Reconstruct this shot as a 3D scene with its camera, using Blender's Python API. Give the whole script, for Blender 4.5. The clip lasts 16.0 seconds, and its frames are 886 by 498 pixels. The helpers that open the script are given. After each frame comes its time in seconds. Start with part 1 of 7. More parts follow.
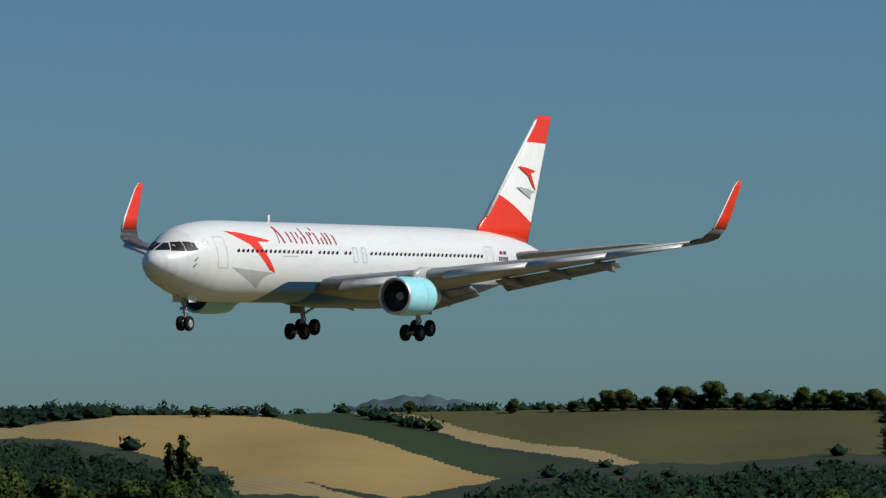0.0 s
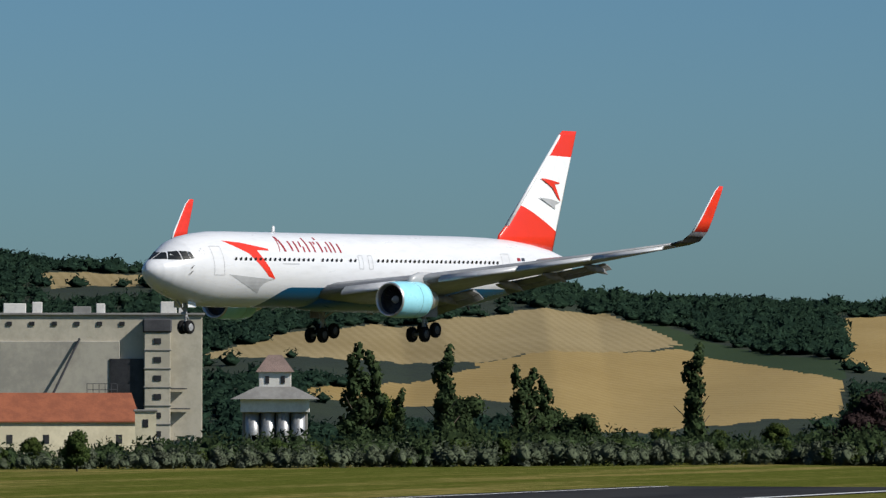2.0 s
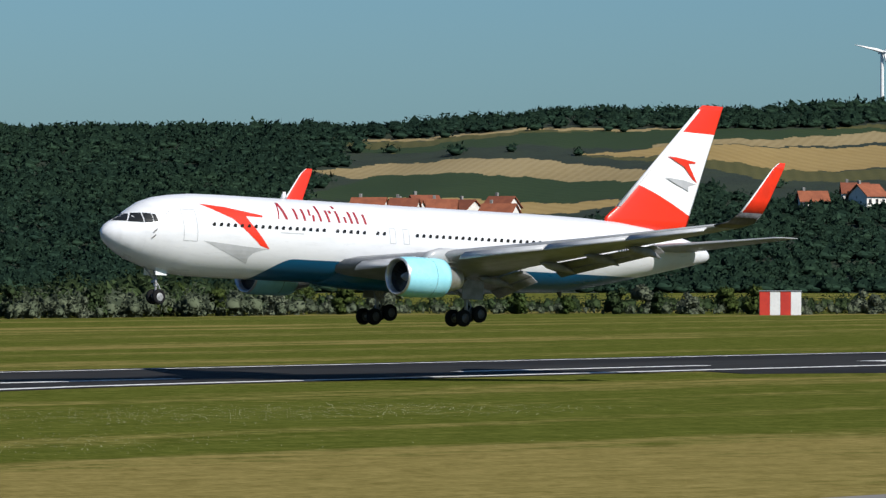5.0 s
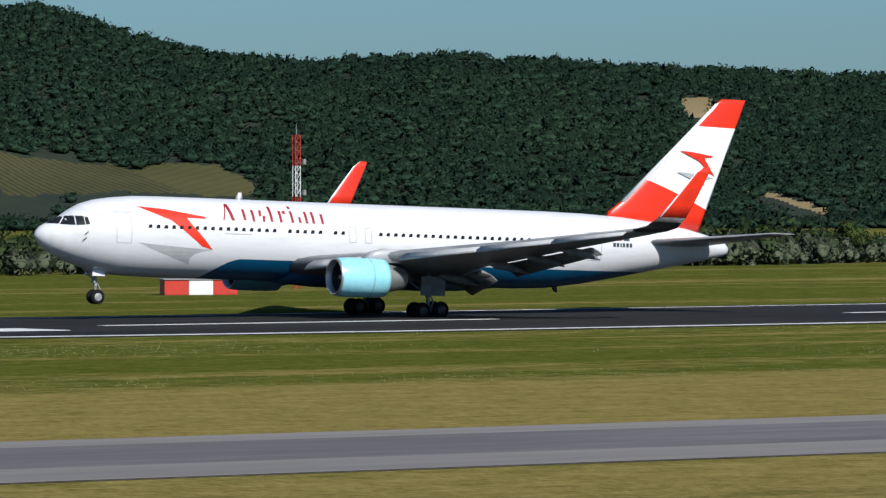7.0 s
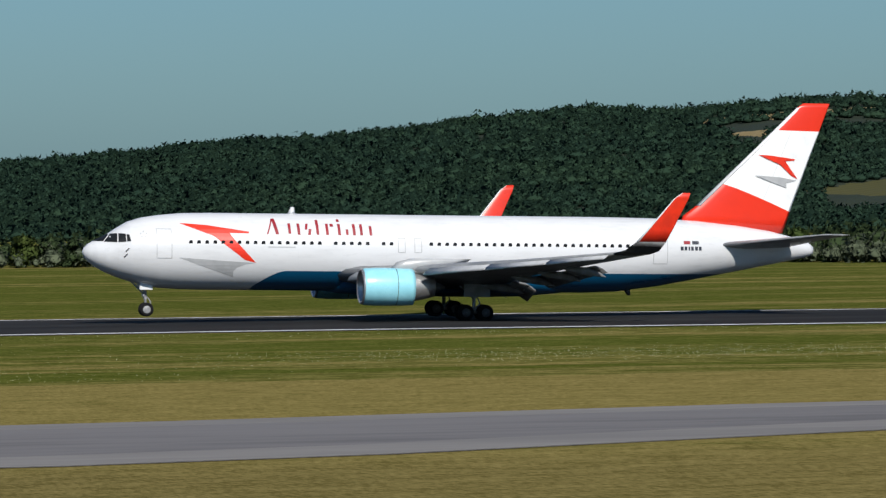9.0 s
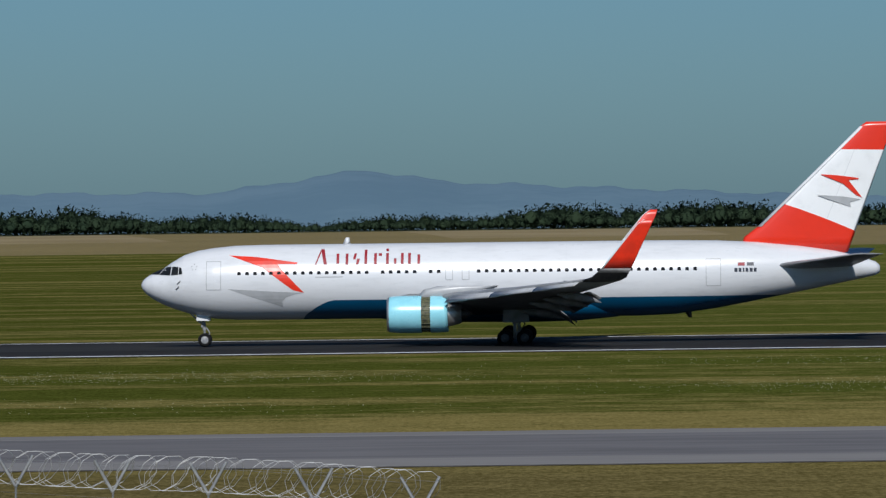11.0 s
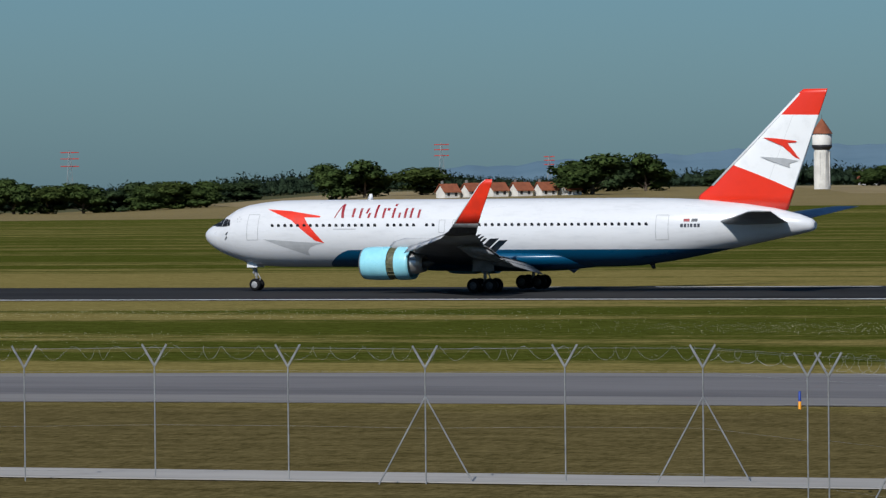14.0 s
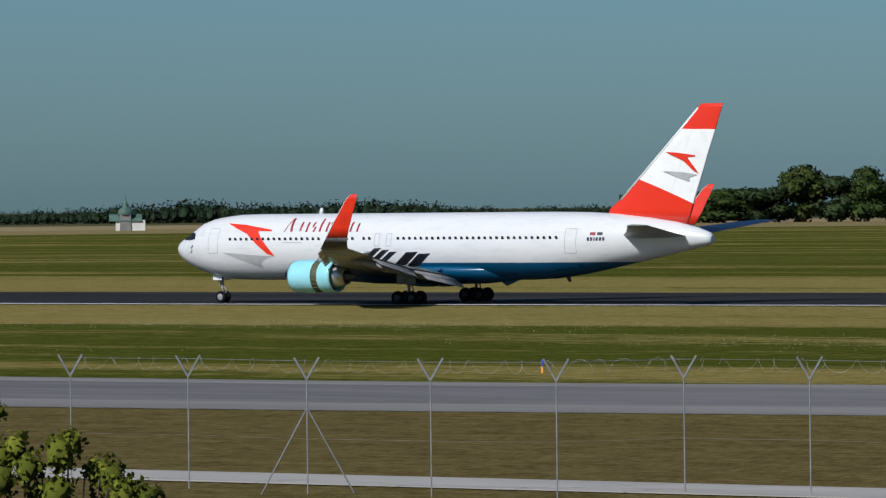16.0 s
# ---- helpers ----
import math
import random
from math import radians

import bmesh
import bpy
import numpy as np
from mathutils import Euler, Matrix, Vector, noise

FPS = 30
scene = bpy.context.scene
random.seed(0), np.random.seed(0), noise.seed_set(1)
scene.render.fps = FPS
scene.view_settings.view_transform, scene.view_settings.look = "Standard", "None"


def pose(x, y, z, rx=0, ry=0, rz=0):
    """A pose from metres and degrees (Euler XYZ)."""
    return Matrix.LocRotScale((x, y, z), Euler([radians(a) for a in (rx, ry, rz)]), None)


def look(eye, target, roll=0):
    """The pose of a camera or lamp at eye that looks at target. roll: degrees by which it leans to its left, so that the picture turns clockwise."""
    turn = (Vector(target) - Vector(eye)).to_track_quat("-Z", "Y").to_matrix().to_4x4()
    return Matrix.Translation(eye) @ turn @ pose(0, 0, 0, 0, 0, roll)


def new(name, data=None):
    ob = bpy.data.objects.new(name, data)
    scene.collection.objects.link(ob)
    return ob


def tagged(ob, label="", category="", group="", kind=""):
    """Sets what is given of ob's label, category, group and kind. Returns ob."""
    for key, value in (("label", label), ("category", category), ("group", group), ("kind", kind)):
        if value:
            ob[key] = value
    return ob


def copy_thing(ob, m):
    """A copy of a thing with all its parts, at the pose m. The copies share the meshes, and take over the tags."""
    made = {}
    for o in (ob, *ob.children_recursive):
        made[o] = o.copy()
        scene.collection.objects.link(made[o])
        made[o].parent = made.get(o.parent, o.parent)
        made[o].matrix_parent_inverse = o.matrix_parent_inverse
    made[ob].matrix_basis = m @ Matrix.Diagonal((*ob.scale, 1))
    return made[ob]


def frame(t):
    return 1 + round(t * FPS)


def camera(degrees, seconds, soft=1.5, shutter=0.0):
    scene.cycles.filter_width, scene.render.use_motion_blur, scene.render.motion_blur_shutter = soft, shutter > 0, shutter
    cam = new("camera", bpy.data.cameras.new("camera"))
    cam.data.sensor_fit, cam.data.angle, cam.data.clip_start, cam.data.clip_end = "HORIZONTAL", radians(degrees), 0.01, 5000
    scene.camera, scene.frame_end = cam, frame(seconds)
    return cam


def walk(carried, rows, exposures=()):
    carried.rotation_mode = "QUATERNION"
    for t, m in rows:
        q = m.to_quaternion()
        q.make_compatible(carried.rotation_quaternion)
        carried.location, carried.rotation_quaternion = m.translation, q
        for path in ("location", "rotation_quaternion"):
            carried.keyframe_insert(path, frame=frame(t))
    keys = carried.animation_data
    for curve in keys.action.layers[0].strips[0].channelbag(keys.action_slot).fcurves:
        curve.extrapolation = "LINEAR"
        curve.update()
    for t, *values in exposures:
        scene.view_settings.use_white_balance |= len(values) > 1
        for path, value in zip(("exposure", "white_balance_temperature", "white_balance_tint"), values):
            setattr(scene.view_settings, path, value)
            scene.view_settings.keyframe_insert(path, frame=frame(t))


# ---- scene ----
from collections import defaultdict

# seconds, eye x, y, z, bearing (degrees from +x towards +y), tilt upwards, roll
CAM = [
    (0.0, 249.30, 199.67, 8.50, 8.043, 2.741, -0.00),
    (0.5, 231.04, 196.67, 8.50, 10.611, 2.499, -0.00),
    (1.0, 212.95, 192.81, 8.50, 13.496, 2.217, -0.00),
    (1.5, 195.07, 188.08, 8.50, 16.081, 1.890, -0.00),
    (2.0, 177.41, 182.57, 8.50, 18.689, 1.620, -0.00),
    (2.5, 160.08, 176.09, 8.50, 22.347, 1.366, -0.00),
    (3.0, 143.17, 168.60, 8.50, 25.339, 0.988, -0.00),
    (3.5, 126.64, 160.29, 8.50, 28.110, 0.570, -0.00),
    (4.0, 110.58, 151.12, 8.50, 31.441, 0.248, -0.00),
    (4.5, 95.13, 140.94, 8.50, 35.336, 0.169, -0.00),
    (5.2, 74.74, 124.99, 8.50, 40.684, -0.019, 0.03),
    (5.8, 58.50, 109.87, 8.50, 45.257, -0.234, 0.06),
    (6.4, 43.54, 93.47, 8.50, 50.087, -0.435, 0.02),
    (7.0, 30.10, 75.81, 8.50, 55.432, -0.564, -0.15),
    (7.5, 20.65, 60.79, 8.50, 60.314, -0.606, -0.40),
    (8.0, 13.16, 46.38, 8.50, 64.774, -0.555, -0.60),
    (8.5, 7.57, 33.14, 8.50, 69.612, -0.530, -0.62),
    (9.0, 3.80, 21.62, 8.50, 74.308, -0.480, -0.65),
    (9.6, 1.25, 10.70, 8.50, 79.561, -0.388, -0.68),
    (10.2, 0.21, 3.51, 8.50, 84.435, -0.275, -0.71),
    (10.8, 0.00, 0.22, 8.50, 89.151, -0.207, -0.74),
    (11.5, 0.00, 0.00, 8.50, 94.743, -0.278, -0.75),
    (12.0, 0.00, 0.00, 8.50, 98.852, -0.444, -0.74),
    (12.5, 0.00, 0.00, 8.50, 102.759, -0.676, -0.73),
    (13.0, 0.00, 0.00, 8.50, 106.535, -0.633, -0.73),
    (13.5, 0.00, 0.00, 8.50, 110.469, -0.625, -0.72),
    (14.0, 0.00, 0.00, 8.50, 114.449, -0.625, -0.56),
    (14.5, -1.10, 2.23, 8.50, 117.328, -0.535, -0.40),
    (15.0, -2.96, 5.63, 8.50, 119.896, -0.514, -0.47),
    (15.5, -5.21, 9.28, 8.50, 123.340, -0.472, -0.53),
    (16.0, -7.77, 12.98, 8.50, 126.089, -0.495, -0.60),
]
# seconds, x, y, z of the ground point between the main wheels, nose-up pitch, turn, bank
JET = [
    (0.0, 643.79, 261.02, 21.89, -1.67, -21.61, 1.50),
    (0.5, 631.91, 276.71, 20.23, -1.72, -20.20, 1.15),
    (1.0, 617.21, 293.36, 18.46, -1.61, -18.79, 0.80),
    (1.5, 599.88, 308.96, 16.43, -1.20, -17.53, 0.45),
    (2.0, 580.67, 324.21, 14.27, -0.72, -16.27, 0.10),
    (2.5, 552.07, 335.53, 12.07, -0.16, -15.19, 0.12),
    (3.0, 512.86, 342.26, 9.99, 0.43, -14.10, 0.15),
    (3.5, 470.14, 346.16, 7.96, 1.22, -13.12, 0.02),
    (4.0, 438.41, 354.77, 6.49, 1.60, -12.13, -0.10),
    (4.5, 410.63, 366.27, 5.43, 2.09, -11.14, 0.05),
    (5.2, 369.01, 379.90, 3.71, 2.38, -9.61, 0.26),
    (5.8, 331.05, 389.36, 2.12, 2.31, -8.39, 0.44),
    (6.4, 291.82, 397.00, 0.84, 2.17, -7.25, 0.62),
    (7.0, 252.11, 403.05, 0.20, 2.15, -6.20, 0.80),
    (7.5, 217.83, 405.88, 0.15, 2.10, -5.22, 0.83),
    (8.0, 183.34, 408.25, 0.11, 1.88, -4.25, 0.85),
    (8.5, 150.50, 413.88, 0.07, 2.06, -3.35, 0.88),
    (9.0, 116.63, 417.56, 0.04, 1.27, -2.45, 0.90),
    (9.6, 79.58, 419.33, 0.04, 0.50, -1.89, 0.90),
    (10.2, 45.59, 419.21, 0.04, 0.17, -1.69, 0.91),
    (10.8, 12.07, 418.26, 0.04, 0.05, -1.74, 0.91),
    (11.5, -29.81, 417.44, 0.04, 0.18, -1.90, 0.92),
    (12.0, -61.92, 417.98, 0.06, 0.26, -1.90, 0.89),
    (12.5, -93.56, 418.86, 0.08, 0.33, -1.90, 0.85),
    (13.0, -124.69, 419.12, 0.08, 0.22, -1.57, 0.80),
    (13.5, -155.29, 419.60, 0.08, 0.15, -1.25, 0.76),
    (14.0, -185.03, 420.92, 0.08, 0.10, -0.93, 0.71),
    (14.5, -215.35, 420.10, 0.08, 0.08, -0.60, 0.66),
    (15.0, -242.11, 415.83, 0.07, 0.07, -0.40, 0.66),
    (15.5, -263.96, 403.20, 0.05, 0.03, -0.20, 0.66),
    (16.0, -282.53, 390.56, 0.04, 0.01, 0.00, 0.66),
]
cam = camera(8.832, 16.0, soft=1.35)


def aim(x, y, z, bearing, tilt, roll):
    b, e = radians(bearing), radians(tilt)
    return look((x, y, z), (x + math.cos(b), y + math.sin(b), z + math.tan(e)), roll)


walk(cam, [(r[0], aim(*r[1:])) for r in CAM], exposures=[(0.0, -0.3, 6650, 6), (1.0, -0.15, 6600, 7), (2.0, -0.12, 6500, 10), (2.5, -0.1, 6450, 11), (3.5, 0.12, 6500, 10), (4.5, 0.1, 6450, 10), (7.0, -0.02, 6300, 10), (9.0, -0.17, 6450, 10), (11.5, -0.56, 6050, 10), (12.5, -0.46, 6130, 10), (14.0, -0.38, 6150, 10), (16.0, -0.33, 6200, 10)])

# ---- light ----
SUN_EL, SUN_AZ = radians(39), radians(266)          # bearing the light comes from
sun_way = Vector((math.cos(SUN_EL) * math.cos(SUN_AZ), math.cos(SUN_EL) * math.sin(SUN_AZ), math.sin(SUN_EL)))
sun_data = bpy.data.lights.new("sun", "SUN")
sun_data.energy, sun_data.angle, sun_data.color = 5.4, radians(0.5), (1.0, 0.955, 0.88)
sun = new("sun", sun_data)
sun.matrix_world = look(sun_way * 100, (0, 0, 0))
world = bpy.data.worlds.new("sky")
scene.world = world
world.use_nodes = True
wn, wl = world.node_tree.nodes, world.node_tree.links
sky = wn.new("ShaderNodeTexSky")
sky.sky_type, sky.sun_disc = "NISHITA", False
sky.sun_elevation, sky.sun_rotation = SUN_EL, radians(90) - SUN_AZ
sky.air_density, sky.dust_density, sky.ozone_density = 1.0, 0.6, 3.0
tint = wn.new("ShaderNodeMix")
tint.data_type, tint.blend_type = "RGBA", "MULTIPLY"
tint.inputs[0].default_value = 1.0
tint.inputs[7].default_value = (0.485, 0.762, 1.03, 1)
wl.new(sky.outputs[0], tint.inputs[6])
wl.new(tint.outputs[2], wn["Background"].inputs["Color"])
wn["Background"].inputs["Strength"].default_value = 0.073

# ---- materials ----


class Nodes:
    """Small builder for node materials in object or world space."""

    def __init__(self, name, rough=0.6, metal=0.0, spec=0.5):
        self.mat = bpy.data.materials.new(name)
        self.mat.use_nodes = True
        self.t = self.mat.node_tree
        self.b = self.t.nodes["Principled BSDF"]
        self.b.inputs["Roughness"].default_value = rough
        self.b.inputs["Metallic"].default_value = metal
        self.b.inputs["Specular IOR Level"].default_value = spec
        self.g = self.t.nodes.new("ShaderNodeNewGeometry")
        self.c = self.t.nodes.new("ShaderNodeTexCoord")

    def put(self, value, sock):
        if isinstance(value, bpy.types.NodeSocket):
            self.t.links.new(value, sock)
        elif isinstance(value, (tuple, list)) and len(value) == 3 and sock.type == "RGBA":
            sock.default_value = (*value, 1)
        else:
            sock.default_value = value

    def math(self, op, a, b=0.0, c=0.0, clamp=False):
        n = self.t.nodes.new("ShaderNodeMath")
        n.operation, n.use_clamp = op, clamp
        for v, s in zip((a, b, c), n.inputs):
            self.put(v, s)
        return n.outputs[0]

    def mix(self, f, a, b):
        n = self.t.nodes.new("ShaderNodeMix")
        n.data_type = "RGBA"
        for v, i in ((f, 0), (a, 6), (b, 7)):
            self.put(v, n.inputs[i])
        return n.outputs[2]

    def xyz(self, vec):
        n = self.t.nodes.new("ShaderNodeSeparateXYZ")
        self.t.links.new(vec, n.inputs[0])
        return n.outputs

    def scaled(self, vec, s, turn=0.0):
        n = self.t.nodes.new("ShaderNodeMapping")
        self.t.links.new(vec, n.inputs[0])
        n.inputs["Scale"].default_value = s
        n.inputs["Rotation"].default_value = (0, 0, turn)
        return n.outputs[0]

    def noise(self, vec, scale, detail=3.0, rough=0.55):
        n = self.t.nodes.new("ShaderNodeTexNoise")
        self.t.links.new(vec, n.inputs["Vector"])
        n.inputs["Scale"].default_value = scale
        n.inputs["Detail"].default_value = detail
        n.inputs["Roughness"].default_value = rough
        return n.outputs["Fac"]

    def wave(self, vec, scale, distort=1.0, axis="X"):
        n = self.t.nodes.new("ShaderNodeTexWave")
        n.bands_direction = axis
        self.t.links.new(vec, n.inputs["Vector"])
        n.inputs["Scale"].default_value = scale
        n.inputs["Distortion"].default_value = distort
        n.inputs["Detail"].default_value = 2
        return n.outputs["Fac"]

    def step(self, v, lo, hi):
        n = self.t.nodes.new("ShaderNodeMapRange")
        n.interpolation_type = "SMOOTHSTEP"
        self.put(v, n.inputs[0])
        n.inputs[1].default_value, n.inputs[2].default_value = lo, hi
        return n.outputs[0]

    def bump(self, height, strength, dist):
        n = self.t.nodes.new("ShaderNodeBump")
        n.inputs["Strength"].default_value, n.inputs["Distance"].default_value = strength, dist
        self.t.links.new(height, n.inputs["Height"])
        self.t.links.new(n.outputs[0], self.b.inputs["Normal"])

    def done(self, colour, rough=None):
        self.put(colour, self.b.inputs["Base Color"])
        if rough is not None:
            self.put(rough, self.b.inputs["Roughness"])
        return self.mat


def two_tone(name, a, b, scale, rough=0.8, stretch=(1, 1, 1), bump=0.0, fine=6.0, turn=0.0, spec=0.3, metal=0.0):
    """Two colours mixed by large and fine noise in world space."""
    n = Nodes(name, rough, metal, spec)
    p = n.scaled(n.g.outputs["Position"], stretch, turn)
    big, small = n.noise(p, scale), n.noise(p, scale * fine, 4.0, 0.7)
    f = n.step(n.math("ADD", n.math("MULTIPLY", big, 0.6), n.math("MULTIPLY", small, 0.4)), 0.38, 0.62)
    if bump:
        n.bump(small, 0.6, bump)
    return n.done(n.mix(f, a, b))


def own(name, a, b, scale, rough=0.5, metal=0.0, spec=0.5, bump=0.0):
    """Like two_tone, in the object's own space, for things that move."""
    n = Nodes(name, rough, metal, spec)
    f = n.noise(n.c.outputs["Object"], scale, 4.0, 0.6)
    if bump:
        n.bump(f, 0.4, bump)
    return n.done(n.mix(n.step(f, 0.35, 0.65), a, b), n.math("MULTIPLY_ADD", f, 0.2, rough - 0.1))


def livery_fuselage():
    n = Nodes("fuselage_paint", 0.28)
    p = n.c.outputs["Object"]
    x, y, z = n.xyz(p)
    lead = n.math("SUBTRACT", x, n.math("MULTIPLY", z, 0.7))
    bow = n.math("MULTIPLY", n.math("POWER", n.math("SUBTRACT", 1.0, n.math("DIVIDE", n.math("ADD", lead, 17.4), 1.6), 0.0, True), 2.4), 1.1)
    blue = n.math("MULTIPLY", n.math("LESS_THAN", n.math("ADD", z, bow), 3.36), n.math("GREATER_THAN", lead, -17.4))
    dirt = n.noise(n.scaled(p, (0.25, 1, 1.2)), 1.6, 5.0, 0.65)
    seam = n.math("LESS_THAN", n.math("PINGPONG", x, 1.6), 0.012)
    white = n.mix(n.step(dirt, 0.45, 0.8), (0.665, 0.675, 0.69), (0.575, 0.585, 0.60))
    white = n.mix(n.math("MULTIPLY", seam, 0.13), white, (0.45, 0.46, 0.47))
    deep = n.mix(dirt, (0.002, 0.078, 0.17), (0.002, 0.058, 0.13))
    n.bump(dirt, 0.05, 0.02)
    return n.done(n.mix(blue, white, deep), n.math("MULTIPLY_ADD", dirt, 0.2, 0.2))


def livery_fin():
    n = Nodes("fin_paint", 0.3)
    p = n.c.outputs["Object"]
    x, y, z = n.xyz(p)
    line = n.math("MULTIPLY_ADD", x, 0.38, z)                      # sloping top of the lower band
    low = n.math("LESS_THAN", n.math("ADD", line, n.math("MULTIPLY", n.math("POWER", n.math("SUBTRACT", x, 21.0), 2.0), 0.012)), 17.2)
    tip = n.math("GREATER_THAN", n.math("MULTIPLY_ADD", x, 0.02, z), 14.3)
    red = n.math("MAXIMUM", low, tip)
    dirt = n.noise(n.scaled(p, (0.6, 1, 0.6)), 1.4, 5.0, 0.65)
    white = n.mix(n.step(dirt, 0.45, 0.8), (0.82, 0.83, 0.83), (0.72, 0.73, 0.73))
    seam = n.math("LESS_THAN", n.math("ABSOLUTE", n.math("SUBTRACT", n.math("MULTIPLY_ADD", z, -0.41, x), 18.5)), 0.03)
    white = n.mix(n.math("MULTIPLY", seam, 0.3), white, (0.4, 0.4, 0.41))
    return n.done(n.mix(red, white, n.mix(dirt, (0.78, 0.035, 0.012), (0.66, 0.03, 0.012))))


M = {}
M["hull"], M["fin"] = livery_fuselage(), livery_fin()
M["white"] = own("white_paint", (0.78, 0.79, 0.80), (0.69, 0.70, 0.71), 1.5, 0.3)
M["red"] = own("red_paint", (0.78, 0.035, 0.012), (0.64, 0.03, 0.012), 1.2, 0.35)
M["wine"] = own("wine_red_paint", (0.30, 0.012, 0.022), (0.25, 0.012, 0.022), 2.0, 0.5)
M["silver_grey"] = own("pale_grey_paint", (0.42, 0.43, 0.44), (0.37, 0.38, 0.39), 1.2, 0.35)
M["wing"] = own("wing_grey_paint", (0.27, 0.28, 0.29), (0.20, 0.21, 0.22), 0.8, 0.38, bump=0.01)
M["flap"] = own("flap_grey", (0.22, 0.225, 0.235), (0.15, 0.155, 0.16), 1.4, 0.5)
M["slat"] = own("bare_leading_edge", (0.52, 0.53, 0.54), (0.43, 0.44, 0.45), 1.4, 0.4, 0.15)
M["aqua"] = own("pale_aqua_paint", (0.32, 0.70, 0.80), (0.27, 0.63, 0.73), 1.0, 0.3)
M["steel"] = own("bright_metal", (0.62, 0.62, 0.62), (0.48, 0.47, 0.46), 2.0, 0.42, 0.85)
M["dark_metal"] = own("dark_metal", (0.05, 0.05, 0.055), (0.09, 0.09, 0.09), 3.0, 0.5, 0.4)
M["soot"] = own("soot_black", (0.012, 0.012, 0.013), (0.03, 0.03, 0.03), 3.0, 0.7)
M["rubber"] = own("tyre_rubber", (0.009, 0.009, 0.010), (0.017, 0.017, 0.017), 5.0, 0.95, 0.0, 0.1, 0.004)
M["gear_grey"] = own("gear_grey_paint", (0.34, 0.35, 0.36), (0.22, 0.22, 0.23), 4.0, 0.45)
M["cascade"] = own("reverser_cascade", (0.13, 0.13, 0.06), (0.05, 0.05, 0.03), 6.0, 0.6)
M["glass"] = own("cockpit_glass", (0.010, 0.012, 0.014), (0.016, 0.018, 0.020), 2.0, 0.5, 0.0, 0.2)
M["pane"] = own("cabin_window", (0.02, 0.022, 0.026), (0.03, 0.032, 0.036), 2.0, 0.15)
M["outline"] = own("door_outline_grey", (0.45, 0.46, 0.47), (0.38, 0.39, 0.40), 3.0, 0.4)
M["navy"] = own("dark_marking", (0.03, 0.035, 0.05), (0.04, 0.045, 0.06), 3.0, 0.4)


# ---- small mesh helpers ----


def mesh_of(name, verts, faces, material, smooth=False):
    me = bpy.data.meshes.new(name)
    me.from_pydata([tuple(v) for v in verts], [], faces)
    mats = material if isinstance(material, (list, tuple)) else [material]
    for m in mats:
        me.materials.append(m)
    if smooth:
        me.polygons.foreach_set("use_smooth", [True] * len(me.polygons))
    me.update()
    return me


def part(name, bm, material, parent, label=""):
    """One mesh object under a thing or under a part; bm is a bmesh or a mesh."""
    if isinstance(bm, bmesh.types.BMesh):
        me = bpy.data.meshes.new(name)
        bmesh.ops.recalc_face_normals(bm, faces=bm.faces)
        bm.to_mesh(me)
        bm.free()
        me.materials.append(material)
    else:
        me = bm
    ob = new(name, me)
    ob.parent = parent
    return tagged(ob, label)


def thing(name, label, category, at=None, group="", kind=""):
    ob = new(name)
    if at is not None:
        ob.matrix_basis = at
    return tagged(ob, label, category, group, kind)


def box(bm, cx, cy, cz, sx, sy, sz, bevel=0.0, m=None):
    r = bmesh.ops.create_cube(bm, size=1.0)
    vs = r["verts"]
    bmesh.ops.scale(bm, vec=(sx, sy, sz), verts=vs)
    bmesh.ops.translate(bm, vec=(cx, cy, cz), verts=vs)
    if bevel:
        es = list({e for v in vs for e in v.link_edges})
        vs = bmesh.ops.bevel(bm, geom=es, offset=bevel, segments=1, affect="EDGES")["verts"]
    if m is not None:
        bmesh.ops.transform(bm, matrix=m, verts=[v for v in vs if v.is_valid])
    return vs


def tube(bm, a, b, r1, r2=None, seg=12, caps=True):
    """A tapered rod from a to b."""
    a, b = Vector(a), Vector(b)
    d = b - a
    q = d.to_track_quat("Z", "Y").to_matrix().to_4x4()
    r = bmesh.ops.create_cone(bm, cap_ends=caps, segments=seg, radius1=r1, radius2=r1 if r2 is None else r2, depth=d.length)
    bmesh.ops.transform(bm, matrix=Matrix.Translation((a + b) / 2) @ q, verts=r["verts"])
    return r["verts"]


def lathe(bm, profile, axis="X", seg=32, centre=(0, 0, 0)):
    """Turn (along, radius) pairs about an axis."""
    rings = []
    for s, r in profile:
        ring = []
        for i in range(seg):
            a = 2 * math.pi * i / seg
            u, w = r * math.cos(a), r * math.sin(a)
            co = {"X": (s, u, w), "Y": (u, s, w), "Z": (u, w, s)}[axis]
            ring.append(bm.verts.new([c + k for c, k in zip(centre, co)]))
        rings.append(ring)
    for p, q in zip(rings, rings[1:]):
        for i in range(seg):
            f = bm.faces.new((p[i], p[(i + 1) % seg], q[(i + 1) % seg], q[i]))
            f.smooth = True
    return rings


def loft(bm, sections, cap=True):
    """Skin closed sections of equal length."""
    rings = [[bm.verts.new(p) for p in s] for s in sections]
    n = len(rings[0])
    for p, q in zip(rings, rings[1:]):
        for i in range(n):
            bm.faces.new((p[i], p[(i + 1) % n], q[(i + 1) % n], q[i])).smooth = True
    if cap:
        bm.faces.new(rings[0][::-1])
        bm.faces.new(rings[-1])
    return rings


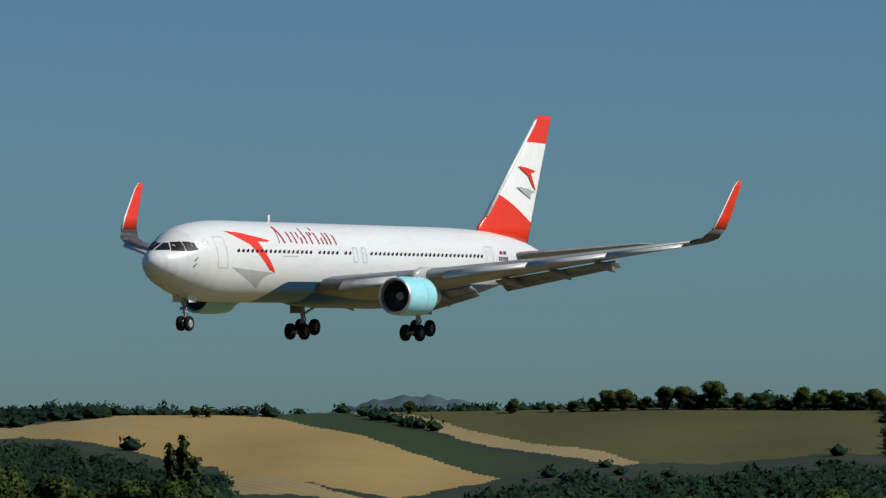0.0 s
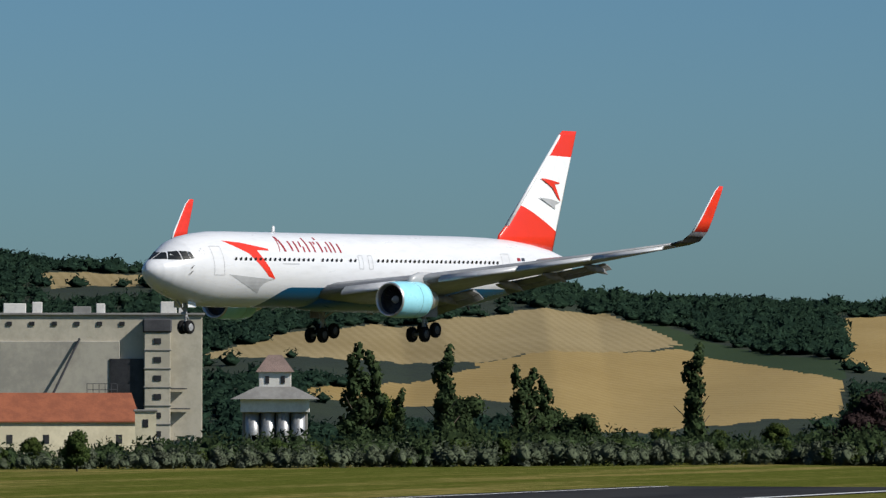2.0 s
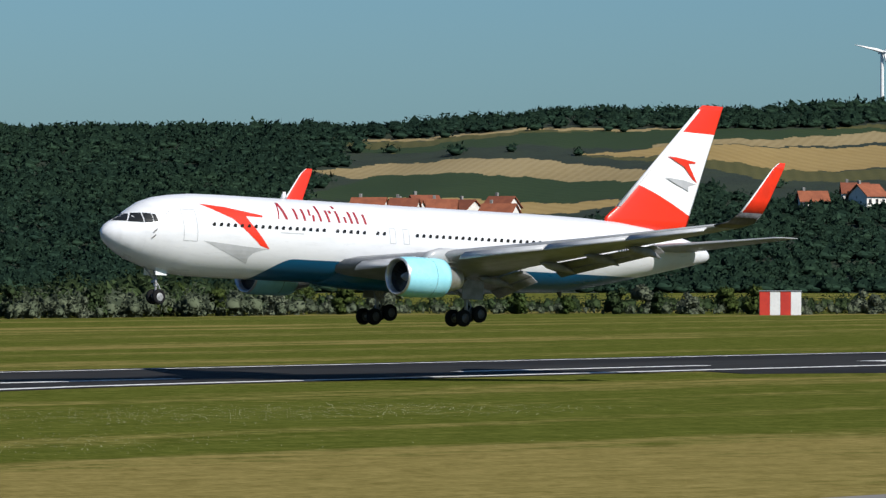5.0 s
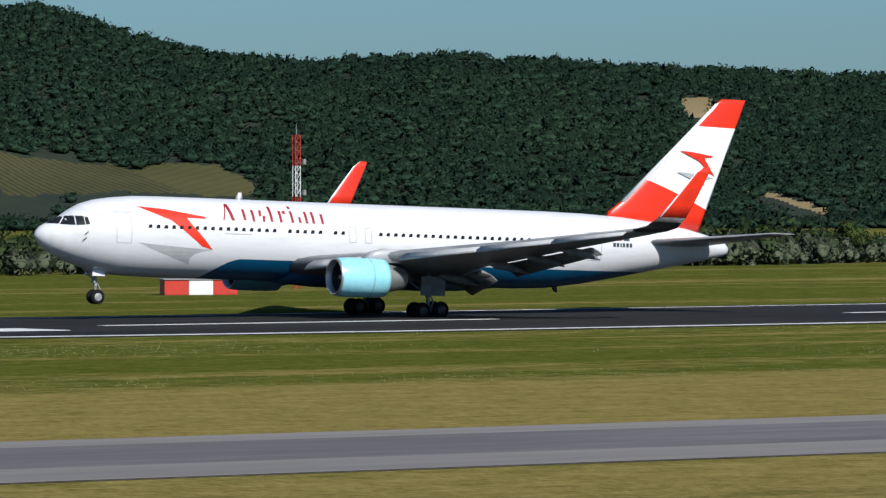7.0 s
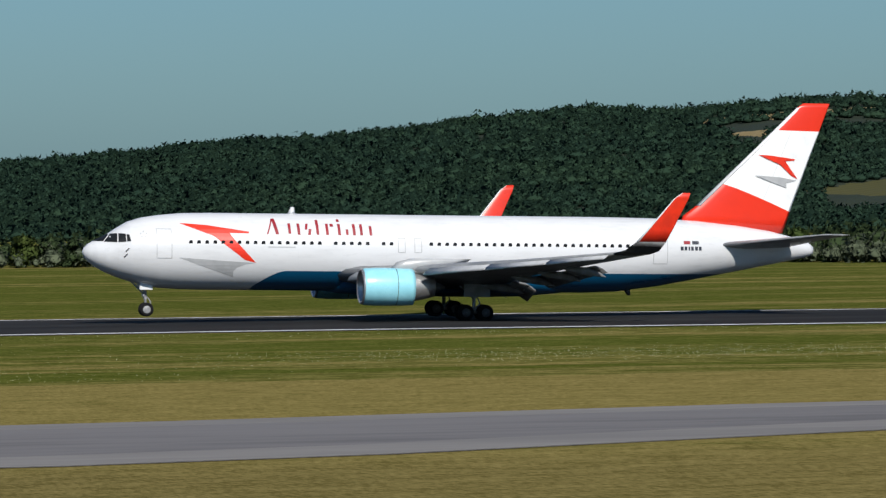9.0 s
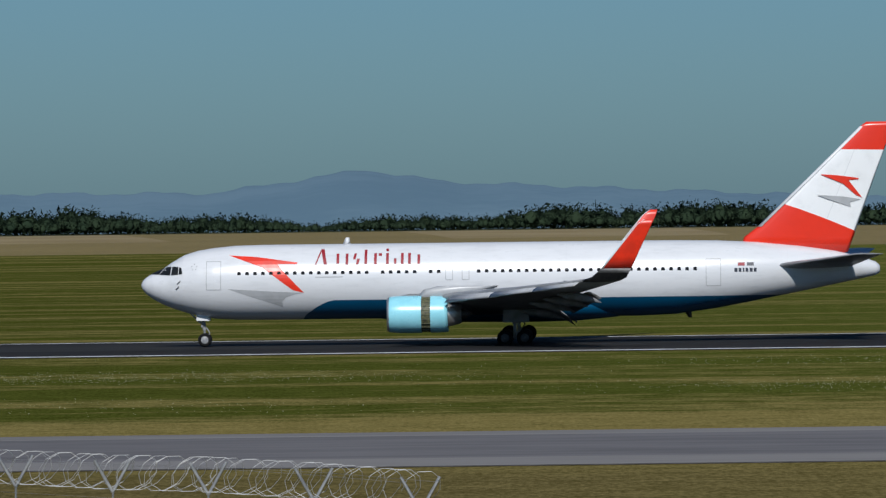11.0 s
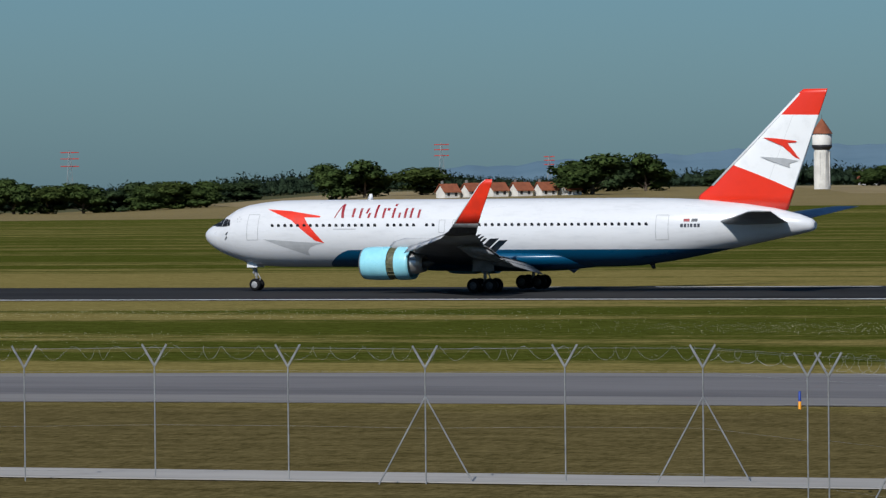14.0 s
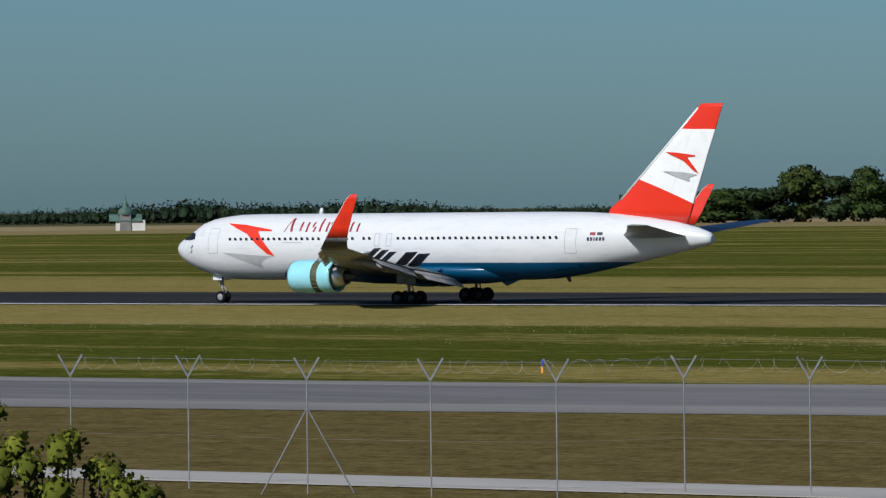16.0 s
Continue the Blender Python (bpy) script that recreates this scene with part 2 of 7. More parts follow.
def lerp_table(table, x):
    """Smooth interpolation in rows (x, value, value, ...)."""
    for a, b in zip(table, table[1:]):
        if x <= b[0]:
            u = max(0.0, (x - a[0]) / (b[0] - a[0]))
            return [p + (q - p) * u for p, q in zip(a[1:], b[1:])]
    return list(table[-1][1:])


# ---- the airliner ----
G = 27.9                                            # main wheels' station behind the nose
# station, bottom, top, half width
HULL = [(0.0, 4.46, 4.58, 0.05), (0.12, 4.174, 4.854, 0.34), (0.4, 3.859, 5.119, 0.66), (0.9, 3.492, 5.412, 1.03), (1.6, 3.114, 5.714, 1.42), (2.4, 2.791, 6.251, 1.75),
        (3.2, 2.528, 6.708, 2.02), (4.2, 2.264, 7.014, 2.26), (5.4, 2.04, 7.2, 2.42), (7.0, 1.95, 7.35, 2.5), (9.0, 1.92, 7.39, 2.515), (36.5, 1.92, 7.39, 2.515),
        (39.0, 2.02, 7.38, 2.5), (42.0, 2.42, 7.33, 2.36), (45.0, 2.98, 7.19, 2.06), (48.0, 3.56, 6.89, 1.62), (50.5, 4.06, 6.51, 1.2), (52.5, 4.46, 6.03, 0.78),
        (53.5, 4.69, 5.67, 0.48), (53.8, 4.87, 5.42, 0.3)]


def hull_at(x):
    return lerp_table(HULL, x)


def skin_y(x, z, out=0.012):
    b, t, w = hull_at(x)
    c, h = (b + t) / 2, (t - b) / 2
    k = max(0.0, 1 - ((z - c) / h) ** 2)
    return w * math.sqrt(k) + out


def build_hull(jet):
    stations = sorted({round(s, 3) for s in [r[0] for r in HULL] + list(np.arange(2, 9, 0.5)) + list(np.arange(9, 54, 1.5)) + [0.05, 0.12] + list(np.arange(0.25, 4.0, 0.15))})
    seg, sections = 56, []
    for x in stations:
        b, t, w = hull_at(x)
        c, h = (b + t) / 2, (t - b) / 2
        sections.append([(x - G, w * math.sin(2 * math.pi * i / seg), c + h * math.cos(2 * math.pi * i / seg)) for i in range(seg)])
    bm = bmesh.new()
    loft(bm, sections)
    hull = part("fuselage", bm, M["hull"], jet, "white fuselage with a blue belly")
    bm = bmesh.new()
    prof = [(17.0, 0.2, 2.0), (18.5, 1.7, 1.75), (21, 2.45, 1.6), (29, 2.6, 1.55), (32, 2.2, 1.62), (34.5, 1.2, 1.85), (36, 0.2, 2.05)]
    loft(bm, [[(x - G, w * math.cos(a), 2.75 + (2.75 - lo) * math.sin(a) * (1 if math.sin(a) < 0 else 0.45)) for a in np.linspace(0, 2 * math.pi, 24, endpoint=False)] for x, w, lo in prof])
    part("belly_fairing", bm, M["hull"], jet, "blue wing-root belly fairing")
    return hull


def decal(name, outline, material, parent, side=-1, surface=skin_y, label="", out=0.012, pitch=1.0):
    """A painted marking laid on a curved skin: outline in (station, height)."""
    bm = bmesh.new()
    bm.faces.new([bm.verts.new((x, 0, z)) for x, z in outline])
    xs, zs = [p[0] for p in outline], [p[1] for p in outline]
    for z in np.arange(math.floor(min(zs) * 4) / 4, max(zs), 0.25):
        bmesh.ops.bisect_plane(bm, geom=bm.verts[:] + bm.edges[:] + bm.faces[:], plane_co=(0, 0, z), plane_no=(0, 0, 1))
    for x in np.arange(math.floor(min(xs)), max(xs), pitch):
        bmesh.ops.bisect_plane(bm, geom=bm.verts[:] + bm.edges[:] + bm.faces[:], plane_co=(x, 0, 0), plane_no=(1, 0, 0))
    bmesh.ops.triangulate(bm, faces=bm.faces)
    for v in bm.verts:
        x, z = v.co.x, v.co.z
        v.co = (x - G, side * surface(x, z, out), z)
    return part(name, bm, material, parent, label)


def frame_line(name, x0, x1, z0, z1, w, material, parent, side):
    """A thin rectangular outline, as round a door."""
    pts = [(x0, z0), (x1, z0), (x1, z1), (x0, z1)]
    bm = bmesh.new()
    for (ax, az), (bx, bz) in zip(pts, pts[1:] + pts[:1]):
        n = 6
        for i in range(n):
            u, v = i / n, (i + 1) / n
            p, q = (ax + (bx - ax) * u, az + (bz - az) * u), (ax + (bx - ax) * v, az + (bz - az) * v)
            dx, dz = (0, w / 2) if az == bz else (w / 2, 0)
            vs = [(p[0] - dx, p[1] - dz), (q[0] - dx, q[1] - dz), (q[0] + dx, q[1] + dz), (p[0] + dx, p[1] + dz)]
            bm.faces.new([bm.verts.new((X - G, side * skin_y(X, Z), Z)) for X, Z in vs])
    return part(name, bm, material, parent)


def markings(jet, hull):
    for side in (-1, 1):
        arrow = [(6.6, 6.68), (8.6, 6.55), (11.6, 6.12), (11.55, 6.0), (10.15, 6.02), (10.5, 5.55), (12.05, 3.92), (11.25, 4.12), (9.6, 5.35), (9.0, 5.8)]
        decal("arrow_mark", arrow, M["red"], hull, side, label="red swept arrow mark")
        swoosh = [(6.5, 4.25), (10.0, 4.02), (12.0, 3.92), (11.3, 3.8), (10.75, 3.6), (10.45, 3.3), (10.5, 2.9), (9.6, 3.2), (8.0, 3.72)]
        decal("swoosh_mark", swoosh, M["silver_grey"], hull, side, label="pale grey swept mark")
        # the airline's name, as plain bars of its colour
        for x, w, z0, z1, lean in ((12.85, 0.1, 5.95, 7.0, 0.42), (13.5, 0.24, 5.95, 7.05, -0.22), (14.42, 0.2, 6.0, 6.72, 0.0), (15.08, 0.2, 5.93, 6.72, 0.0), (15.62, 0.18, 6.3, 6.72, 0.1), (15.82, 0.2, 5.93, 6.35, 0.1),
                                   (16.45, 0.2, 5.95, 6.98, 0.0), (17.15, 0.2, 5.93, 6.72, 0.0), (17.48, 0.24, 6.52, 6.72, 0.0), (18.02, 0.2, 5.93, 6.72, 0.0), (18.02, 0.2, 6.86, 7.04, 0.0), (18.6, 0.18, 5.95, 6.35, 0.0), (19.1, 0.2, 5.93, 6.72, 0.0),
                                   (19.62, 0.2, 5.93, 6.72, 0.0), (20.3, 0.2, 5.93, 6.6, 0.0)):
            decal("name_bar", [(x, z0), (x + w, z0), (x + w + lean, z1), (x + lean, z1)], M["wine"], hull, side)
        for x, w in ((43.25, 0.22), (43.55, 0.2), (43.85, 0.12), (44.05, 0.2), (44.35, 0.22), (44.65, 0.2)):
            decal("register_bar", [(x, 5.08), (x + w, 5.08), (x + w, 5.36), (x, 5.36)], M["navy"], hull, side)
        decal("flag_mark", [(43.5, 5.52), (44.0, 5.52), (44.0, 5.76), (43.5, 5.76)], M["wine"], hull, side)
        decal("flag_mark", [(44.15, 5.52), (44.65, 5.52), (44.65, 5.76), (44.15, 5.76)], M["navy"], hull, side)
        decal("caption_bar", [(12.9, 5.02), (14.9, 5.02), (14.9, 5.09), (12.9, 5.09)], M["outline"], hull, side)
        for x0, x1, z0, z1 in ((4.95, 6.0, 4.2, 6.25), (41.2, 42.25, 4.1, 6.05), (22.35, 22.85, 4.75, 5.75), (23.55, 24.05, 4.75, 5.75)):
            frame_line("door", x0, x1, z0, z1, 0.05, M["outline"], hull, side)
        b = bmesh.new()                                 # rounded cabin window, one mesh for all
        b.faces.new([b.verts.new((0.135 * math.copysign(abs(math.cos(a)) ** 0.6, math.cos(a)), 0, 0.2 * math.copysign(abs(math.sin(a)) ** 0.6, math.sin(a)))) for a in np.linspace(0, 2 * math.pi, 12, endpoint=False)])
        win = bpy.data.meshes.new("cabin_window")
        b.to_mesh(win)
        b.free()
        win.materials.append(M["pane"])
        x = 7.35
        while x < 40.6:
            skip = 20.6 < x < 20.95 or 22.1 < x < 22.45 or 22.75 < x < 23.65 or 23.95 < x < 24.2 or 5.9 < x < 6.0 or 17.1 < x < 17.6 or 15.0 < x < 15.3
            if not skip:
                w = new("cabin_window", win)
                w.parent = hull
                z = 5.3
                lean = math.atan2(skin_y(x, z - 0.2) - skin_y(x, z + 0.2), 0.4)
                w.matrix_basis = Matrix.Translation((x - G, side * (skin_y(x, z) + 0.01), z)) @ Matrix.Rotation(side * -lean, 4, "X")
            x += 0.58
        # flight-deck windows
        for (xa, za, xb, zb, xc, zc, xd, zd) in ((1.38, 5.3, 2.25, 5.28, 2.31, 5.9, 1.9, 5.86), (2.32, 5.28, 2.85, 5.32, 2.85, 5.88, 2.38, 5.9), (2.9, 5.34, 3.18, 5.38, 3.08, 5.82, 2.9, 5.86)):
            decal("cockpit_window", [(xa, za), (xb, zb), (xc, zc), (xd, zd)], M["glass"], hull, side, out=0.04, pitch=0.1)
    for side in (-1, 1):
        bm = bmesh.new()
        grid = []
        for z in np.linspace(5.32, 5.8, 8):
            edge = 1.36 + (z - 5.3) * 0.9
            wide = skin_y(edge, z, 0.0)
            line = []
            for u in np.linspace(0.0, 1.0, 9):
                y = 0.06 + (wide - 0.06) * u
                lo, hi = 0.3, edge
                for step in range(26):
                    mid = (lo + hi) / 2
                    lo, hi = (lo, mid) if skin_y(mid, z, 0.0) > y else (mid, hi)
                line.append(bm.verts.new((hi - 0.03 - G, side * y * 1.01, z + 0.01)))
            grid.append(line)
        for p, q in zip(grid, grid[1:]):
            for i in range(8):
                bm.faces.new((p[i], p[i + 1], q[i + 1], q[i]))
        part("windscreen", bm, M["glass"], hull, "dark flight-deck windscreen")
        for i in range(5):
            t = i * 2 * math.pi / 5
            x, z = 4.05 + 0.2 * math.sin(t), 5.85 + 0.2 * math.cos(t)
            decal("star_mark", [(x - 0.05, z), (x, z - 0.07), (x + 0.05, z), (x, z + 0.07)], M["outline"], hull, side)
        for x, z in ((2.75, 4.65), (2.65, 4.25)):
            decal("probe", [(x, z), (x + 0.06, z - 0.03), (x + 0.3, z + 0.2), (x + 0.25, z + 0.24)], M["dark_metal"], hull, side, out=0.06)
    bm = bmesh.new()
    loft(bm, [[(14.75 + u - G, v, 7.36) for u, v in ((0, 0), (0.25, 0.05), (0.6, 0), (0.25, -0.05))], [(15.0 + u - G, v, 7.86) for u, v in ((0, 0), (0.1, 0.03), (0.25, 0), (0.1, -0.03))]])
    part("antenna", bm, M["white"], hull, "small white blade antenna")
    bm = bmesh.new()
    loft(bm, [[(39.5 + u - G, v, 2.3) for u, v in ((0, 0), (0.25, 0.05), (0.6, 0), (0.25, -0.05))], [(39.9 + u - G, v, 1.75) for u, v in ((0, 0), (0.1, 0.03), (0.25, 0), (0.1, -0.03))]])
    part("antenna", bm, M["dark_metal"], hull)
    bm = bmesh.new()
    lathe(bm, [(53.3 - G, 0.42), (53.75 - G, 0.28), (53.8 - G, 0.12)], seg=16, centre=(0, 0, 5.16))
    part("auxiliary_exhaust", bm, M["steel"], hull, "bare metal tail-cone exhaust")


def foil(chord, thick, n=9):
    """Closed aerofoil outline, (along, up), from the nose over the top."""
    xs = [0.5 * (1 - math.cos(math.pi * i / n)) for i in range(n + 1)]
    half = [5 * thick * (0.2969 * math.sqrt(x) - 0.126 * x - 0.3516 * x * x + 0.2843 * x ** 3 - 0.1015 * x ** 4) for x in xs]
    up = [(x * chord, h * 1.15) for x, h in zip(xs, half)]
    dn = [(x * chord, -h * 0.85) for x, h in zip(xs, half)][1:-1]
    return up + dn[::-1]


WING = [(1.2, 17.4, 12.6, 2.62, 1.55), (8.0, 22.1, 7.9, 3.3, 0.95), (16.0, 27.6, 5.0, 4.12, 0.52), (23.2, 32.6, 2.7, 4.9, 0.3)]
TIP = [(23.2, 32.62, 2.68, 4.9, 0.28), (23.85, 33.25, 2.45, 5.12, 0.22), (24.3, 34.0, 2.05, 5.75, 0.17), (24.55, 34.7, 1.75, 6.6, 0.13), (24.92, 36.45, 1.0, 8.72, 0.07), (24.98, 37.0, 0.55, 9.1, 0.04)]
PIVOT = (0.0, 2.2, 2.7)


def wing_at(y):
    return lerp_table(WING, y)


def twist(y):
    """How much higher the leading edge is set than the trailing edge."""
    return float(np.interp(y, [1.2, 8.0, 16.0, 23.2], [0.9, 0.5, 0.2, 0.0]))


def build_wing(jet, side):
    px, py, pz = PIVOT[0], PIVOT[1] * side, PIVOT[2]

    def local(x, y, z):
        return (x - G - px, side * y - py, z - pz)

    bm = bmesh.new()
    loft(bm, [[local(xl + u, y, z + w + twist(y) * (0.5 - u / c)) for u, w in foil(c, t)] for y, xl, c, z, t in WING])
    wing = part("wing", bm, M["wing"], jet, "grey swept wing, flaps down")
    wing.matrix_basis = pose(px, py, pz)
    bm = bmesh.new()
    loft(bm, [[local(xl + u, y + (w if i > 1 else 0), z + (w if i < 2 else 0)) for u, w in foil(c, t)] for i, (y, xl, c, z, t) in enumerate(TIP[:3])])
    part("wingtip", bm, M["dark_metal"], wing, "dark wingtip joint")
    bm = bmesh.new()
    loft(bm, [[local(xl + u, y - w, z) for u, w in foil(c, t)] for y, xl, c, z, t in TIP[2:]])
    part("winglet", bm, M["red"], wing, "red upswept winglet")
    bm = bmesh.new()
    loft(bm, [[local(xl - 0.03 + u * c * 0.07, y - v * t * 0.55, z) for u, v in ((0, 0), (0.4, 0.8), (1, 1), (1, -1), (0.4, -0.8))] for y, xl, c, z, t in TIP[2:]])
    part("winglet_edge", bm, M["white"], wing, "white winglet leading edge")
    # slats, lowered ahead of the leading edge
    for y0, y1 in ((3.6, 6.6), (9.4, 14.0), (14.1, 18.5), (18.6, 22.8)):
        bm = bmesh.new()
        secs = []
        for y in (y0, y1):
            xl, c, z, t = wing_at(y)
            k = 0.16 * c ** 0.6
            secs.append([local(xl + a * k, y, z - 0.18 + twist(y) * 0.5 + b * k * 0.6) for a, b in ((-1.0, -0.9), (-0.7, -0.1), (0.1, 0.75), (1.1, 1.0), (0.2, 0.45), (-0.5, -0.5))])
        loft(bm, secs)
        part("slat", bm, M["slat"], wing, "bare metal leading-edge slat")
    # flaps behind and below the trailing edge
    for y0, y1, k in ((2.9, 7.4, 0.14), (9.3, 17.2, 0.16)):
        for stage in (0, 1):
            bm = bmesh.new()
            secs = []
            for y in (y0, y1):
                xl, c, z, t = wing_at(y)
                te = xl + c
                ang = radians(17 + 18 * stage)
                f = c * k * (1.0 if stage == 0 else 0.55)
                ox = te - 0.25 * f + (0 if stage == 0 else c * k * 0.78)
                oz = z - 0.16 - twist(y) * 0.4 - (0 if stage == 0 else c * k * 0.3)
                secs.append([local(ox + u * math.cos(ang) + w * math.sin(ang), y, oz - u * math.sin(ang) + w * math.cos(ang)) for u, w in foil(f, 0.14 * f * (1 if stage == 0 else 0.8), 6)])
            loft(bm, secs)
            part("flap", bm, M["flap"], wing, "lowered grey trailing-edge flap")
    # flap-track fairings
    for y in (5.2, 10.6, 13.8, 16.8):
        xl, c, z, t = wing_at(y)
        te = xl + c
        bm = bmesh.new()
        secs = []
        for u, w, dz in ((-2.2, 0.03, 0.0), (-1.5, 0.2, -0.12), (-0.4, 0.24, -0.22), (0.4, 0.16, -0.4), (0.95, 0.03, -0.6)):
            secs.append([local(te + u, y + w * math.cos(a), z - 0.28 - twist(y) * 0.35 + dz + 1.25 * w * math.sin(a)) for a in np.linspace(0, 2 * math.pi, 10, endpoint=False)])
        loft(bm, secs)
        part("flap_fairing", bm, M["flap"], wing, "grey flap-track fairing")
    spoilers = []
    for y0, y1 in ((4.0, 5.6), (5.7, 7.3), (10.0, 11.7), (11.8, 13.5), (13.6, 15.3)):
        ym = (y0 + y1) / 2
        xl, c, z, t = wing_at(ym)
        back = 2.1 if y1 < 8 else 1.45                  # hinge ahead of the trailing edge
        hx, hz = xl + c - back, z + t * 0.24 - twist(ym) * 0.25
        (xa, ca), (xb, cb) = wing_at(y0)[:2], wing_at(y1)[:2]
        sweep = math.atan2(xb + cb - xa - ca, y1 - y0)
        bm = bmesh.new()
        box(bm, back * 0.38, 0, 0.0, back * 0.76, y1 - y0, 0.05, 0.015)
        # Shade on the raised panel's back is put in as dark metal.
        s = part("spoiler", bm, M["dark_metal"], wing, "upper-surface spoiler panel, painted dark for its shaded back")
        s.matrix_basis = Matrix.Translation(local(hx, ym, hz)) @ Matrix.Rotation(-sweep * side, 4, "Z") @ Matrix.Rotation(radians(4), 4, "Y")
        spoilers.append(s)
    return wing, spoilers


def spin(bm, profile, **how):
    """A nacelle ring, its radii brought to the slim engine's girth."""
    lathe(bm, [(a, r * 0.9) for a, r in profile], **how)


def build_engine(jet, side):
    y, z, x0 = 7.95 * side, 2.44, 18.4
    c = (x0 - G, y, z)
    bm = bmesh.new()
    spin(bm, [(0.02, 1.31), (0.05, 1.36), (0.3, 1.43), (1.0, 1.48), (2.2, 1.48), (2.45, 1.47)], centre=c)
    engine = part("engine", bm, M["aqua"], jet, "pale aqua turbofan nacelle")
    bm = bmesh.new()
    spin(bm, [(0.42, 1.145), (0.12, 1.205), (-0.01, 1.3), (0.045, 1.365), (0.14, 1.40)], centre=c)
    part("inlet_lip", bm, M["steel"], engine, "polished inlet lip")
    bm = bmesh.new()
    spin(bm, [(0.95, 1.12), (0.40, 1.15)], centre=c)
    part("inlet_duct", bm, M["dark_metal"], engine, "dark inlet duct")
    bm = bmesh.new()
    spin(bm, [(2.48, 1.47), (3.0, 1.465), (3.45, 1.44), (3.72, 1.41), (3.7, 1.34), (2.5, 1.3)], centre=c)
    sleeve = part("reverser_sleeve", bm, M["aqua"], engine, "pale aqua sliding reverser sleeve")
    bm = bmesh.new()
    spin(bm, [(2.3, 1.38), (3.3, 1.36)], centre=c)
    for i in range(24):
        a = 2 * math.pi * i / 24
        box(bm, c[0] + 2.8, c[1] + 1.24 * math.cos(a), c[2] + 1.24 * math.sin(a), 0.95, 0.05, 0.05)
    part("cascade", bm, M["cascade"], engine, "olive reverser cascade grid")
    bm = bmesh.new()
    spin(bm, [(3.3, 1.18), (3.9, 1.1), (4.7, 0.92), (5.3, 0.74), (5.3, 0.66), (4.2, 0.5)], centre=c)
    part("core_nozzle", bm, M["steel"], engine, "bare metal core nozzle")
    bm = bmesh.new()
    spin(bm, [(5.0, 0.5), (5.6, 0.36), (6.1, 0.06)], centre=c, seg=20)
    part("exhaust_cone", bm, M["dark_metal"], engine)
    bm = bmesh.new()
    spin(bm, [(0.9, 1.13), (0.92, 0.02)], centre=c)
    part("fan_disc", bm, M["soot"], engine)
    for i in range(24):
        a = 2 * math.pi * i / 24
        m = Matrix.Translation(c) @ Matrix.Rotation(a, 4, "X")
        bm = bmesh.new()
        vs = [bm.verts.new(m @ Vector(p)) for p in ((0.78, -0.06, 0.27), (0.88, 0.06, 0.27), (0.88, 0.2, 1.0), (0.62, -0.02, 1.0))]
        bm.faces.new(vs)
        part("fan_blade", bm, M["dark_metal"], engine)
    bm = bmesh.new()
    spin(bm, [(0.35, 0.02), (0.5, 0.16), (0.86, 0.34)], centre=c, seg=20)
    part("spinner", bm, M["silver_grey"], engine, "grey fan spinner")
    bm = bmesh.new()
    secs = []
    for zz, xa, xb, w in ((z + 1.05, x0 + 1.9, x0 + 5.6, 0.22), (z + 1.75, x0 + 2.6, x0 + 7.6, 0.24), (z + 2.0, x0 + 3.6, x0 + 8.0, 0.2)):
        secs.append([(xa - G, y, zz), (xa + 0.6 - G, y + w, zz), (xb - 1.2 - G, y + w, zz), (xb - G, y, zz), (xb - 1.2 - G, y - w, zz), (xa + 0.6 - G, y - w, zz)])
    loft(bm, secs)
    part("pylon", bm, M["silver_grey"], engine, "grey engine pylon")
    return sleeve


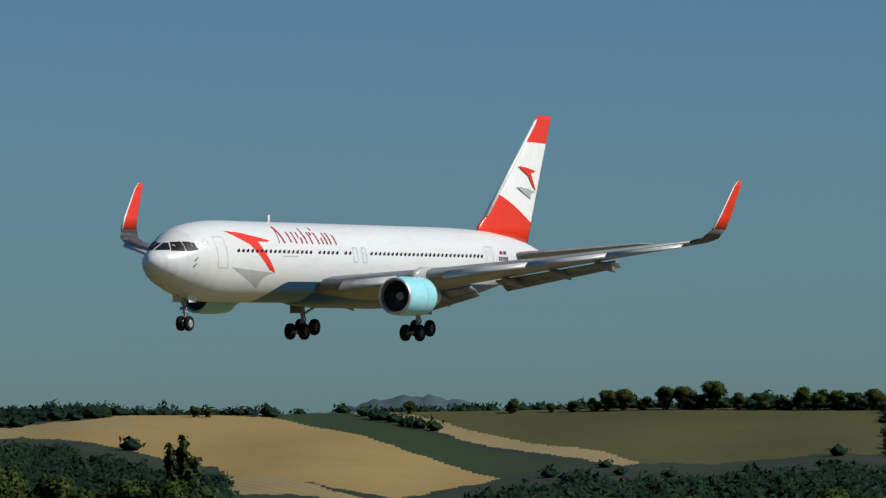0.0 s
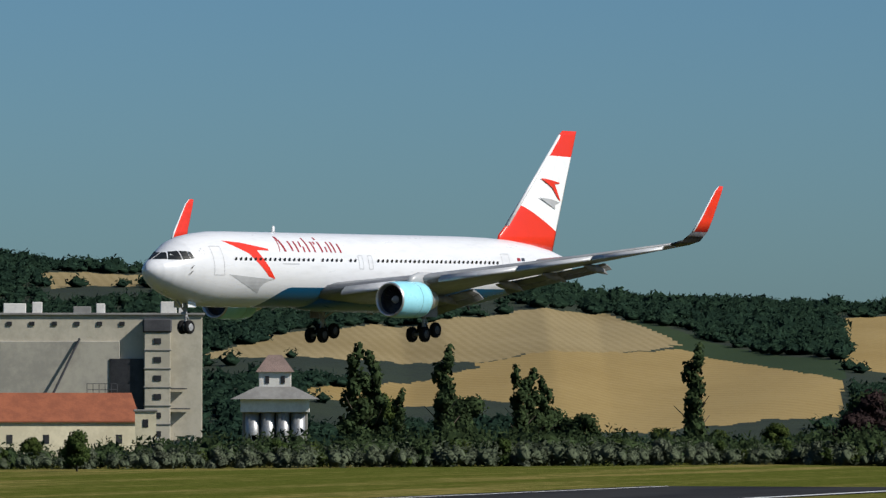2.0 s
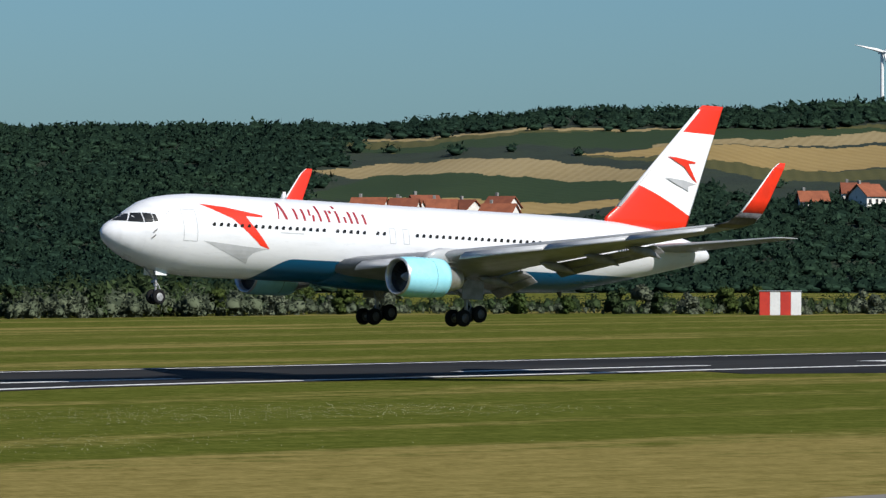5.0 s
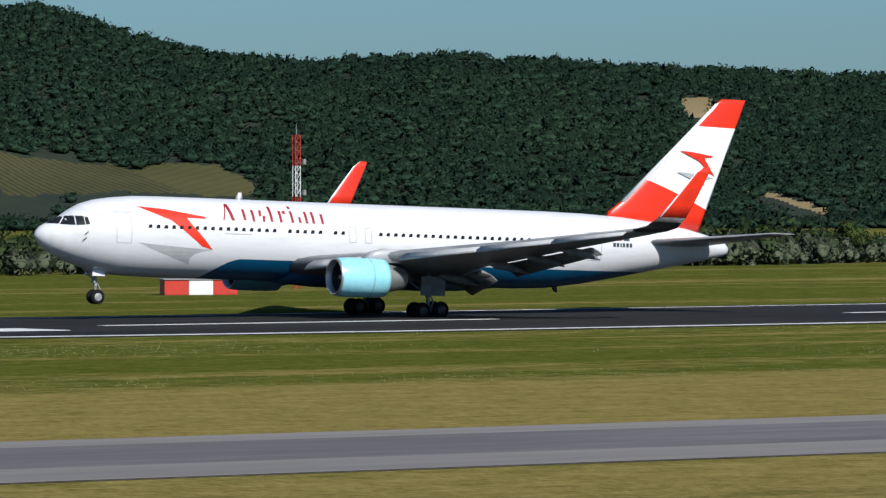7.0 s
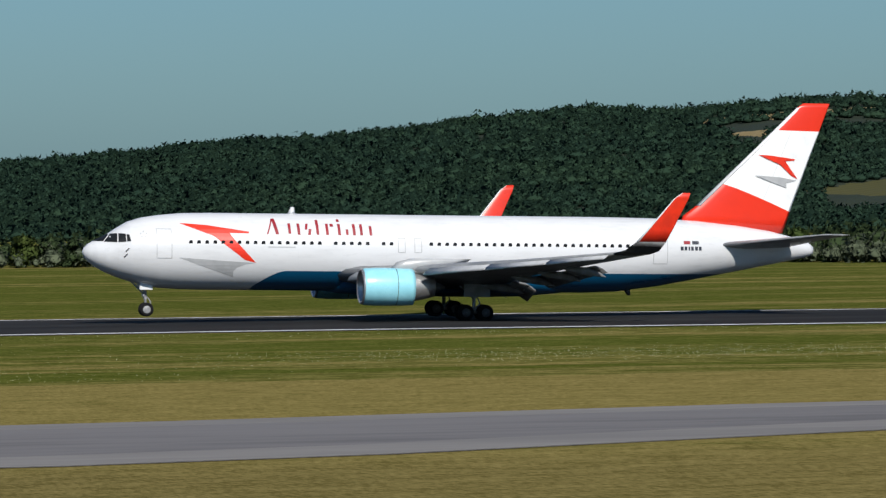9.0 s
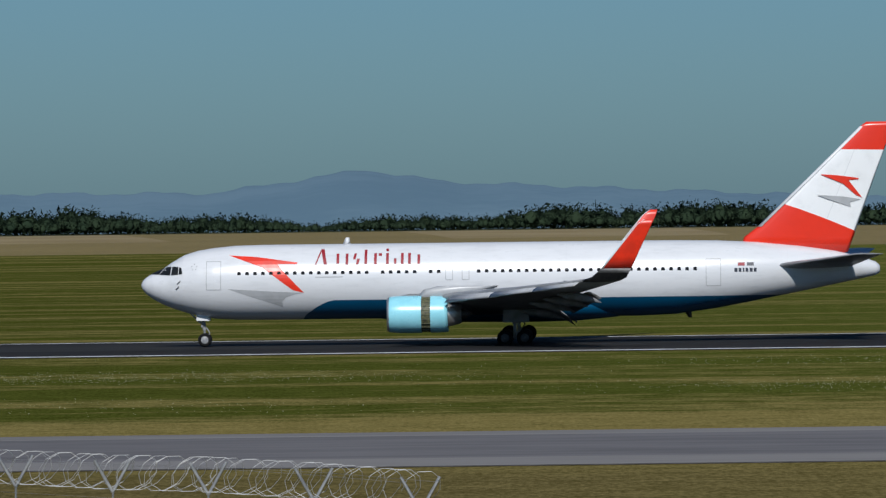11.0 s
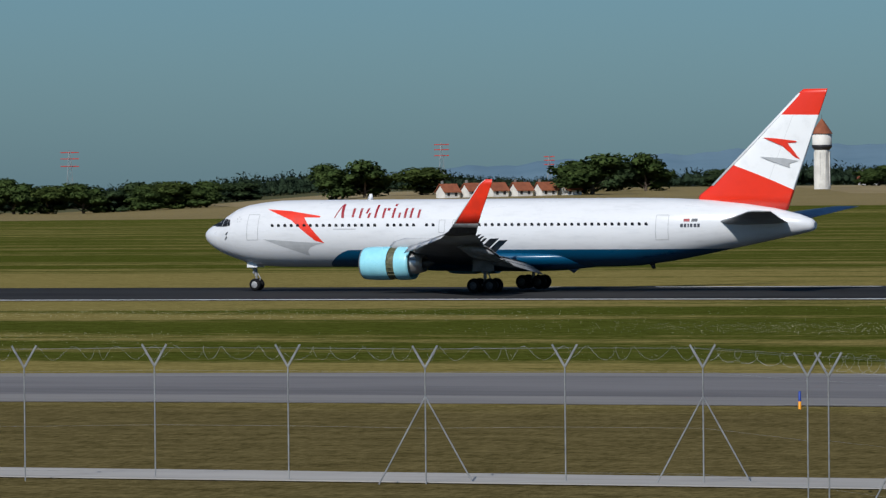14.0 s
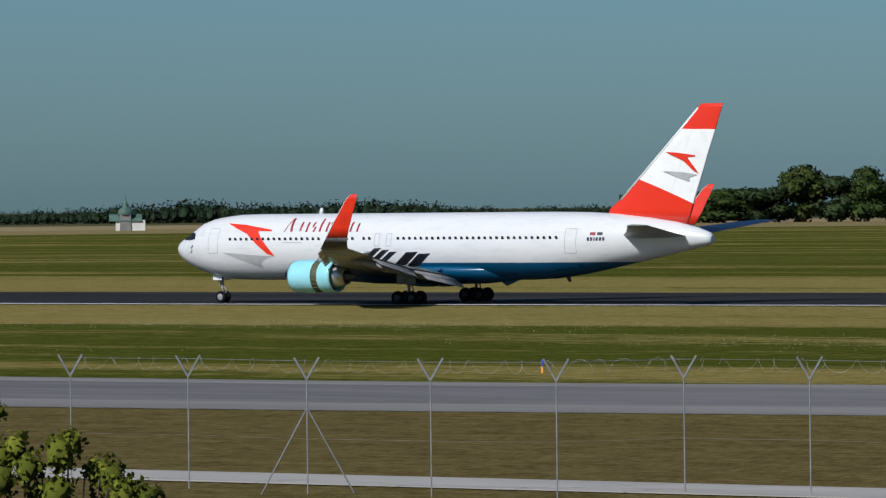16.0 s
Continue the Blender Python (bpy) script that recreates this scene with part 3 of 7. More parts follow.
def build_tail(jet):
    bm = bmesh.new()
    secs = []
    for z, xl, xt, t in ((6.35, 43.6, 51.5, 0.62), (7.55, 44.0, 51.95, 0.6), (8.3, 45.0, 52.2, 0.56), (12.0, 48.9, 53.55, 0.4), (15.5, 52.5, 54.85, 0.22), (15.82, 52.95, 54.95, 0.12)):
        secs.append([(xl + u - G, w, z) for u, w in foil(xt - xl, t)])
    loft(bm, secs)
    fin = part("tail_fin", bm, M["fin"], jet, "white tail fin with red bands")

    bm = bmesh.new()
    loft(bm, [[(xl - 0.03 + u * 0.3 - G, v * t * 0.33, z) for u, v in ((0, 0), (0.4, 0.7), (1, 1.0), (1, -1.0), (0.4, -0.7))] for z, xl, t in ((8.3, 45.0, 0.56), (12.0, 48.9, 0.4), (15.5, 52.5, 0.22))])
    part("fin_edge", bm, M["white"], fin, "bare pale fin leading edge")

    def face(x, z, out):
        xl, xt, t = lerp_table([(7.5, 44.0, 51.95, 0.6), (12.0, 48.9, 53.55, 0.4), (15.5, 52.5, 54.85, 0.22)], z)
        k = min(0.97, max(0.02, (x - xl) / (xt - xl)))
        h = 5 * t * (0.2969 * math.sqrt(k) - 0.126 * k - 0.3516 * k * k + 0.2843 * k ** 3 - 0.1015 * k ** 4)
        return h * 1.15 + out

    for side in (-1, 1):
        decal("arrow_mark", [(49.55, 12.05), (50.6, 11.98), (52.35, 11.75), (52.3, 11.65), (51.6, 11.62), (51.75, 11.4), (52.6, 10.3), (52.15, 10.5), (51.2, 11.35)], M["red"], fin, side, face, "red swept arrow mark", 0.02)
        decal("swoosh_mark", [(49.3, 10.55), (51.2, 10.42), (52.5, 10.2), (51.7, 10.0), (51.75, 9.65), (51.2, 9.85), (50.2, 10.2)], M["silver_grey"], fin, side, face, "pale grey swept mark", 0.02)
    for side in (-1, 1):
        bm = bmesh.new()
        secs = []
        for y, xl, xt, z, t in ((0.4, 45.4, 51.7, 5.32, 0.6), (4.5, 48.6, 52.6, 5.84, 0.36), (8.9, 51.7, 53.7, 6.38, 0.18), (9.3, 52.35, 53.8, 6.43, 0.1)):
            secs.append([(xl + u - G, side * y, z + w) for u, w in foil(xt - xl, t)])
        loft(bm, secs)
        part("tailplane", bm, M["wing"], jet, "grey tailplane")


def wheel_mesh(r, w, hub):
    bm = bmesh.new()
    lathe(bm, [(-w / 2, r * 0.55), (-w / 2, r * 0.82), (-w * 0.36, r * 0.96), (-w * 0.15, r), (w * 0.15, r), (w * 0.36, r * 0.96), (w / 2, r * 0.82), (w / 2, r * 0.55)], "Y", 28)
    me = bpy.data.meshes.new("tyre")
    bm.to_mesh(me)
    bm.free()
    me.materials.append(M["rubber"])
    bm = bmesh.new()
    lathe(bm, [(-w * 0.42, 0.02), (-w * 0.40, r * 0.2), (-w * 0.3, r * 0.3), (-w * 0.46, r * 0.56), (w * 0.46, r * 0.56), (w * 0.3, r * 0.3), (w * 0.40, r * 0.2), (w * 0.42, 0.02)], "Y", 20)
    rim = bpy.data.meshes.new("rim")
    bm.to_mesh(rim)
    bm.free()
    rim.materials.append(hub)
    return me, rim


def add_wheel(parent, meshes, at):
    for name, me in zip(("tyre", "rim"), meshes):
        w = new(name, me)
        w.parent = parent
        w.matrix_basis = Matrix.Translation(at)


def build_gear(jet, movers):
    big, small = wheel_mesh(0.58, 0.42, M["dark_metal"]), wheel_mesh(0.5, 0.34, M["gear_grey"])
    for side in (-1, 1):
        y, x = 4.65 * side, 27.4 - G
        bm = bmesh.new()
        tube(bm, (x, y, 0.6), (x, y, 1.9), 0.13)
        tube(bm, (x, y, 1.6), (x - 0.1, y + 0.1 * side, 3.4), 0.2)
        tube(bm, (x, y, 1.7), (x - 1.5, y - 1.2 * side, 3.0), 0.09)
        tube(bm, (x, y, 1.6), (x + 0.1, y - 1.9 * side, 2.7), 0.08)
        tube(bm, (x + 0.16, y, 0.8), (x + 0.45, y, 1.25), 0.05)
        tube(bm, (x + 0.45, y, 1.25), (x + 0.16, y, 1.75), 0.05)
        gear = movers["gears"][side] = part("main_gear", bm, M["gear_grey"], jet, "lowered main landing gear leg")
        bm = bmesh.new()
        box(bm, 0, 0, 0.015, 1.5, 0.2, 0.2, 0.04)
        for dx in (-0.71, 0.71):
            tube(bm, (dx, -0.6, 0), (dx, 0.6, 0), 0.09)
        bogie = part("bogie", bm, M["gear_grey"], jet, "four-wheel bogie beam of the main gear")
        bogie.matrix_basis = pose(x, y, 0.585)
        movers["bogies"].append((bogie, x, y))
        for dx in (-0.71, 0.71):
            for dy in (-0.57, 0.57):
                add_wheel(bogie, big, (dx, dy, 0))
        bm = bmesh.new()
        box(bm, x + 0.1, y + 0.5 * side, 2.35, 1.9, 0.06, 1.3, 0.02)
        part("gear_door", bm, M["flap"], gear, "open grey gear door")
    x = 4.62 - G
    bm = bmesh.new()
    tube(bm, (x, 0, 0.5), (x - 0.05, 0, 1.4), 0.08)
    tube(bm, (x - 0.05, 0, 1.2), (x - 0.15, 0, 2.6), 0.13)
    tube(bm, (x, -0.45, 0.48), (x, 0.45, 0.48), 0.07)
    tube(bm, (x - 0.05, 0, 1.5), (x - 1.1, 0, 2.5), 0.06)
    tube(bm, (x + 0.1, 0, 0.6), (x + 0.35, 0, 1.0), 0.04)
    tube(bm, (x + 0.35, 0, 1.0), (x + 0.1, 0, 1.4), 0.04)
    box(bm, x - 0.2, 0, 1.5, 0.14, 0.5, 0.2, 0.03)
    gear = movers["gears"][0] = part("nose_gear", bm, M["gear_grey"], jet, "lowered two-wheel nose landing gear")
    for dy in (-0.3, 0.3):
        add_wheel(gear, small, (x, dy, 0.505))
    for dy in (-0.62, 0.62):
        bm = bmesh.new()
        box(bm, x - 0.1, dy, 2.15, 0.95, 0.05, 0.5, 0.02)
        part("gear_door", bm, M["white"], gear, "open white nose-gear door")


def build_jet():
    jet = thing("airliner", "white twin-engine airliner with red tail bands and a blue belly", "airplane")
    hull = build_hull(jet)
    markings(jet, hull)
    movers = {"wings": [], "spoilers": [], "sleeves": [], "gears": {}, "bogies": []}
    for side in (-1, 1):
        w, s = build_wing(jet, side)
        movers["wings"].append((side, w))
        movers["spoilers"] += s
        movers["sleeves"].append(build_engine(jet, side))
    build_tail(jet)
    build_gear(jet, movers)
    return jet, movers


jet, movers = build_jet()

# ---- ground ----
HOME, RISE, CREST = (120.0, 140.0), 1250.0, 1700.0        # hub of the hills' plan, where they start, where they top out
RIDGE_A = [(5.3, 40.1), (7.3, 40.1), (9.4, 39.1), (11.4, 38.0), (12.8, 37.9), (13.3, 37.1), (14.9, 37.1), (15.8, 38.1), (17.1, 39.0), (17.7, 39.7), (18.0, 40.3), (18.5, 45.3), (19.5, 45.2), (19.9, 41.9), (21.0, 45.2), (22.3, 48.3), (23.4, 50.4), (24.6, 55.3), (25.3, 60.2), (27.2, 61.8), (29.1, 60.9), (30.2, 58.6), (31.0, 56.6), (31.8, 56.3), (33.0, 54.0), (34.4, 52.6), (35.8, 52.4), (36.4, 50.9)]
RIDGE_B = [(37.6, 51.0), (38.7, 50.2), (40.3, 45.9), (52.0, 43.0), (53.6, 44.9), (54.8, 46.8), (56.6, 50.5), (58.2, 47.9), (59.0, 50.3), (59.9, 56.0), (61.0, 66.3), (61.4, 65.5), (63.0, 77.4), (64.8, 78.6), (67.2, 64.1), (68.4, 59.9), (69.6, 52.2), (70.1, 42.4), (71.3, 36.5), (72.4, 38.9), (73.6, 37.5), (74.5, 35.0), (75.5, 36.2), (76.7, 33.0), (77.3, 30.6), (78.3, 27.8), (79.4, 26.4), (80.4, 23.4), (81.8, 20.2)]


def ridge(az):
    pts = RIDGE_A + RIDGE_B
    a = np.array([-4.0] + [p[0] for p in pts] + [84.0, 88.0, 400.0])
    h = np.array([40.0] + [p[1] for p in pts] + [3.0, 0.0, 0.0])
    return np.interp(az, a, h)


def ground_z(az, d):
    s = np.clip((d - RISE) / (CREST - RISE), 0, 1)
    fall = np.clip((d - CREST) / 900.0, 0, 1)
    roll = np.sin(az * 1.9 + d * 0.004) * np.sin(d * 0.0087 + az * 0.7) * 1.6 * np.clip(s * 4, 0, 1) * np.clip((1 - s) * 4, 0, 1)
    u = np.clip((d - 1250.0) / 900.0, 0, 1)
    e = np.clip((az - 119.0) / 4.0, 0, 1)
    plain = 7.5 * u * u * (3 - 2 * u) * (1 - e * e * (3 - 2 * e)) * np.clip((az - 84) / 4.0, 0, 1) * (az < 180)
    return ridge(az) * s * (1 - 0.75 * fall) + roll * (ridge(az) > 6) + plain


def polar(az, d):
    return HOME[0] + d * math.cos(radians(az)), HOME[1] + d * math.sin(radians(az))


def ground_at(x, y):
    dx, dy = x - HOME[0], y - HOME[1]
    az, d = math.degrees(math.atan2(dy, dx)), math.hypot(dx, dy)
    return float(ground_z(np.array(az if az > -60 else az + 360), np.array(d)))


M["grass"] = None
n = Nodes("airfield_grass", 1.0, 0.0, 0.0)
p = n.g.outputs["Position"]
gx, gy, gz = n.xyz(p)
band = n.noise(n.scaled(p, (0.0045, 0.055, 0.05)), 1.0, 4.0, 0.6)
patch = n.noise(n.scaled(p, (0.05, 0.14, 0.1)), 1.0, 5.0, 0.7)
clump = n.noise(n.scaled(p, (0.35, 0.42, 0.4)), 1.0, 4.0, 0.75)
blade = n.noise(n.scaled(p, (4.0, 1.1, 1.0)), 1.0, 4.0, 0.8)
west = n.step(n.math("MULTIPLY", gx, -1.0), 120.0, 205.0)
east = n.step(gx, -60.0, 70.0)
verge = n.math("SUBTRACT", 1.0, n.step(n.math("MULTIPLY_ADD", east, -34.0, gy), 240.0, 262.0))            # drier verge by the taxiway
upper = n.math("MULTIPLY", n.step(gy, 315.0, 345.0), n.math("SUBTRACT", 1.0, n.step(gy, 480.0, 560.0)))     # and by the runway further west
near = n.math("ADD", n.math("MULTIPLY", verge, n.math("SUBTRACT", 1.0, west)), n.math("MULTIPLY", upper, west))
mix = n.math("ADD", n.math("MULTIPLY", band, 0.55), n.math("ADD", n.math("MULTIPLY", patch, 0.27), n.math("ADD", n.math("MULTIPLY", clump, 0.18), n.math("MULTIPLY", near, 0.15))))
dry = n.step(mix, 0.48, 0.62)
speck = n.step(n.math("ADD", n.math("MULTIPLY", blade, 0.65), n.math("MULTIPLY", clump, 0.35)), 0.36, 0.66)
green = n.mix(speck, (0.046, 0.058, 0.009), (0.136, 0.149, 0.030))
green = n.mix(east, n.mix(speck, (0.036, 0.045, 0.006), (0.102, 0.112, 0.020)), green)
straw = n.mix(speck, (0.135, 0.112, 0.030), (0.31, 0.25, 0.088))
n.bump(blade, 0.9, 0.2)
rank = n.mix(speck, (0.062, 0.050, 0.017), (0.190, 0.150, 0.062))         # dull uncut growth by the fence
far_side = n.step(n.math("MULTIPLY_ADD", patch, 14.0, gy), 200.0, 222.0)
M["grass"] = n.done(n.mix(far_side, n.mix(n.math("MULTIPLY", east, 0.7), n.mix(n.step(mix, 0.34, 0.48), green, rank), straw), n.mix(dry, green, straw)))
M["meadow"] = two_tone("hill_meadow", (0.075, 0.085, 0.02), (0.12, 0.115, 0.035), 0.02, 0.95, bump=0.3)
M["woodland"] = two_tone("woodland_floor", (0.014, 0.022, 0.013), (0.02, 0.03, 0.015), 0.05, 1.0, bump=0.5)


def rows_field(name, a, b, spacing, turn, depth):
    """A crop with drill or row lines."""
    n = Nodes(name, 0.95, 0.0, 0.15)
    p = n.g.outputs["Position"]
    w = n.wave(n.scaled(p, (1 / spacing, 1 / spacing, 0.0), turn), 1.0, 1.5)
    big = n.noise(n.scaled(p, (0.012, 0.012, 0.0)), 1.0, 4.0, 0.6)
    fine = n.noise(p, 0.4, 5.0, 0.7)
    f = n.math("ADD", n.math("MULTIPLY", w, depth), n.math("ADD", n.math("MULTIPLY", big, 0.7 - depth), n.math("MULTIPLY", fine, 0.3)))
    n.bump(fine, 0.5, 0.3)
    return n.done(n.mix(n.step(f, 0.3, 0.7), a, b))


M["wheat"] = rows_field("ripe_wheat", (0.234, 0.162, 0.058), (0.303, 0.220, 0.089), 14.0, 0.5, 0.1)
M["stubble"] = rows_field("cut_stubble", (0.206, 0.155, 0.069), (0.289, 0.227, 0.117), 9.0, 1.1, 0.1)
M["crop"] = rows_field("green_crop", (0.018, 0.034, 0.013), (0.031, 0.050, 0.019), 12.0, 0.3, 0.12)
M["crop2"] = rows_field("olive_crop", (0.056, 0.056, 0.019), (0.084, 0.080, 0.029), 12.0, 0.9, 0.12)
M["vine"] = rows_field("vineyard", (0.028, 0.034, 0.012), (0.081, 0.074, 0.031), 7.0, 0.2, 0.2)
M["plain_field"] = rows_field("dull_ripe_field", (0.155, 0.118, 0.042), (0.235, 0.180, 0.072), 30.0, 1.2, 0.3)
M["lane"] = two_tone("pale_lane", (0.27, 0.255, 0.22), (0.35, 0.33, 0.29), 0.1, 0.9)
KINDS = ["grass", "meadow", "woodland", "wheat", "stubble", "crop", "crop2", "vine", "plain_field"]
FIELDS = []


def field(kind, corners):
    FIELDS.append((kind, corners))


field('wheat', [(13.37, 1651), (11.82, 2737), (10.91, 1680), (9.12, 1473), (10.13, 1415), (11.61, 1470), (11.67, 1506), (13.23, 1621)])
field('crop', [(11.28, 2736), (10.53, 2736), (8.44, 1504), (9.09, 1475), (10.87, 1674)])
field('stubble', [(10.53, 2736), (10.10, 2736), (7.82, 1514), (8.14, 1504)])
field('crop2', [(10.10, 2736), (5.37, 1684), (5.56, 1518), (7.82, 1514)])
field('wheat', [(15.59, 1662), (14.80, 1672), (14.93, 1548), (14.36, 1447), (15.75, 1458)])
field('stubble', [(14.63, 1644), (12.25, 1688), (12.33, 1644), (14.39, 1617)])
field('stubble', [(11.63, 1486), (10.07, 1391), (11.64, 1418)])
field('wheat', [(18.77, 1461), (17.16, 1518), (15.74, 1416), (15.89, 1328), (18.36, 1295), (18.85, 1329)])
field('stubble', [(18.70, 1589), (18.10, 1627), (17.31, 1528), (18.76, 1471)])
field('crop', [(18.08, 1671), (17.84, 1633), (15.69, 1444), (15.74, 1416), (17.32, 1522)])
field('stubble', [(21.21, 1523), (17.85, 1642), (17.24, 1536), (19.27, 1465), (21.22, 1499)])
field('wheat', [(20.99, 1349), (20.97, 1367), (19.18, 1451), (19.27, 1465), (17.24, 1524), (15.75, 1415), (16.03, 1331), (18.16, 1310), (19.18, 1363)])
field('stubble', [(21.14, 1685), (19.10, 2685), (17.85, 2684), (17.85, 2684), (20.07, 1689), (21.16, 1643)])
field('crop', [(17.88, 1672), (17.64, 1624), (17.05, 1542), (15.71, 1475), (15.75, 1423), (17.26, 1536)])
field('stubble', [(14.67, 1663), (14.01, 1652), (14.03, 1626), (14.66, 1637)])
field('stubble', [(23.36, 1677), (22.22, 1685), (22.23, 1643), (23.16, 1629)])
field('wheat', [(26.60, 1512), (25.88, 1534), (24.90, 1527), (23.85, 1455), (25.06, 1430), (25.53, 1474)])
field('crop2', [(27.31, 1502), (26.60, 1508), (25.55, 1428), (26.26, 1422), (26.99, 1480)])
field('wheat', [(27.32, 1478), (27.00, 1474), (26.42, 1418), (27.33, 1444)])
field('stubble', [(20.64, 1666), (18.66, 1695), (18.68, 1671), (20.65, 1646)])
field('stubble', [(21.99, 1453), (20.19, 1574), (18.72, 1579), (18.76, 1495), (20.74, 1452)])
field('crop', [(30.07, 1444), (29.62, 1482), (28.34, 1510), (28.20, 1450), (28.65, 1414), (29.81, 1414)])
field('crop2', [(26.75, 1473), (26.06, 1519), (25.14, 1461), (26.64, 1461)])
field('wheat', [(26.34, 1525), (24.26, 1590), (24.30, 1492), (25.09, 1435), (25.48, 1449)])
field('crop2', [(40.94, 1667), (36.59, 1634), (35.10, 1658), (33.04, 1697), (32.19, 1691), (32.19, 1671), (34.77, 1633), (40.25, 1625)])
field('stubble', [(41.01, 1675), (36.58, 1642), (36.59, 1634), (40.32, 1663)])
field('stubble', [(35.10, 1668), (33.22, 2585), (32.13, 1695), (32.14, 1673), (33.04, 1685), (35.04, 1652)])
field('crop', [(41.10, 1641), (34.76, 1645), (32.99, 1681), (32.25, 1671), (33.00, 1639), (35.05, 1636), (37.63, 1584)])
field('stubble', [(37.62, 1592), (35.11, 1638), (33.00, 1641), (33.01, 1625), (35.12, 1606), (37.63, 1580)])
field('wheat', [(38.42, 1578), (36.37, 1590), (34.78, 1597), (33.69, 1613), (33.65, 1575), (33.89, 1541), (34.80, 1529), (36.05, 1526), (37.07, 1540)])
field('crop2', [(38.43, 1576), (37.07, 1540), (36.05, 1526), (34.58, 1519), (34.36, 1481), (36.80, 1504)])
field('stubble', [(40.42, 1599), (38.60, 1560), (37.37, 1498), (37.55, 1480), (41.21, 1565)])
field('crop', [(40.51, 1563), (37.55, 1480), (37.68, 1442), (41.32, 1487)])
field('wheat', [(40.62, 1485), (37.94, 1442), (37.94, 1424), (41.42, 1445)])
field('vine', [(61.78, 1358), (60.43, 1365), (60.07, 1321), (61.86, 1304)])
field('crop2', [(60.40, 1363), (59.33, 1376), (59.01, 1342), (59.09, 1322), (60.02, 1315)])
field('stubble', [(54.27, 1597), (53.88, 1603), (53.93, 1535), (54.24, 1531)])
field('stubble', [(53.83, 1343), (53.60, 1337), (52.89, 1284), (53.05, 1278)])
field('vine', [(66.92, 1463), (66.21, 1452), (64.62, 1373), (64.64, 1329), (66.32, 1346), (66.96, 1439)])
field('crop2', [(66.96, 1439), (66.32, 1350), (66.51, 1343), (67.04, 1391)])
field('vine', [(63.29, 1366), (62.35, 1379), (60.46, 1371), (59.92, 1319), (62.27, 1311)])
field('crop2', [(63.67, 1356), (63.32, 1362), (62.89, 1309), (63.14, 1307)])
field('crop2', [(60.27, 1375), (59.28, 1384), (59.67, 1321), (59.90, 1331)])
field('crop2', [(66.80, 1287), (66.19, 1288), (66.26, 1252), (66.87, 1253)])
field('stubble', [(70.37, 2473), (69.85, 1656), (69.28, 1537), (70.04, 1606), (70.68, 1627)])
field('vine', [(70.64, 1615), (68.15, 1516), (67.62, 1425), (68.45, 1412), (70.30, 1516)])
field('crop2', [(71.82, 1450), (71.46, 1450), (71.61, 1372), (71.98, 1370)])
field('crop2', [(70.82, 1447), (70.50, 1471), (69.62, 1380), (70.53, 1385), (70.97, 1367)])
field('stubble', [(74.35, 1667), (72.19, 1676), (72.10, 1658), (73.35, 1638), (74.19, 1651)])
field('crop2', [(73.68, 1362), (71.43, 1463), (71.52, 1383), (72.41, 1344)])
field('stubble', [(74.22, 1597), (73.56, 1586), (73.73, 1556)])


def inside(az, d, poly):
    hit = np.zeros(az.shape, bool)
    for (a0, d0), (a1, d1) in zip(poly, poly[1:] + poly[:1]):
        if d0 == d1:
            continue
        c = ((d0 > d) != (d1 > d)) & (az < (a1 - a0) * (d - d0) / (d1 - d0) + a0)
        hit ^= c
    return hit


def kind_at(az, d):
    """Index into KINDS for arrays of plan positions."""
    k = np.zeros(az.shape, int)
    hill = (az > -4) & (az < 86) & (d > RISE - 40)
    k[hill] = 2
    plain = (az >= 84) & (az < 150)
    k[plain & (d > 1560)] = 8
    k[plain & (d > 1780) & (np.sin(az * 0.9) > 0.1)] = 4
    k[plain & (d > 2150)] = 6
    wob = np.sin(az * 9) * 2.2 + np.sin(az * 23 + 1) * 1.4 + (np.sin(az * 4127.1 + d * 311.7) * 43758.5 % 1.0 - 0.5) * 1.5
    jag = (np.sin(az * 9127.3 + d * 77.7) * 24634.6 % 1.0 - 0.5) * 0.02
    for name, poly in FIELDS:
        k[inside(az + jag + np.sin(d * 0.03) * 0.03, d + wob, [(a, min(q, 1720.0)) for a, q in poly])] = KINDS.index(name)
    return k


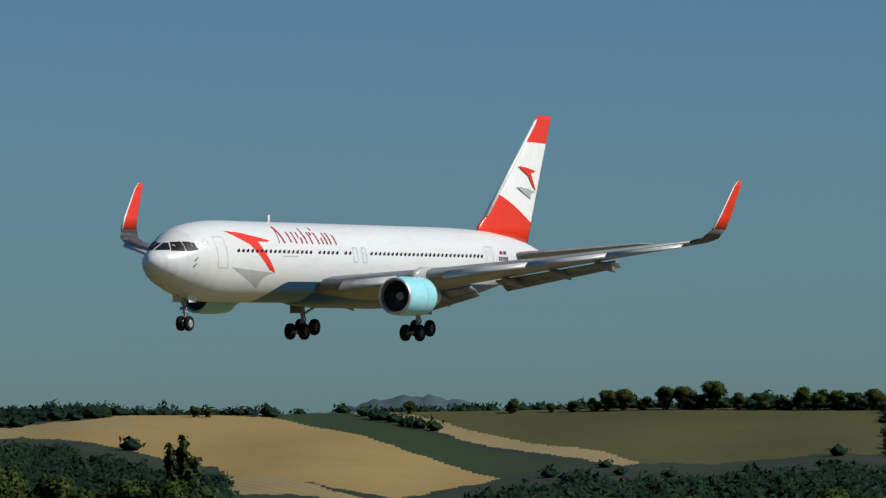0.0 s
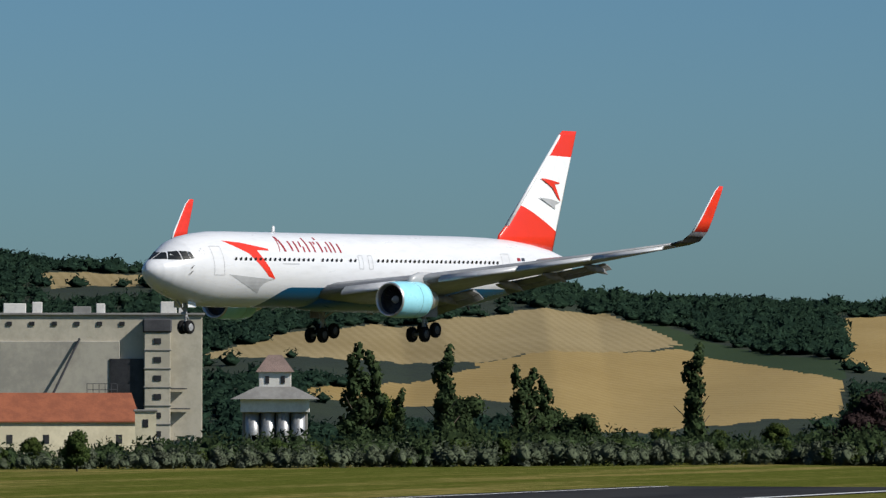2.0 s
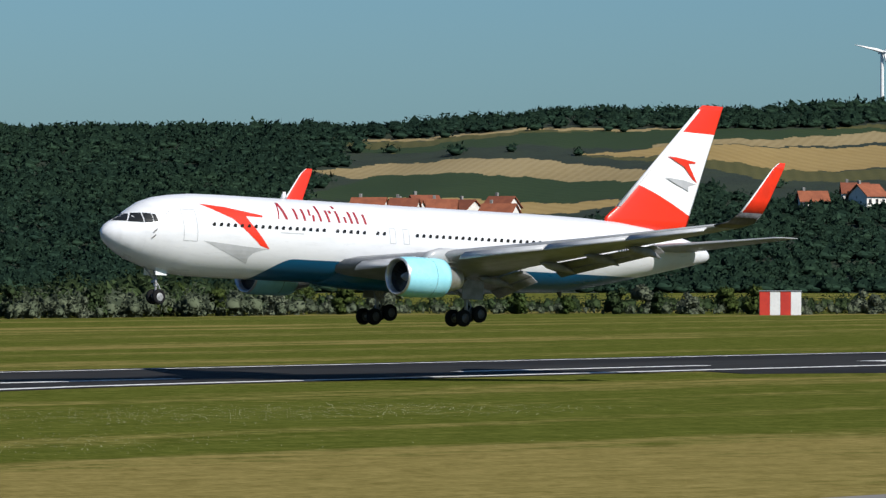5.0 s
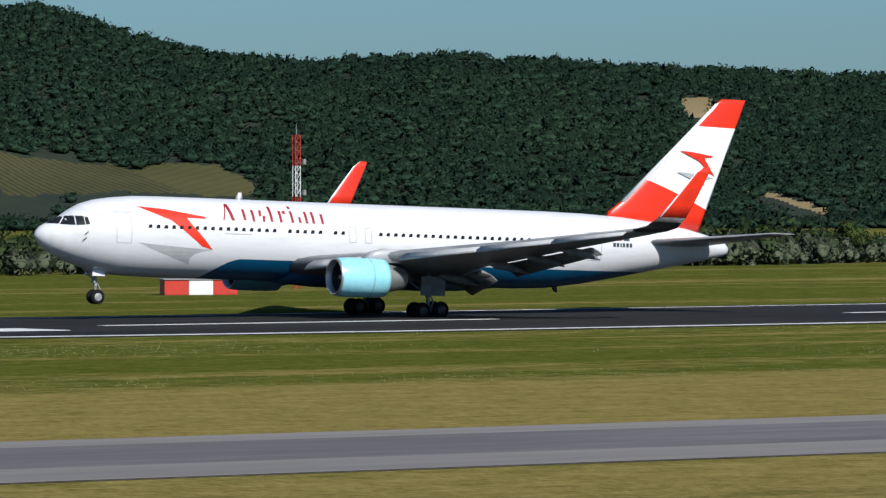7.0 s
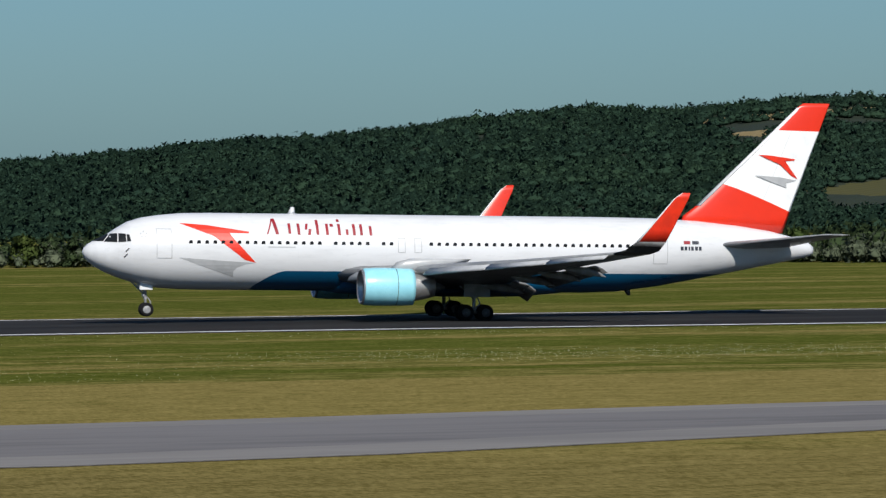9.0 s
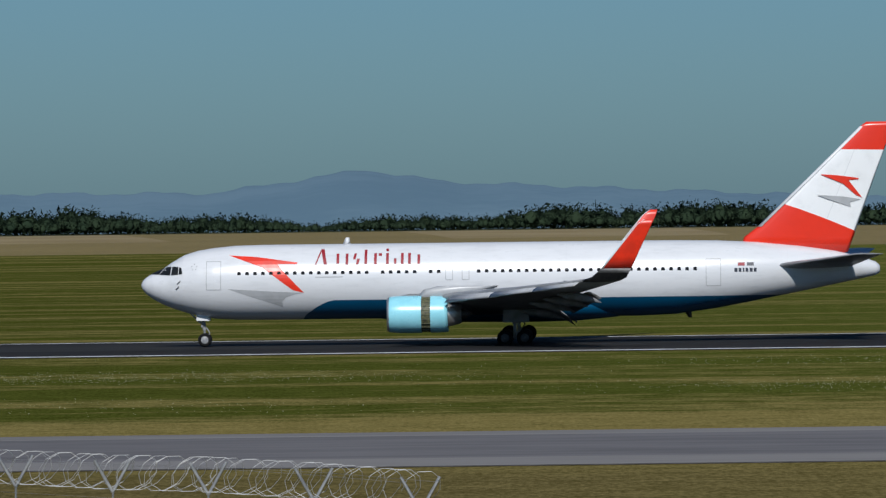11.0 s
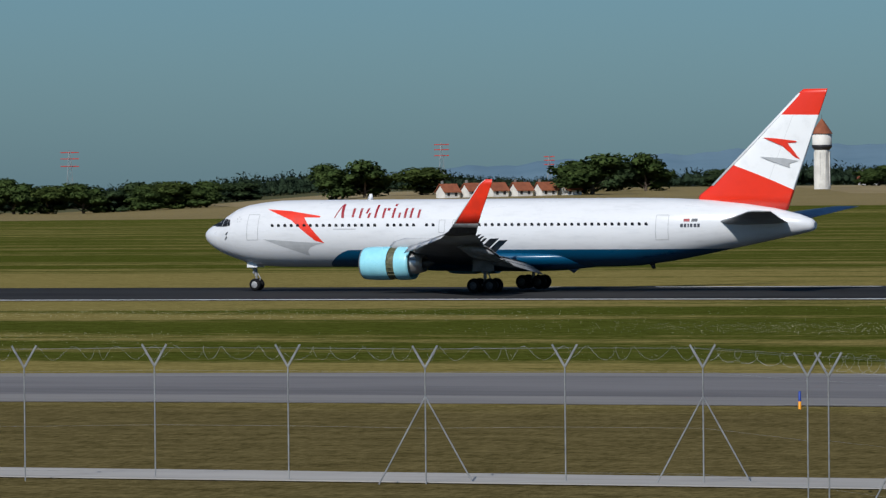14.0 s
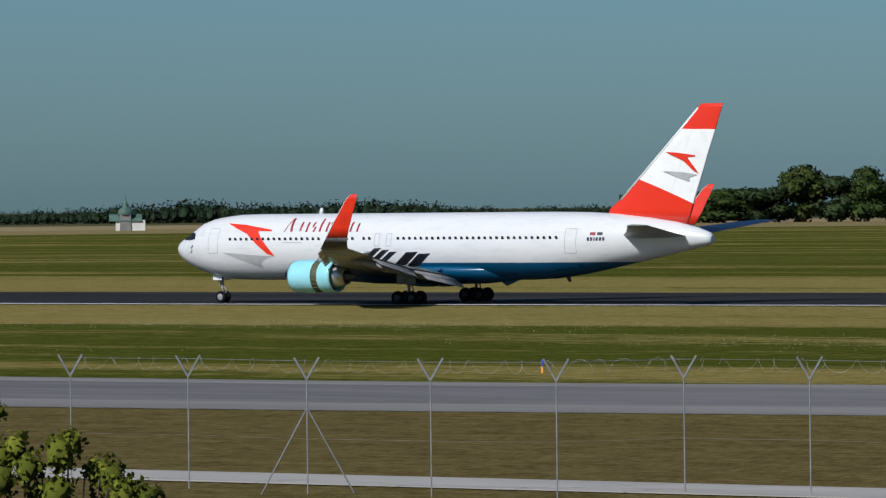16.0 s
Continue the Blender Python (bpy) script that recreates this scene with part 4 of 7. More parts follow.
def build_ground():
    az = np.concatenate([np.arange(-3, 3, 0.5), np.arange(3, 84, 0.045), np.arange(84, 357, 1.5)])
    d = np.concatenate([np.array([0.5, 60, 120, 200, 300, 420, 540, 660, 780, 880]), np.linspace(RISE - 40, CREST + 10, 230), np.array([1740, 1800, 1900, 2100, 2400, 2700, 3200, 3800, 4400, 4950])])
    A, D = np.meshgrid(az, d)
    Z = ground_z(A, D)
    X, Y = HOME[0] + D * np.cos(np.radians(A)), HOME[1] + D * np.sin(np.radians(A))
    rows, cols = A.shape
    idx = np.arange(rows * cols).reshape(rows, cols)
    nxt = np.roll(idx, -1, 1)
    quads = np.stack([idx[:-1], nxt[:-1], nxt[1:], idx[1:]], -1).reshape(-1, 4)
    Am = (A[:-1] + np.where(np.arange(cols) < cols - 1, np.roll(A, -1, 1)[:-1], 357.0)) / 2
    Dm = (D[:-1] + D[1:]) / 2
    kinds = kind_at(Am, Dm).reshape(-1)
    me = bpy.data.meshes.new("ground")
    me.vertices.add(rows * cols)
    me.vertices.foreach_set("co", np.stack([X, Y, Z], -1).reshape(-1).astype(np.float32))
    me.loops.add(quads.size)
    me.loops.foreach_set("vertex_index", quads.reshape(-1).astype(np.int32))
    me.polygons.add(len(quads))
    me.polygons.foreach_set("loop_start", np.arange(0, quads.size, 4, dtype=np.int32))
    for k in KINDS:
        me.materials.append(M[k])
    me.polygons.foreach_set("material_index", kinds.astype(np.int32))
    me.polygons.foreach_set("use_smooth", np.ones(len(quads), bool))
    me.update(calc_edges=True)
    return tagged(new("ground", me), "mown airfield grass rising to fields and wooded hills", "ground", kind="structure")


build_ground()


def build_lane():
    """Pale field lane winding up between the crops."""
    way = [(15.0, 1690), (14.85, 1631), (14.93, 1581), (14.87, 1520), (14.6, 1480), (14.12, 1453), (13.7, 1445), (13.2, 1442)]
    vs, fs = [], []
    pts = []
    for k in range(len(way) - 1):
        p = [way[max(0, min(len(way) - 1, k + o))] for o in (-1, 0, 1, 2)]
        for u in np.linspace(0, 1, 10, endpoint=False):
            w = (-0.5 * u + u * u - 0.5 * u ** 3, 1 - 2.5 * u * u + 1.5 * u ** 3, 0.5 * u + 2 * u * u - 1.5 * u ** 3, -0.5 * u * u + 0.5 * u ** 3)
            pts.append(polar(sum(a * q[0] for a, q in zip(w, p)), sum(a * q[1] for a, q in zip(w, p))))
    for k, (x, y) in enumerate(pts):
        a, b = pts[max(0, k - 1)], pts[min(len(pts) - 1, k + 1)]
        d = Vector((b[0] - a[0], b[1] - a[1])).normalized() * 1.5
        for sx in (-1, 1):
            px, py = x - d.y * sx, y + d.x * sx
            vs.append((px, py, ground_at(px, py) + 0.45))
    fs = [(2 * k, 2 * k + 1, 2 * k + 3, 2 * k + 2) for k in range(len(pts) - 1)]
    tagged(new("lane", mesh_of("lane", vs, fs, M["lane"])), "pale gravel field lane curving up between crops", "lane", kind="structure")


build_lane()

# ---- paved strips ----
M["asphalt"] = two_tone("runway_asphalt", (0.017, 0.0165, 0.0165), (0.034, 0.033, 0.032), 0.05, 0.95, (0.25, 1.5, 1), 0.02, 8.0, 0.0, 0.06)
M["taxi"] = two_tone("taxiway_asphalt", (0.115, 0.110, 0.112), (0.17, 0.163, 0.163), 0.04, 0.95, (0.3, 1.5, 1), 0.02, 8.0, 0.0, 0.1)
M["line"] = two_tone("white_road_paint", (0.75, 0.75, 0.73), (0.55, 0.55, 0.53), 0.6, 0.7)
M["track"] = two_tone("pale_concrete_track", (0.30, 0.285, 0.26), (0.38, 0.36, 0.33), 0.1, 0.9, (0.3, 1.5, 1))


def sway(x):
    """The strip's gentle set-over along its length."""
    s = np.clip((x - 70.0) / 170.0, 0, 1)
    e = np.clip((x + 150.0) / -150.0, 0, 1)
    return -26.0 * s * s * (3 - 2 * s) - 6.0 * e * e * (3 - 2 * e)


def ease(x):
    x = min(1.0, max(0.0, x))
    return x * x * (3 - 2 * x)


def taxi_near(x):
    return 17.0 * ease((x - 40) / 50) - 8.0 * ease((-90 - x) / 80)


def taxi_far(x):
    return 7.0 * ease((x - 40) / 50) - 11.0 * ease((-90 - x) / 80)


def level(x):
    return 0.0


def bend(x):
    """The threshold end lies a little closer than the rest."""
    return float(np.interp(x, [480, 520, 580, 615, 660, 800], [0, -8, -22, -34, -46, -46]))


def runway_near(x):
    return float(sway(x)) + 14.0 * ease((x - 280) / 80) + bend(x)


def runway_far(x):
    return float(sway(x)) + bend(x)


def strip(name, x0, x1, y0, y1, z, material, label, near=runway_far, far=runway_far, parent=None, thick=0.03):
    n = max(2, int((x1 - x0) / 12))
    xs = np.linspace(x0, x1, n)
    vs, fs = [], []
    for x in xs:
        a, b = y0 + near(x), y1 + far(x)
        vs += [(x, a, z), (x, b, z), (x, a, z - thick), (x, b, z - thick)]
    for i in range(n - 1):
        a, b = 4 * i, 4 * i + 4
        fs += [(a, b, b + 1, a + 1), (a, a + 2, b + 2, b), (a + 1, b + 1, b + 3, a + 3)]
    ob = new(name, mesh_of(name, vs, fs, material))
    if parent is not None:
        ob.parent = parent
        return ob
    return tagged(ob, label, name, kind="structure")


runway = strip("runway", -900, 800, 389, 441, 0.05, M["asphalt"], "dark asphalt runway with white edge lines", runway_near)
strip("edge_line", -420, 800, 390.6, 391.7, 0.065, M["line"], "", runway_near, runway_near, parent=runway)
strip("edge_line", -190, 800, 438.2, 438.6, 0.065, M["line"], "", parent=runway)
for x in np.arange(220, 460, 60):
    strip("centre_line", x, x + 30, 414.4, 415.5, 0.065, M["line"], "", parent=runway)
M["shoulder"] = two_tone("pale_asphalt_shoulder", (0.17, 0.163, 0.158), (0.215, 0.205, 0.195), 0.05, 0.95, (0.3, 1.5, 1), 0.02, 8.0, 0.0, 0.1)
taxiway = strip("taxiway", -900, 900, 204, 238, 0.05, M["taxi"], "grey asphalt taxiway across the grass", taxi_near, taxi_far)
strip("shoulder", -900, 900, 204, 211, 0.06, M["shoulder"], "", taxi_near, taxi_near, taxiway)
strip("shoulder", -900, 900, 234, 238, 0.06, M["shoulder"], "", taxi_far, taxi_far, taxiway)


def slab(name, a, b, width, z, material, label):
    """A straight paved strip between two plan points."""
    a, b = Vector(a), Vector(b)
    side = Vector((-(b - a).y, (b - a).x)).normalized() * width / 2
    c = [a - side, b - side, b + side, a + side]
    vs = [(p.x, p.y, z) for p in c] + [(p.x, p.y, z - 0.04) for p in c]
    fs = [(0, 1, 2, 3)] + [(i, 4 + i, 4 + (i + 1) % 4, (i + 1) % 4) for i in range(4)]
    return tagged(new(name, mesh_of(name, vs, fs, material)), label, name, kind="structure")


slab("exit_taxiway", (440, 356), (640, 282), 22, 0.045, M["asphalt"], "dark asphalt exit taxiway branching off the runway")
slab("exit_taxiway", (418, 384), (508, 326), 34, 0.04, M["asphalt"], "dark asphalt fillet where the exit taxiway meets the runway")
strip("track", -500, 220, 149.0, 153.8, 0.06, M["track"], "pale concrete patrol track inside the fence", level, level)

# ---- leaves ----


def set_canopy(me, normals):
    """Keep the outward way of each leaf's crown, so that foliage is lit as a soft mass."""
    normals = normals / (np.linalg.norm(normals, axis=1)[:, None] + 1e-6)
    me.attributes.new("canopy", "FLOAT_VECTOR", "POINT").data.foreach_set("vector", normals.reshape(-1).astype(np.float32))


def lit_as_mass(n, colour):
    """Thin leaves: light that falls on either side of a leaf shows on both."""
    a = n.t.nodes.new("ShaderNodeAttribute")
    a.attribute_name = "canopy"
    v = n.t.nodes.new("ShaderNodeVectorTransform")
    v.vector_type, v.convert_from, v.convert_to = "NORMAL", "OBJECT", "WORLD"
    n.t.links.new(a.outputs["Vector"], v.inputs[0])
    back = n.t.nodes.new("ShaderNodeVectorMath")
    back.operation = "SCALE"
    back.inputs["Scale"].default_value = -1.0
    n.t.links.new(v.outputs[0], back.inputs[0])
    leaf, thru, both = (n.t.nodes.new("ShaderNode" + k) for k in ("BsdfDiffuse", "BsdfTranslucent", "AddShader"))
    for k, (node, way) in enumerate(((leaf, v), (thru, back))):
        n.t.links.new(colour, node.inputs["Color"])
        n.t.links.new(way.outputs[0], node.inputs["Normal"])
        n.t.links.new(node.outputs[0], both.inputs[k])
    n.t.links.new(both.outputs[0], n.t.nodes["Material Output"].inputs["Surface"])
    n.t.nodes.remove(n.b)
    return n.mat


def leaf_mat(name, a, b):
    n = Nodes(name, 0.8, 0.0, 0.12)
    r = n.g.outputs["Random Per Island"]
    f = n.noise(n.g.outputs["Position"], 0.25, 3.0)
    return lit_as_mass(n, n.mix(n.math("MULTIPLY_ADD", r, 0.5, n.math("MULTIPLY", f, 0.5)), a, b))


M["leaf_a"] = leaf_mat("deep_green_leaves", (0.015, 0.026, 0.009), (0.032, 0.046, 0.014))
M["leaf_b"] = leaf_mat("olive_green_leaves", (0.017, 0.027, 0.008), (0.036, 0.048, 0.014))
M["leaf_c"] = leaf_mat("grey_green_leaves", (0.040, 0.049, 0.033), (0.070, 0.080, 0.056))
M["leaf_f"] = leaf_mat("scrub_leaves", (0.032, 0.042, 0.027), (0.056, 0.066, 0.043))
M["leaf_d"] = leaf_mat("dark_leaves", (0.013, 0.022, 0.011), (0.026, 0.038, 0.016))
M["leaf_h"] = leaf_mat("far_dark_leaves", (0.0085, 0.0150, 0.0100), (0.0170, 0.0260, 0.0145))
M["leaf_e"] = leaf_mat("copper_leaves", (0.012, 0.009, 0.010), (0.024, 0.016, 0.015))
# Sun on the near bush is painted as paler yellow-green leaves.
M["leaf_g"] = leaf_mat("bush_leaves_sun_tint", (0.012, 0.020, 0.005), (0.12, 0.13, 0.018))
M["bark"] = own("bark", (0.07, 0.05, 0.035), (0.12, 0.095, 0.07), 2.0, 0.95)

rng = np.random.default_rng(7)


def crown_mesh(name, lobes, leaf, count, material):
    """Many small leaf clumps over a set of lobes (centre, radii), with uneven outline."""
    lob = np.array([[*c, *r] for c, r in lobes])
    area = (lob[:, 3] * lob[:, 5])
    pick = rng.choice(len(lob), count, p=area / area.sum())
    dirs = rng.normal(size=(count, 3))
    dirs /= np.linalg.norm(dirs, axis=1)[:, None]
    rad = rng.uniform(0.72, 1.08, (count, 1)) ** 1.0
    pos = lob[pick, :3] + dirs * lob[pick, 3:] * rad
    u = rng.normal(size=(count, 3))
    u /= np.linalg.norm(u, axis=1)[:, None]
    nrm = dirs + 0.8 * rng.normal(size=(count, 3))
    v = np.cross(nrm, u)
    v /= np.linalg.norm(v, axis=1)[:, None] + 1e-6
    w = np.cross(v, nrm)
    w /= np.linalg.norm(w, axis=1)[:, None] + 1e-6
    s = leaf * rng.uniform(0.6, 1.4, (count, 1))
    quad = np.stack([pos - v * s, pos + w * s * 0.7, pos + v * s, pos - w * s * 0.7], 1).reshape(-1, 3)
    faces = np.arange(count * 4).reshape(-1, 4)
    verts, fl = [quad], [faces]
    soft = [np.repeat(dirs + 0.25 * rng.normal(size=(count, 3)) + (0, 0, 0.45), 4, axis=0)]
    base = count * 4
    # inner lobes that stop the light
    ico = bmesh.new()
    bmesh.ops.create_icosphere(ico, subdivisions=1, radius=1.0)
    iv = np.array([v.co[:] for v in ico.verts])
    itri = np.array([[v.index for v in f.verts] for f in ico.faces])
    ico.free()
    tris = []
    for row in lob:
        jig = rng.uniform(0.66, 0.86, (len(iv), 1))
        verts.append(row[:3] + iv * row[3:] * jig)
        soft.append(iv + (0, 0, 0.25))
        tris.append(itri + base)
        base += len(iv)
    allv = np.concatenate(verts)
    me = mesh_of(name, allv.tolist(), faces.tolist() + [t.tolist() for g in tris for t in g], material)
    set_canopy(me, np.concatenate(soft))
    return me


def trunk_mesh(h, r, limbs):
    bm = bmesh.new()
    tube(bm, (0, 0, -0.3), (0, 0, h), r, r * 0.5, 8)
    for i in range(limbs):
        a = 2.4 * i
        z0 = h * (0.45 + 0.5 * i / limbs)
        tube(bm, (0, 0, z0), (math.cos(a) * h * 0.35, math.sin(a) * h * 0.35, z0 + h * 0.35), r * 0.45, r * 0.15, 6)
    me = bpy.data.meshes.new("trunk")
    bm.to_mesh(me)
    bm.free()
    me.materials.append(M["bark"])
    return me


def make_tree(name, label, lobes, leaf, count, material, h, r, limbs, category="tree", group=""):
    t = thing(name, label, category, Matrix.Translation((0, 0, -500)), group)
    part("trunk", trunk_mesh(h, r, limbs), None, t)
    part("crown", crown_mesh("crown", lobes, leaf, count, material), None, t)
    return t


def round_lobes(n, w, z0, z1, seed):
    g = np.random.default_rng(seed)
    out = []
    for i in range(n):
        a, q = g.uniform(0, 6.28), g.uniform(0, 1)
        z = z0 + (z1 - z0) * g.uniform(0.12, 0.92)
        env = w * math.sin(math.pi * min(0.95, max(0.18, (z - z0) / (z1 - z0)))) * 0.62
        r = w * g.uniform(0.28, 0.46)
        out.append(((math.cos(a) * env * q ** 0.5, math.sin(a) * env * q ** 0.5, z), (r, r, r * g.uniform(0.75, 1.0))))
    return out


PROTOS = {
    "tree": [make_tree("tree", "broad deciduous tree with dense dark green crown", round_lobes(15, 5.0, 1.2, 11, s), 0.3, 2300, M[m], 5, 0.3, 5, group="trees beyond the airfield") for s, m in ((1, "leaf_a"), (2, "leaf_b"), (3, "leaf_d"))],
    "poplar": [make_tree("poplar", "tall narrow poplar with upright dark crown", [((math.sin(i * 2.1) * 0.8, math.cos(i * 1.7) * 0.8, 2.5 + i * 1.25), (1.7 - 0.1 * i, 1.7 - 0.1 * i, 1.6)) for i in range(11)], 0.38, 1100, M["leaf_d"], 8, 0.28, 3, group="poplars")],
    "bush": [make_tree("bush", "dense rounded green bush", round_lobes(9, 3.6, 0.1, 5.4, s), 0.34, 800, M[m], 1.5, 0.12, 4, "bush", "bushes along the airfield edge") for s, m in ((4, "leaf_a"), (5, "leaf_b"), (8, "leaf_d"))],
    "willow": [make_tree("willow_bush", "grey-green willow bush with a ragged top", round_lobes(9, 3.4, 0.1, 5.0, s), 0.3, 850, M["leaf_c"], 1.5, 0.12, 4, "bush", "grey willow bushes") for s in (6, 7)],
    "copper": [make_tree("copper_beech", "dark copper-leaved tree among the bushes", round_lobes(14, 5.6, 0.8, 13, 9), 0.42, 1700, M["leaf_e"], 5, 0.35, 5)],
}


def plant(kind, x, y, size, turn=0.0, sink=0.0, tall=1.0):
    pr = PROTOS[kind]
    src = pr[int(rng.integers(len(pr)))]
    t = copy_thing(src, Matrix.Translation((x, y, ground_at(x, y) - sink)) @ Matrix.Rotation(turn, 4, "Z"))
    t.scale = (size, size, size * tall)
    return t


BELT = [(1004, 369), (1062, 423), (964, 491), (926, 534), (826, 520), (795, 577), (735, 600), (706, 650), (560, 640), (448, 603), (383, 592), (328, 587), (278, 604), (262, 685), (250, 724), (215, 770), (150, 790)]


def along(line, gap):
    """Points every gap metres along a polyline, with the way across it."""
    for (x0, y0), (x1, y1) in zip(line, line[1:]):
        L = math.hypot(x1 - x0, y1 - y0)
        for i in range(int(L / gap)):
            u = i * gap / L
            yield x0 + (x1 - x0) * u, y0 + (y1 - y0) * u, (y0 - y1) / L, (x1 - x0) / L


def crowns(name, label, places, radii, heights, material, category):
    """One sheet of stuff: uneven crowns with ragged tufts at the places given."""
    g = np.random.default_rng(len(places))
    ico = bmesh.new()
    bmesh.ops.create_icosphere(ico, subdivisions=1, radius=1.0)
    iv = np.array([v.co[:] for v in ico.verts])
    it = np.array([[v.index for v in f.verts] for f in ico.faces])
    ico.free()
    c, r, h = np.array(places), np.array(radii), np.array(heights)
    m, q = len(c), 80
    half = np.stack([r, r, h / 2], 1)
    mid = c + np.stack([0 * h, 0 * h, h * 0.45], 1)
    V = (mid[:, None, :] + iv[None] * g.uniform(0.35, 0.75, (m, len(iv), 1)) * half[:, None, :]).reshape(-1, 3)
    T = (it[None] + (np.arange(m) * len(iv))[:, None, None]).reshape(-1, 3)
    dirs = g.normal(size=(m, q, 3))
    dirs /= np.linalg.norm(dirs, axis=2)[..., None]
    pos = mid[:, None, :] + dirs * half[:, None, :] * g.uniform(0.55, 1.12, (m, q, 1))
    tri = (pos[:, :, None, :] + g.normal(size=(m, q, 3, 3)) * (r[:, None, None, None] * 0.12)).reshape(-1, 3)
    soft = np.concatenate([np.tile(iv, (m, 1)), np.repeat((dirs + 0.2 * g.normal(size=dirs.shape)).reshape(-1, 3), 3, axis=0)]) * 0.7 + (0, -0.1, 0.5)
    T2 = len(V) + np.arange(len(tri)).reshape(-1, 3)
    V, T = np.concatenate([V, tri]), np.concatenate([T, T2]).astype(np.int32)
    me = bpy.data.meshes.new(name)
    me.vertices.add(len(V))
    me.vertices.foreach_set("co", V.reshape(-1).astype(np.float32))
    me.loops.add(T.size)
    me.loops.foreach_set("vertex_index", T.reshape(-1))
    me.polygons.add(len(T))
    me.polygons.foreach_set("loop_start", np.arange(0, T.size, 3, dtype=np.int32))
    me.materials.append(material)
    me.update(calc_edges=True)
    set_canopy(me, soft)
    return tagged(new(name, me), label, category, kind="stuff")


def plant_belt():
    for x, y, nx, ny in along(BELT, 6.5):
        away = Vector((x - 60, y - 60)).normalized()
        for depth, pick in ((1, ("bush", "willow", "willow")), (9, ("bush", "willow", "tree"))):
            if rng.random() < 0.3:
                continue
            kind = pick[int(rng.integers(len(pick)))]
            d = depth + rng.uniform(-2, 4)
            size = rng.uniform(0.55, 1.0) * (0.5 if kind == "tree" else 0.85)
            plant(kind, x + away.x * d + rng.uniform(-2, 2), y + away.y * d + rng.uniform(-2, 2), size, rng.uniform(0, 6), 0.3)
    g = np.random.default_rng(31)
    for name, label, material, depth, gap, lo, hi in (("hedge", "grey-green scrub hedge along the airfield edge", M["leaf_f"], (0, 10), 0.8, 2.2, 4.6), ("scrub", "dark green scrub and saplings behind the hedge", M["leaf_d"], (8, 60), 0.4, 2.5, 6.5)):
        P, R, Hh = [], [], []
        for x, y, nx, ny in along(BELT, gap):
            away = Vector((x - 60, y - 60)).normalized()
            d = g.uniform(*depth)
            P.append((x + away.x * d + g.uniform(-3, 3), y + away.y * d + g.uniform(-3, 3), -0.2))
            hh = g.uniform(lo, hi) * (0.8 + 0.3 * math.sin(x * 0.05 + y * 0.03))
            R.append(hh * g.uniform(0.35, 0.55))
            Hh.append(hh)
        crowns(name, label, P, R, Hh, material, "hedge")


plant_belt()


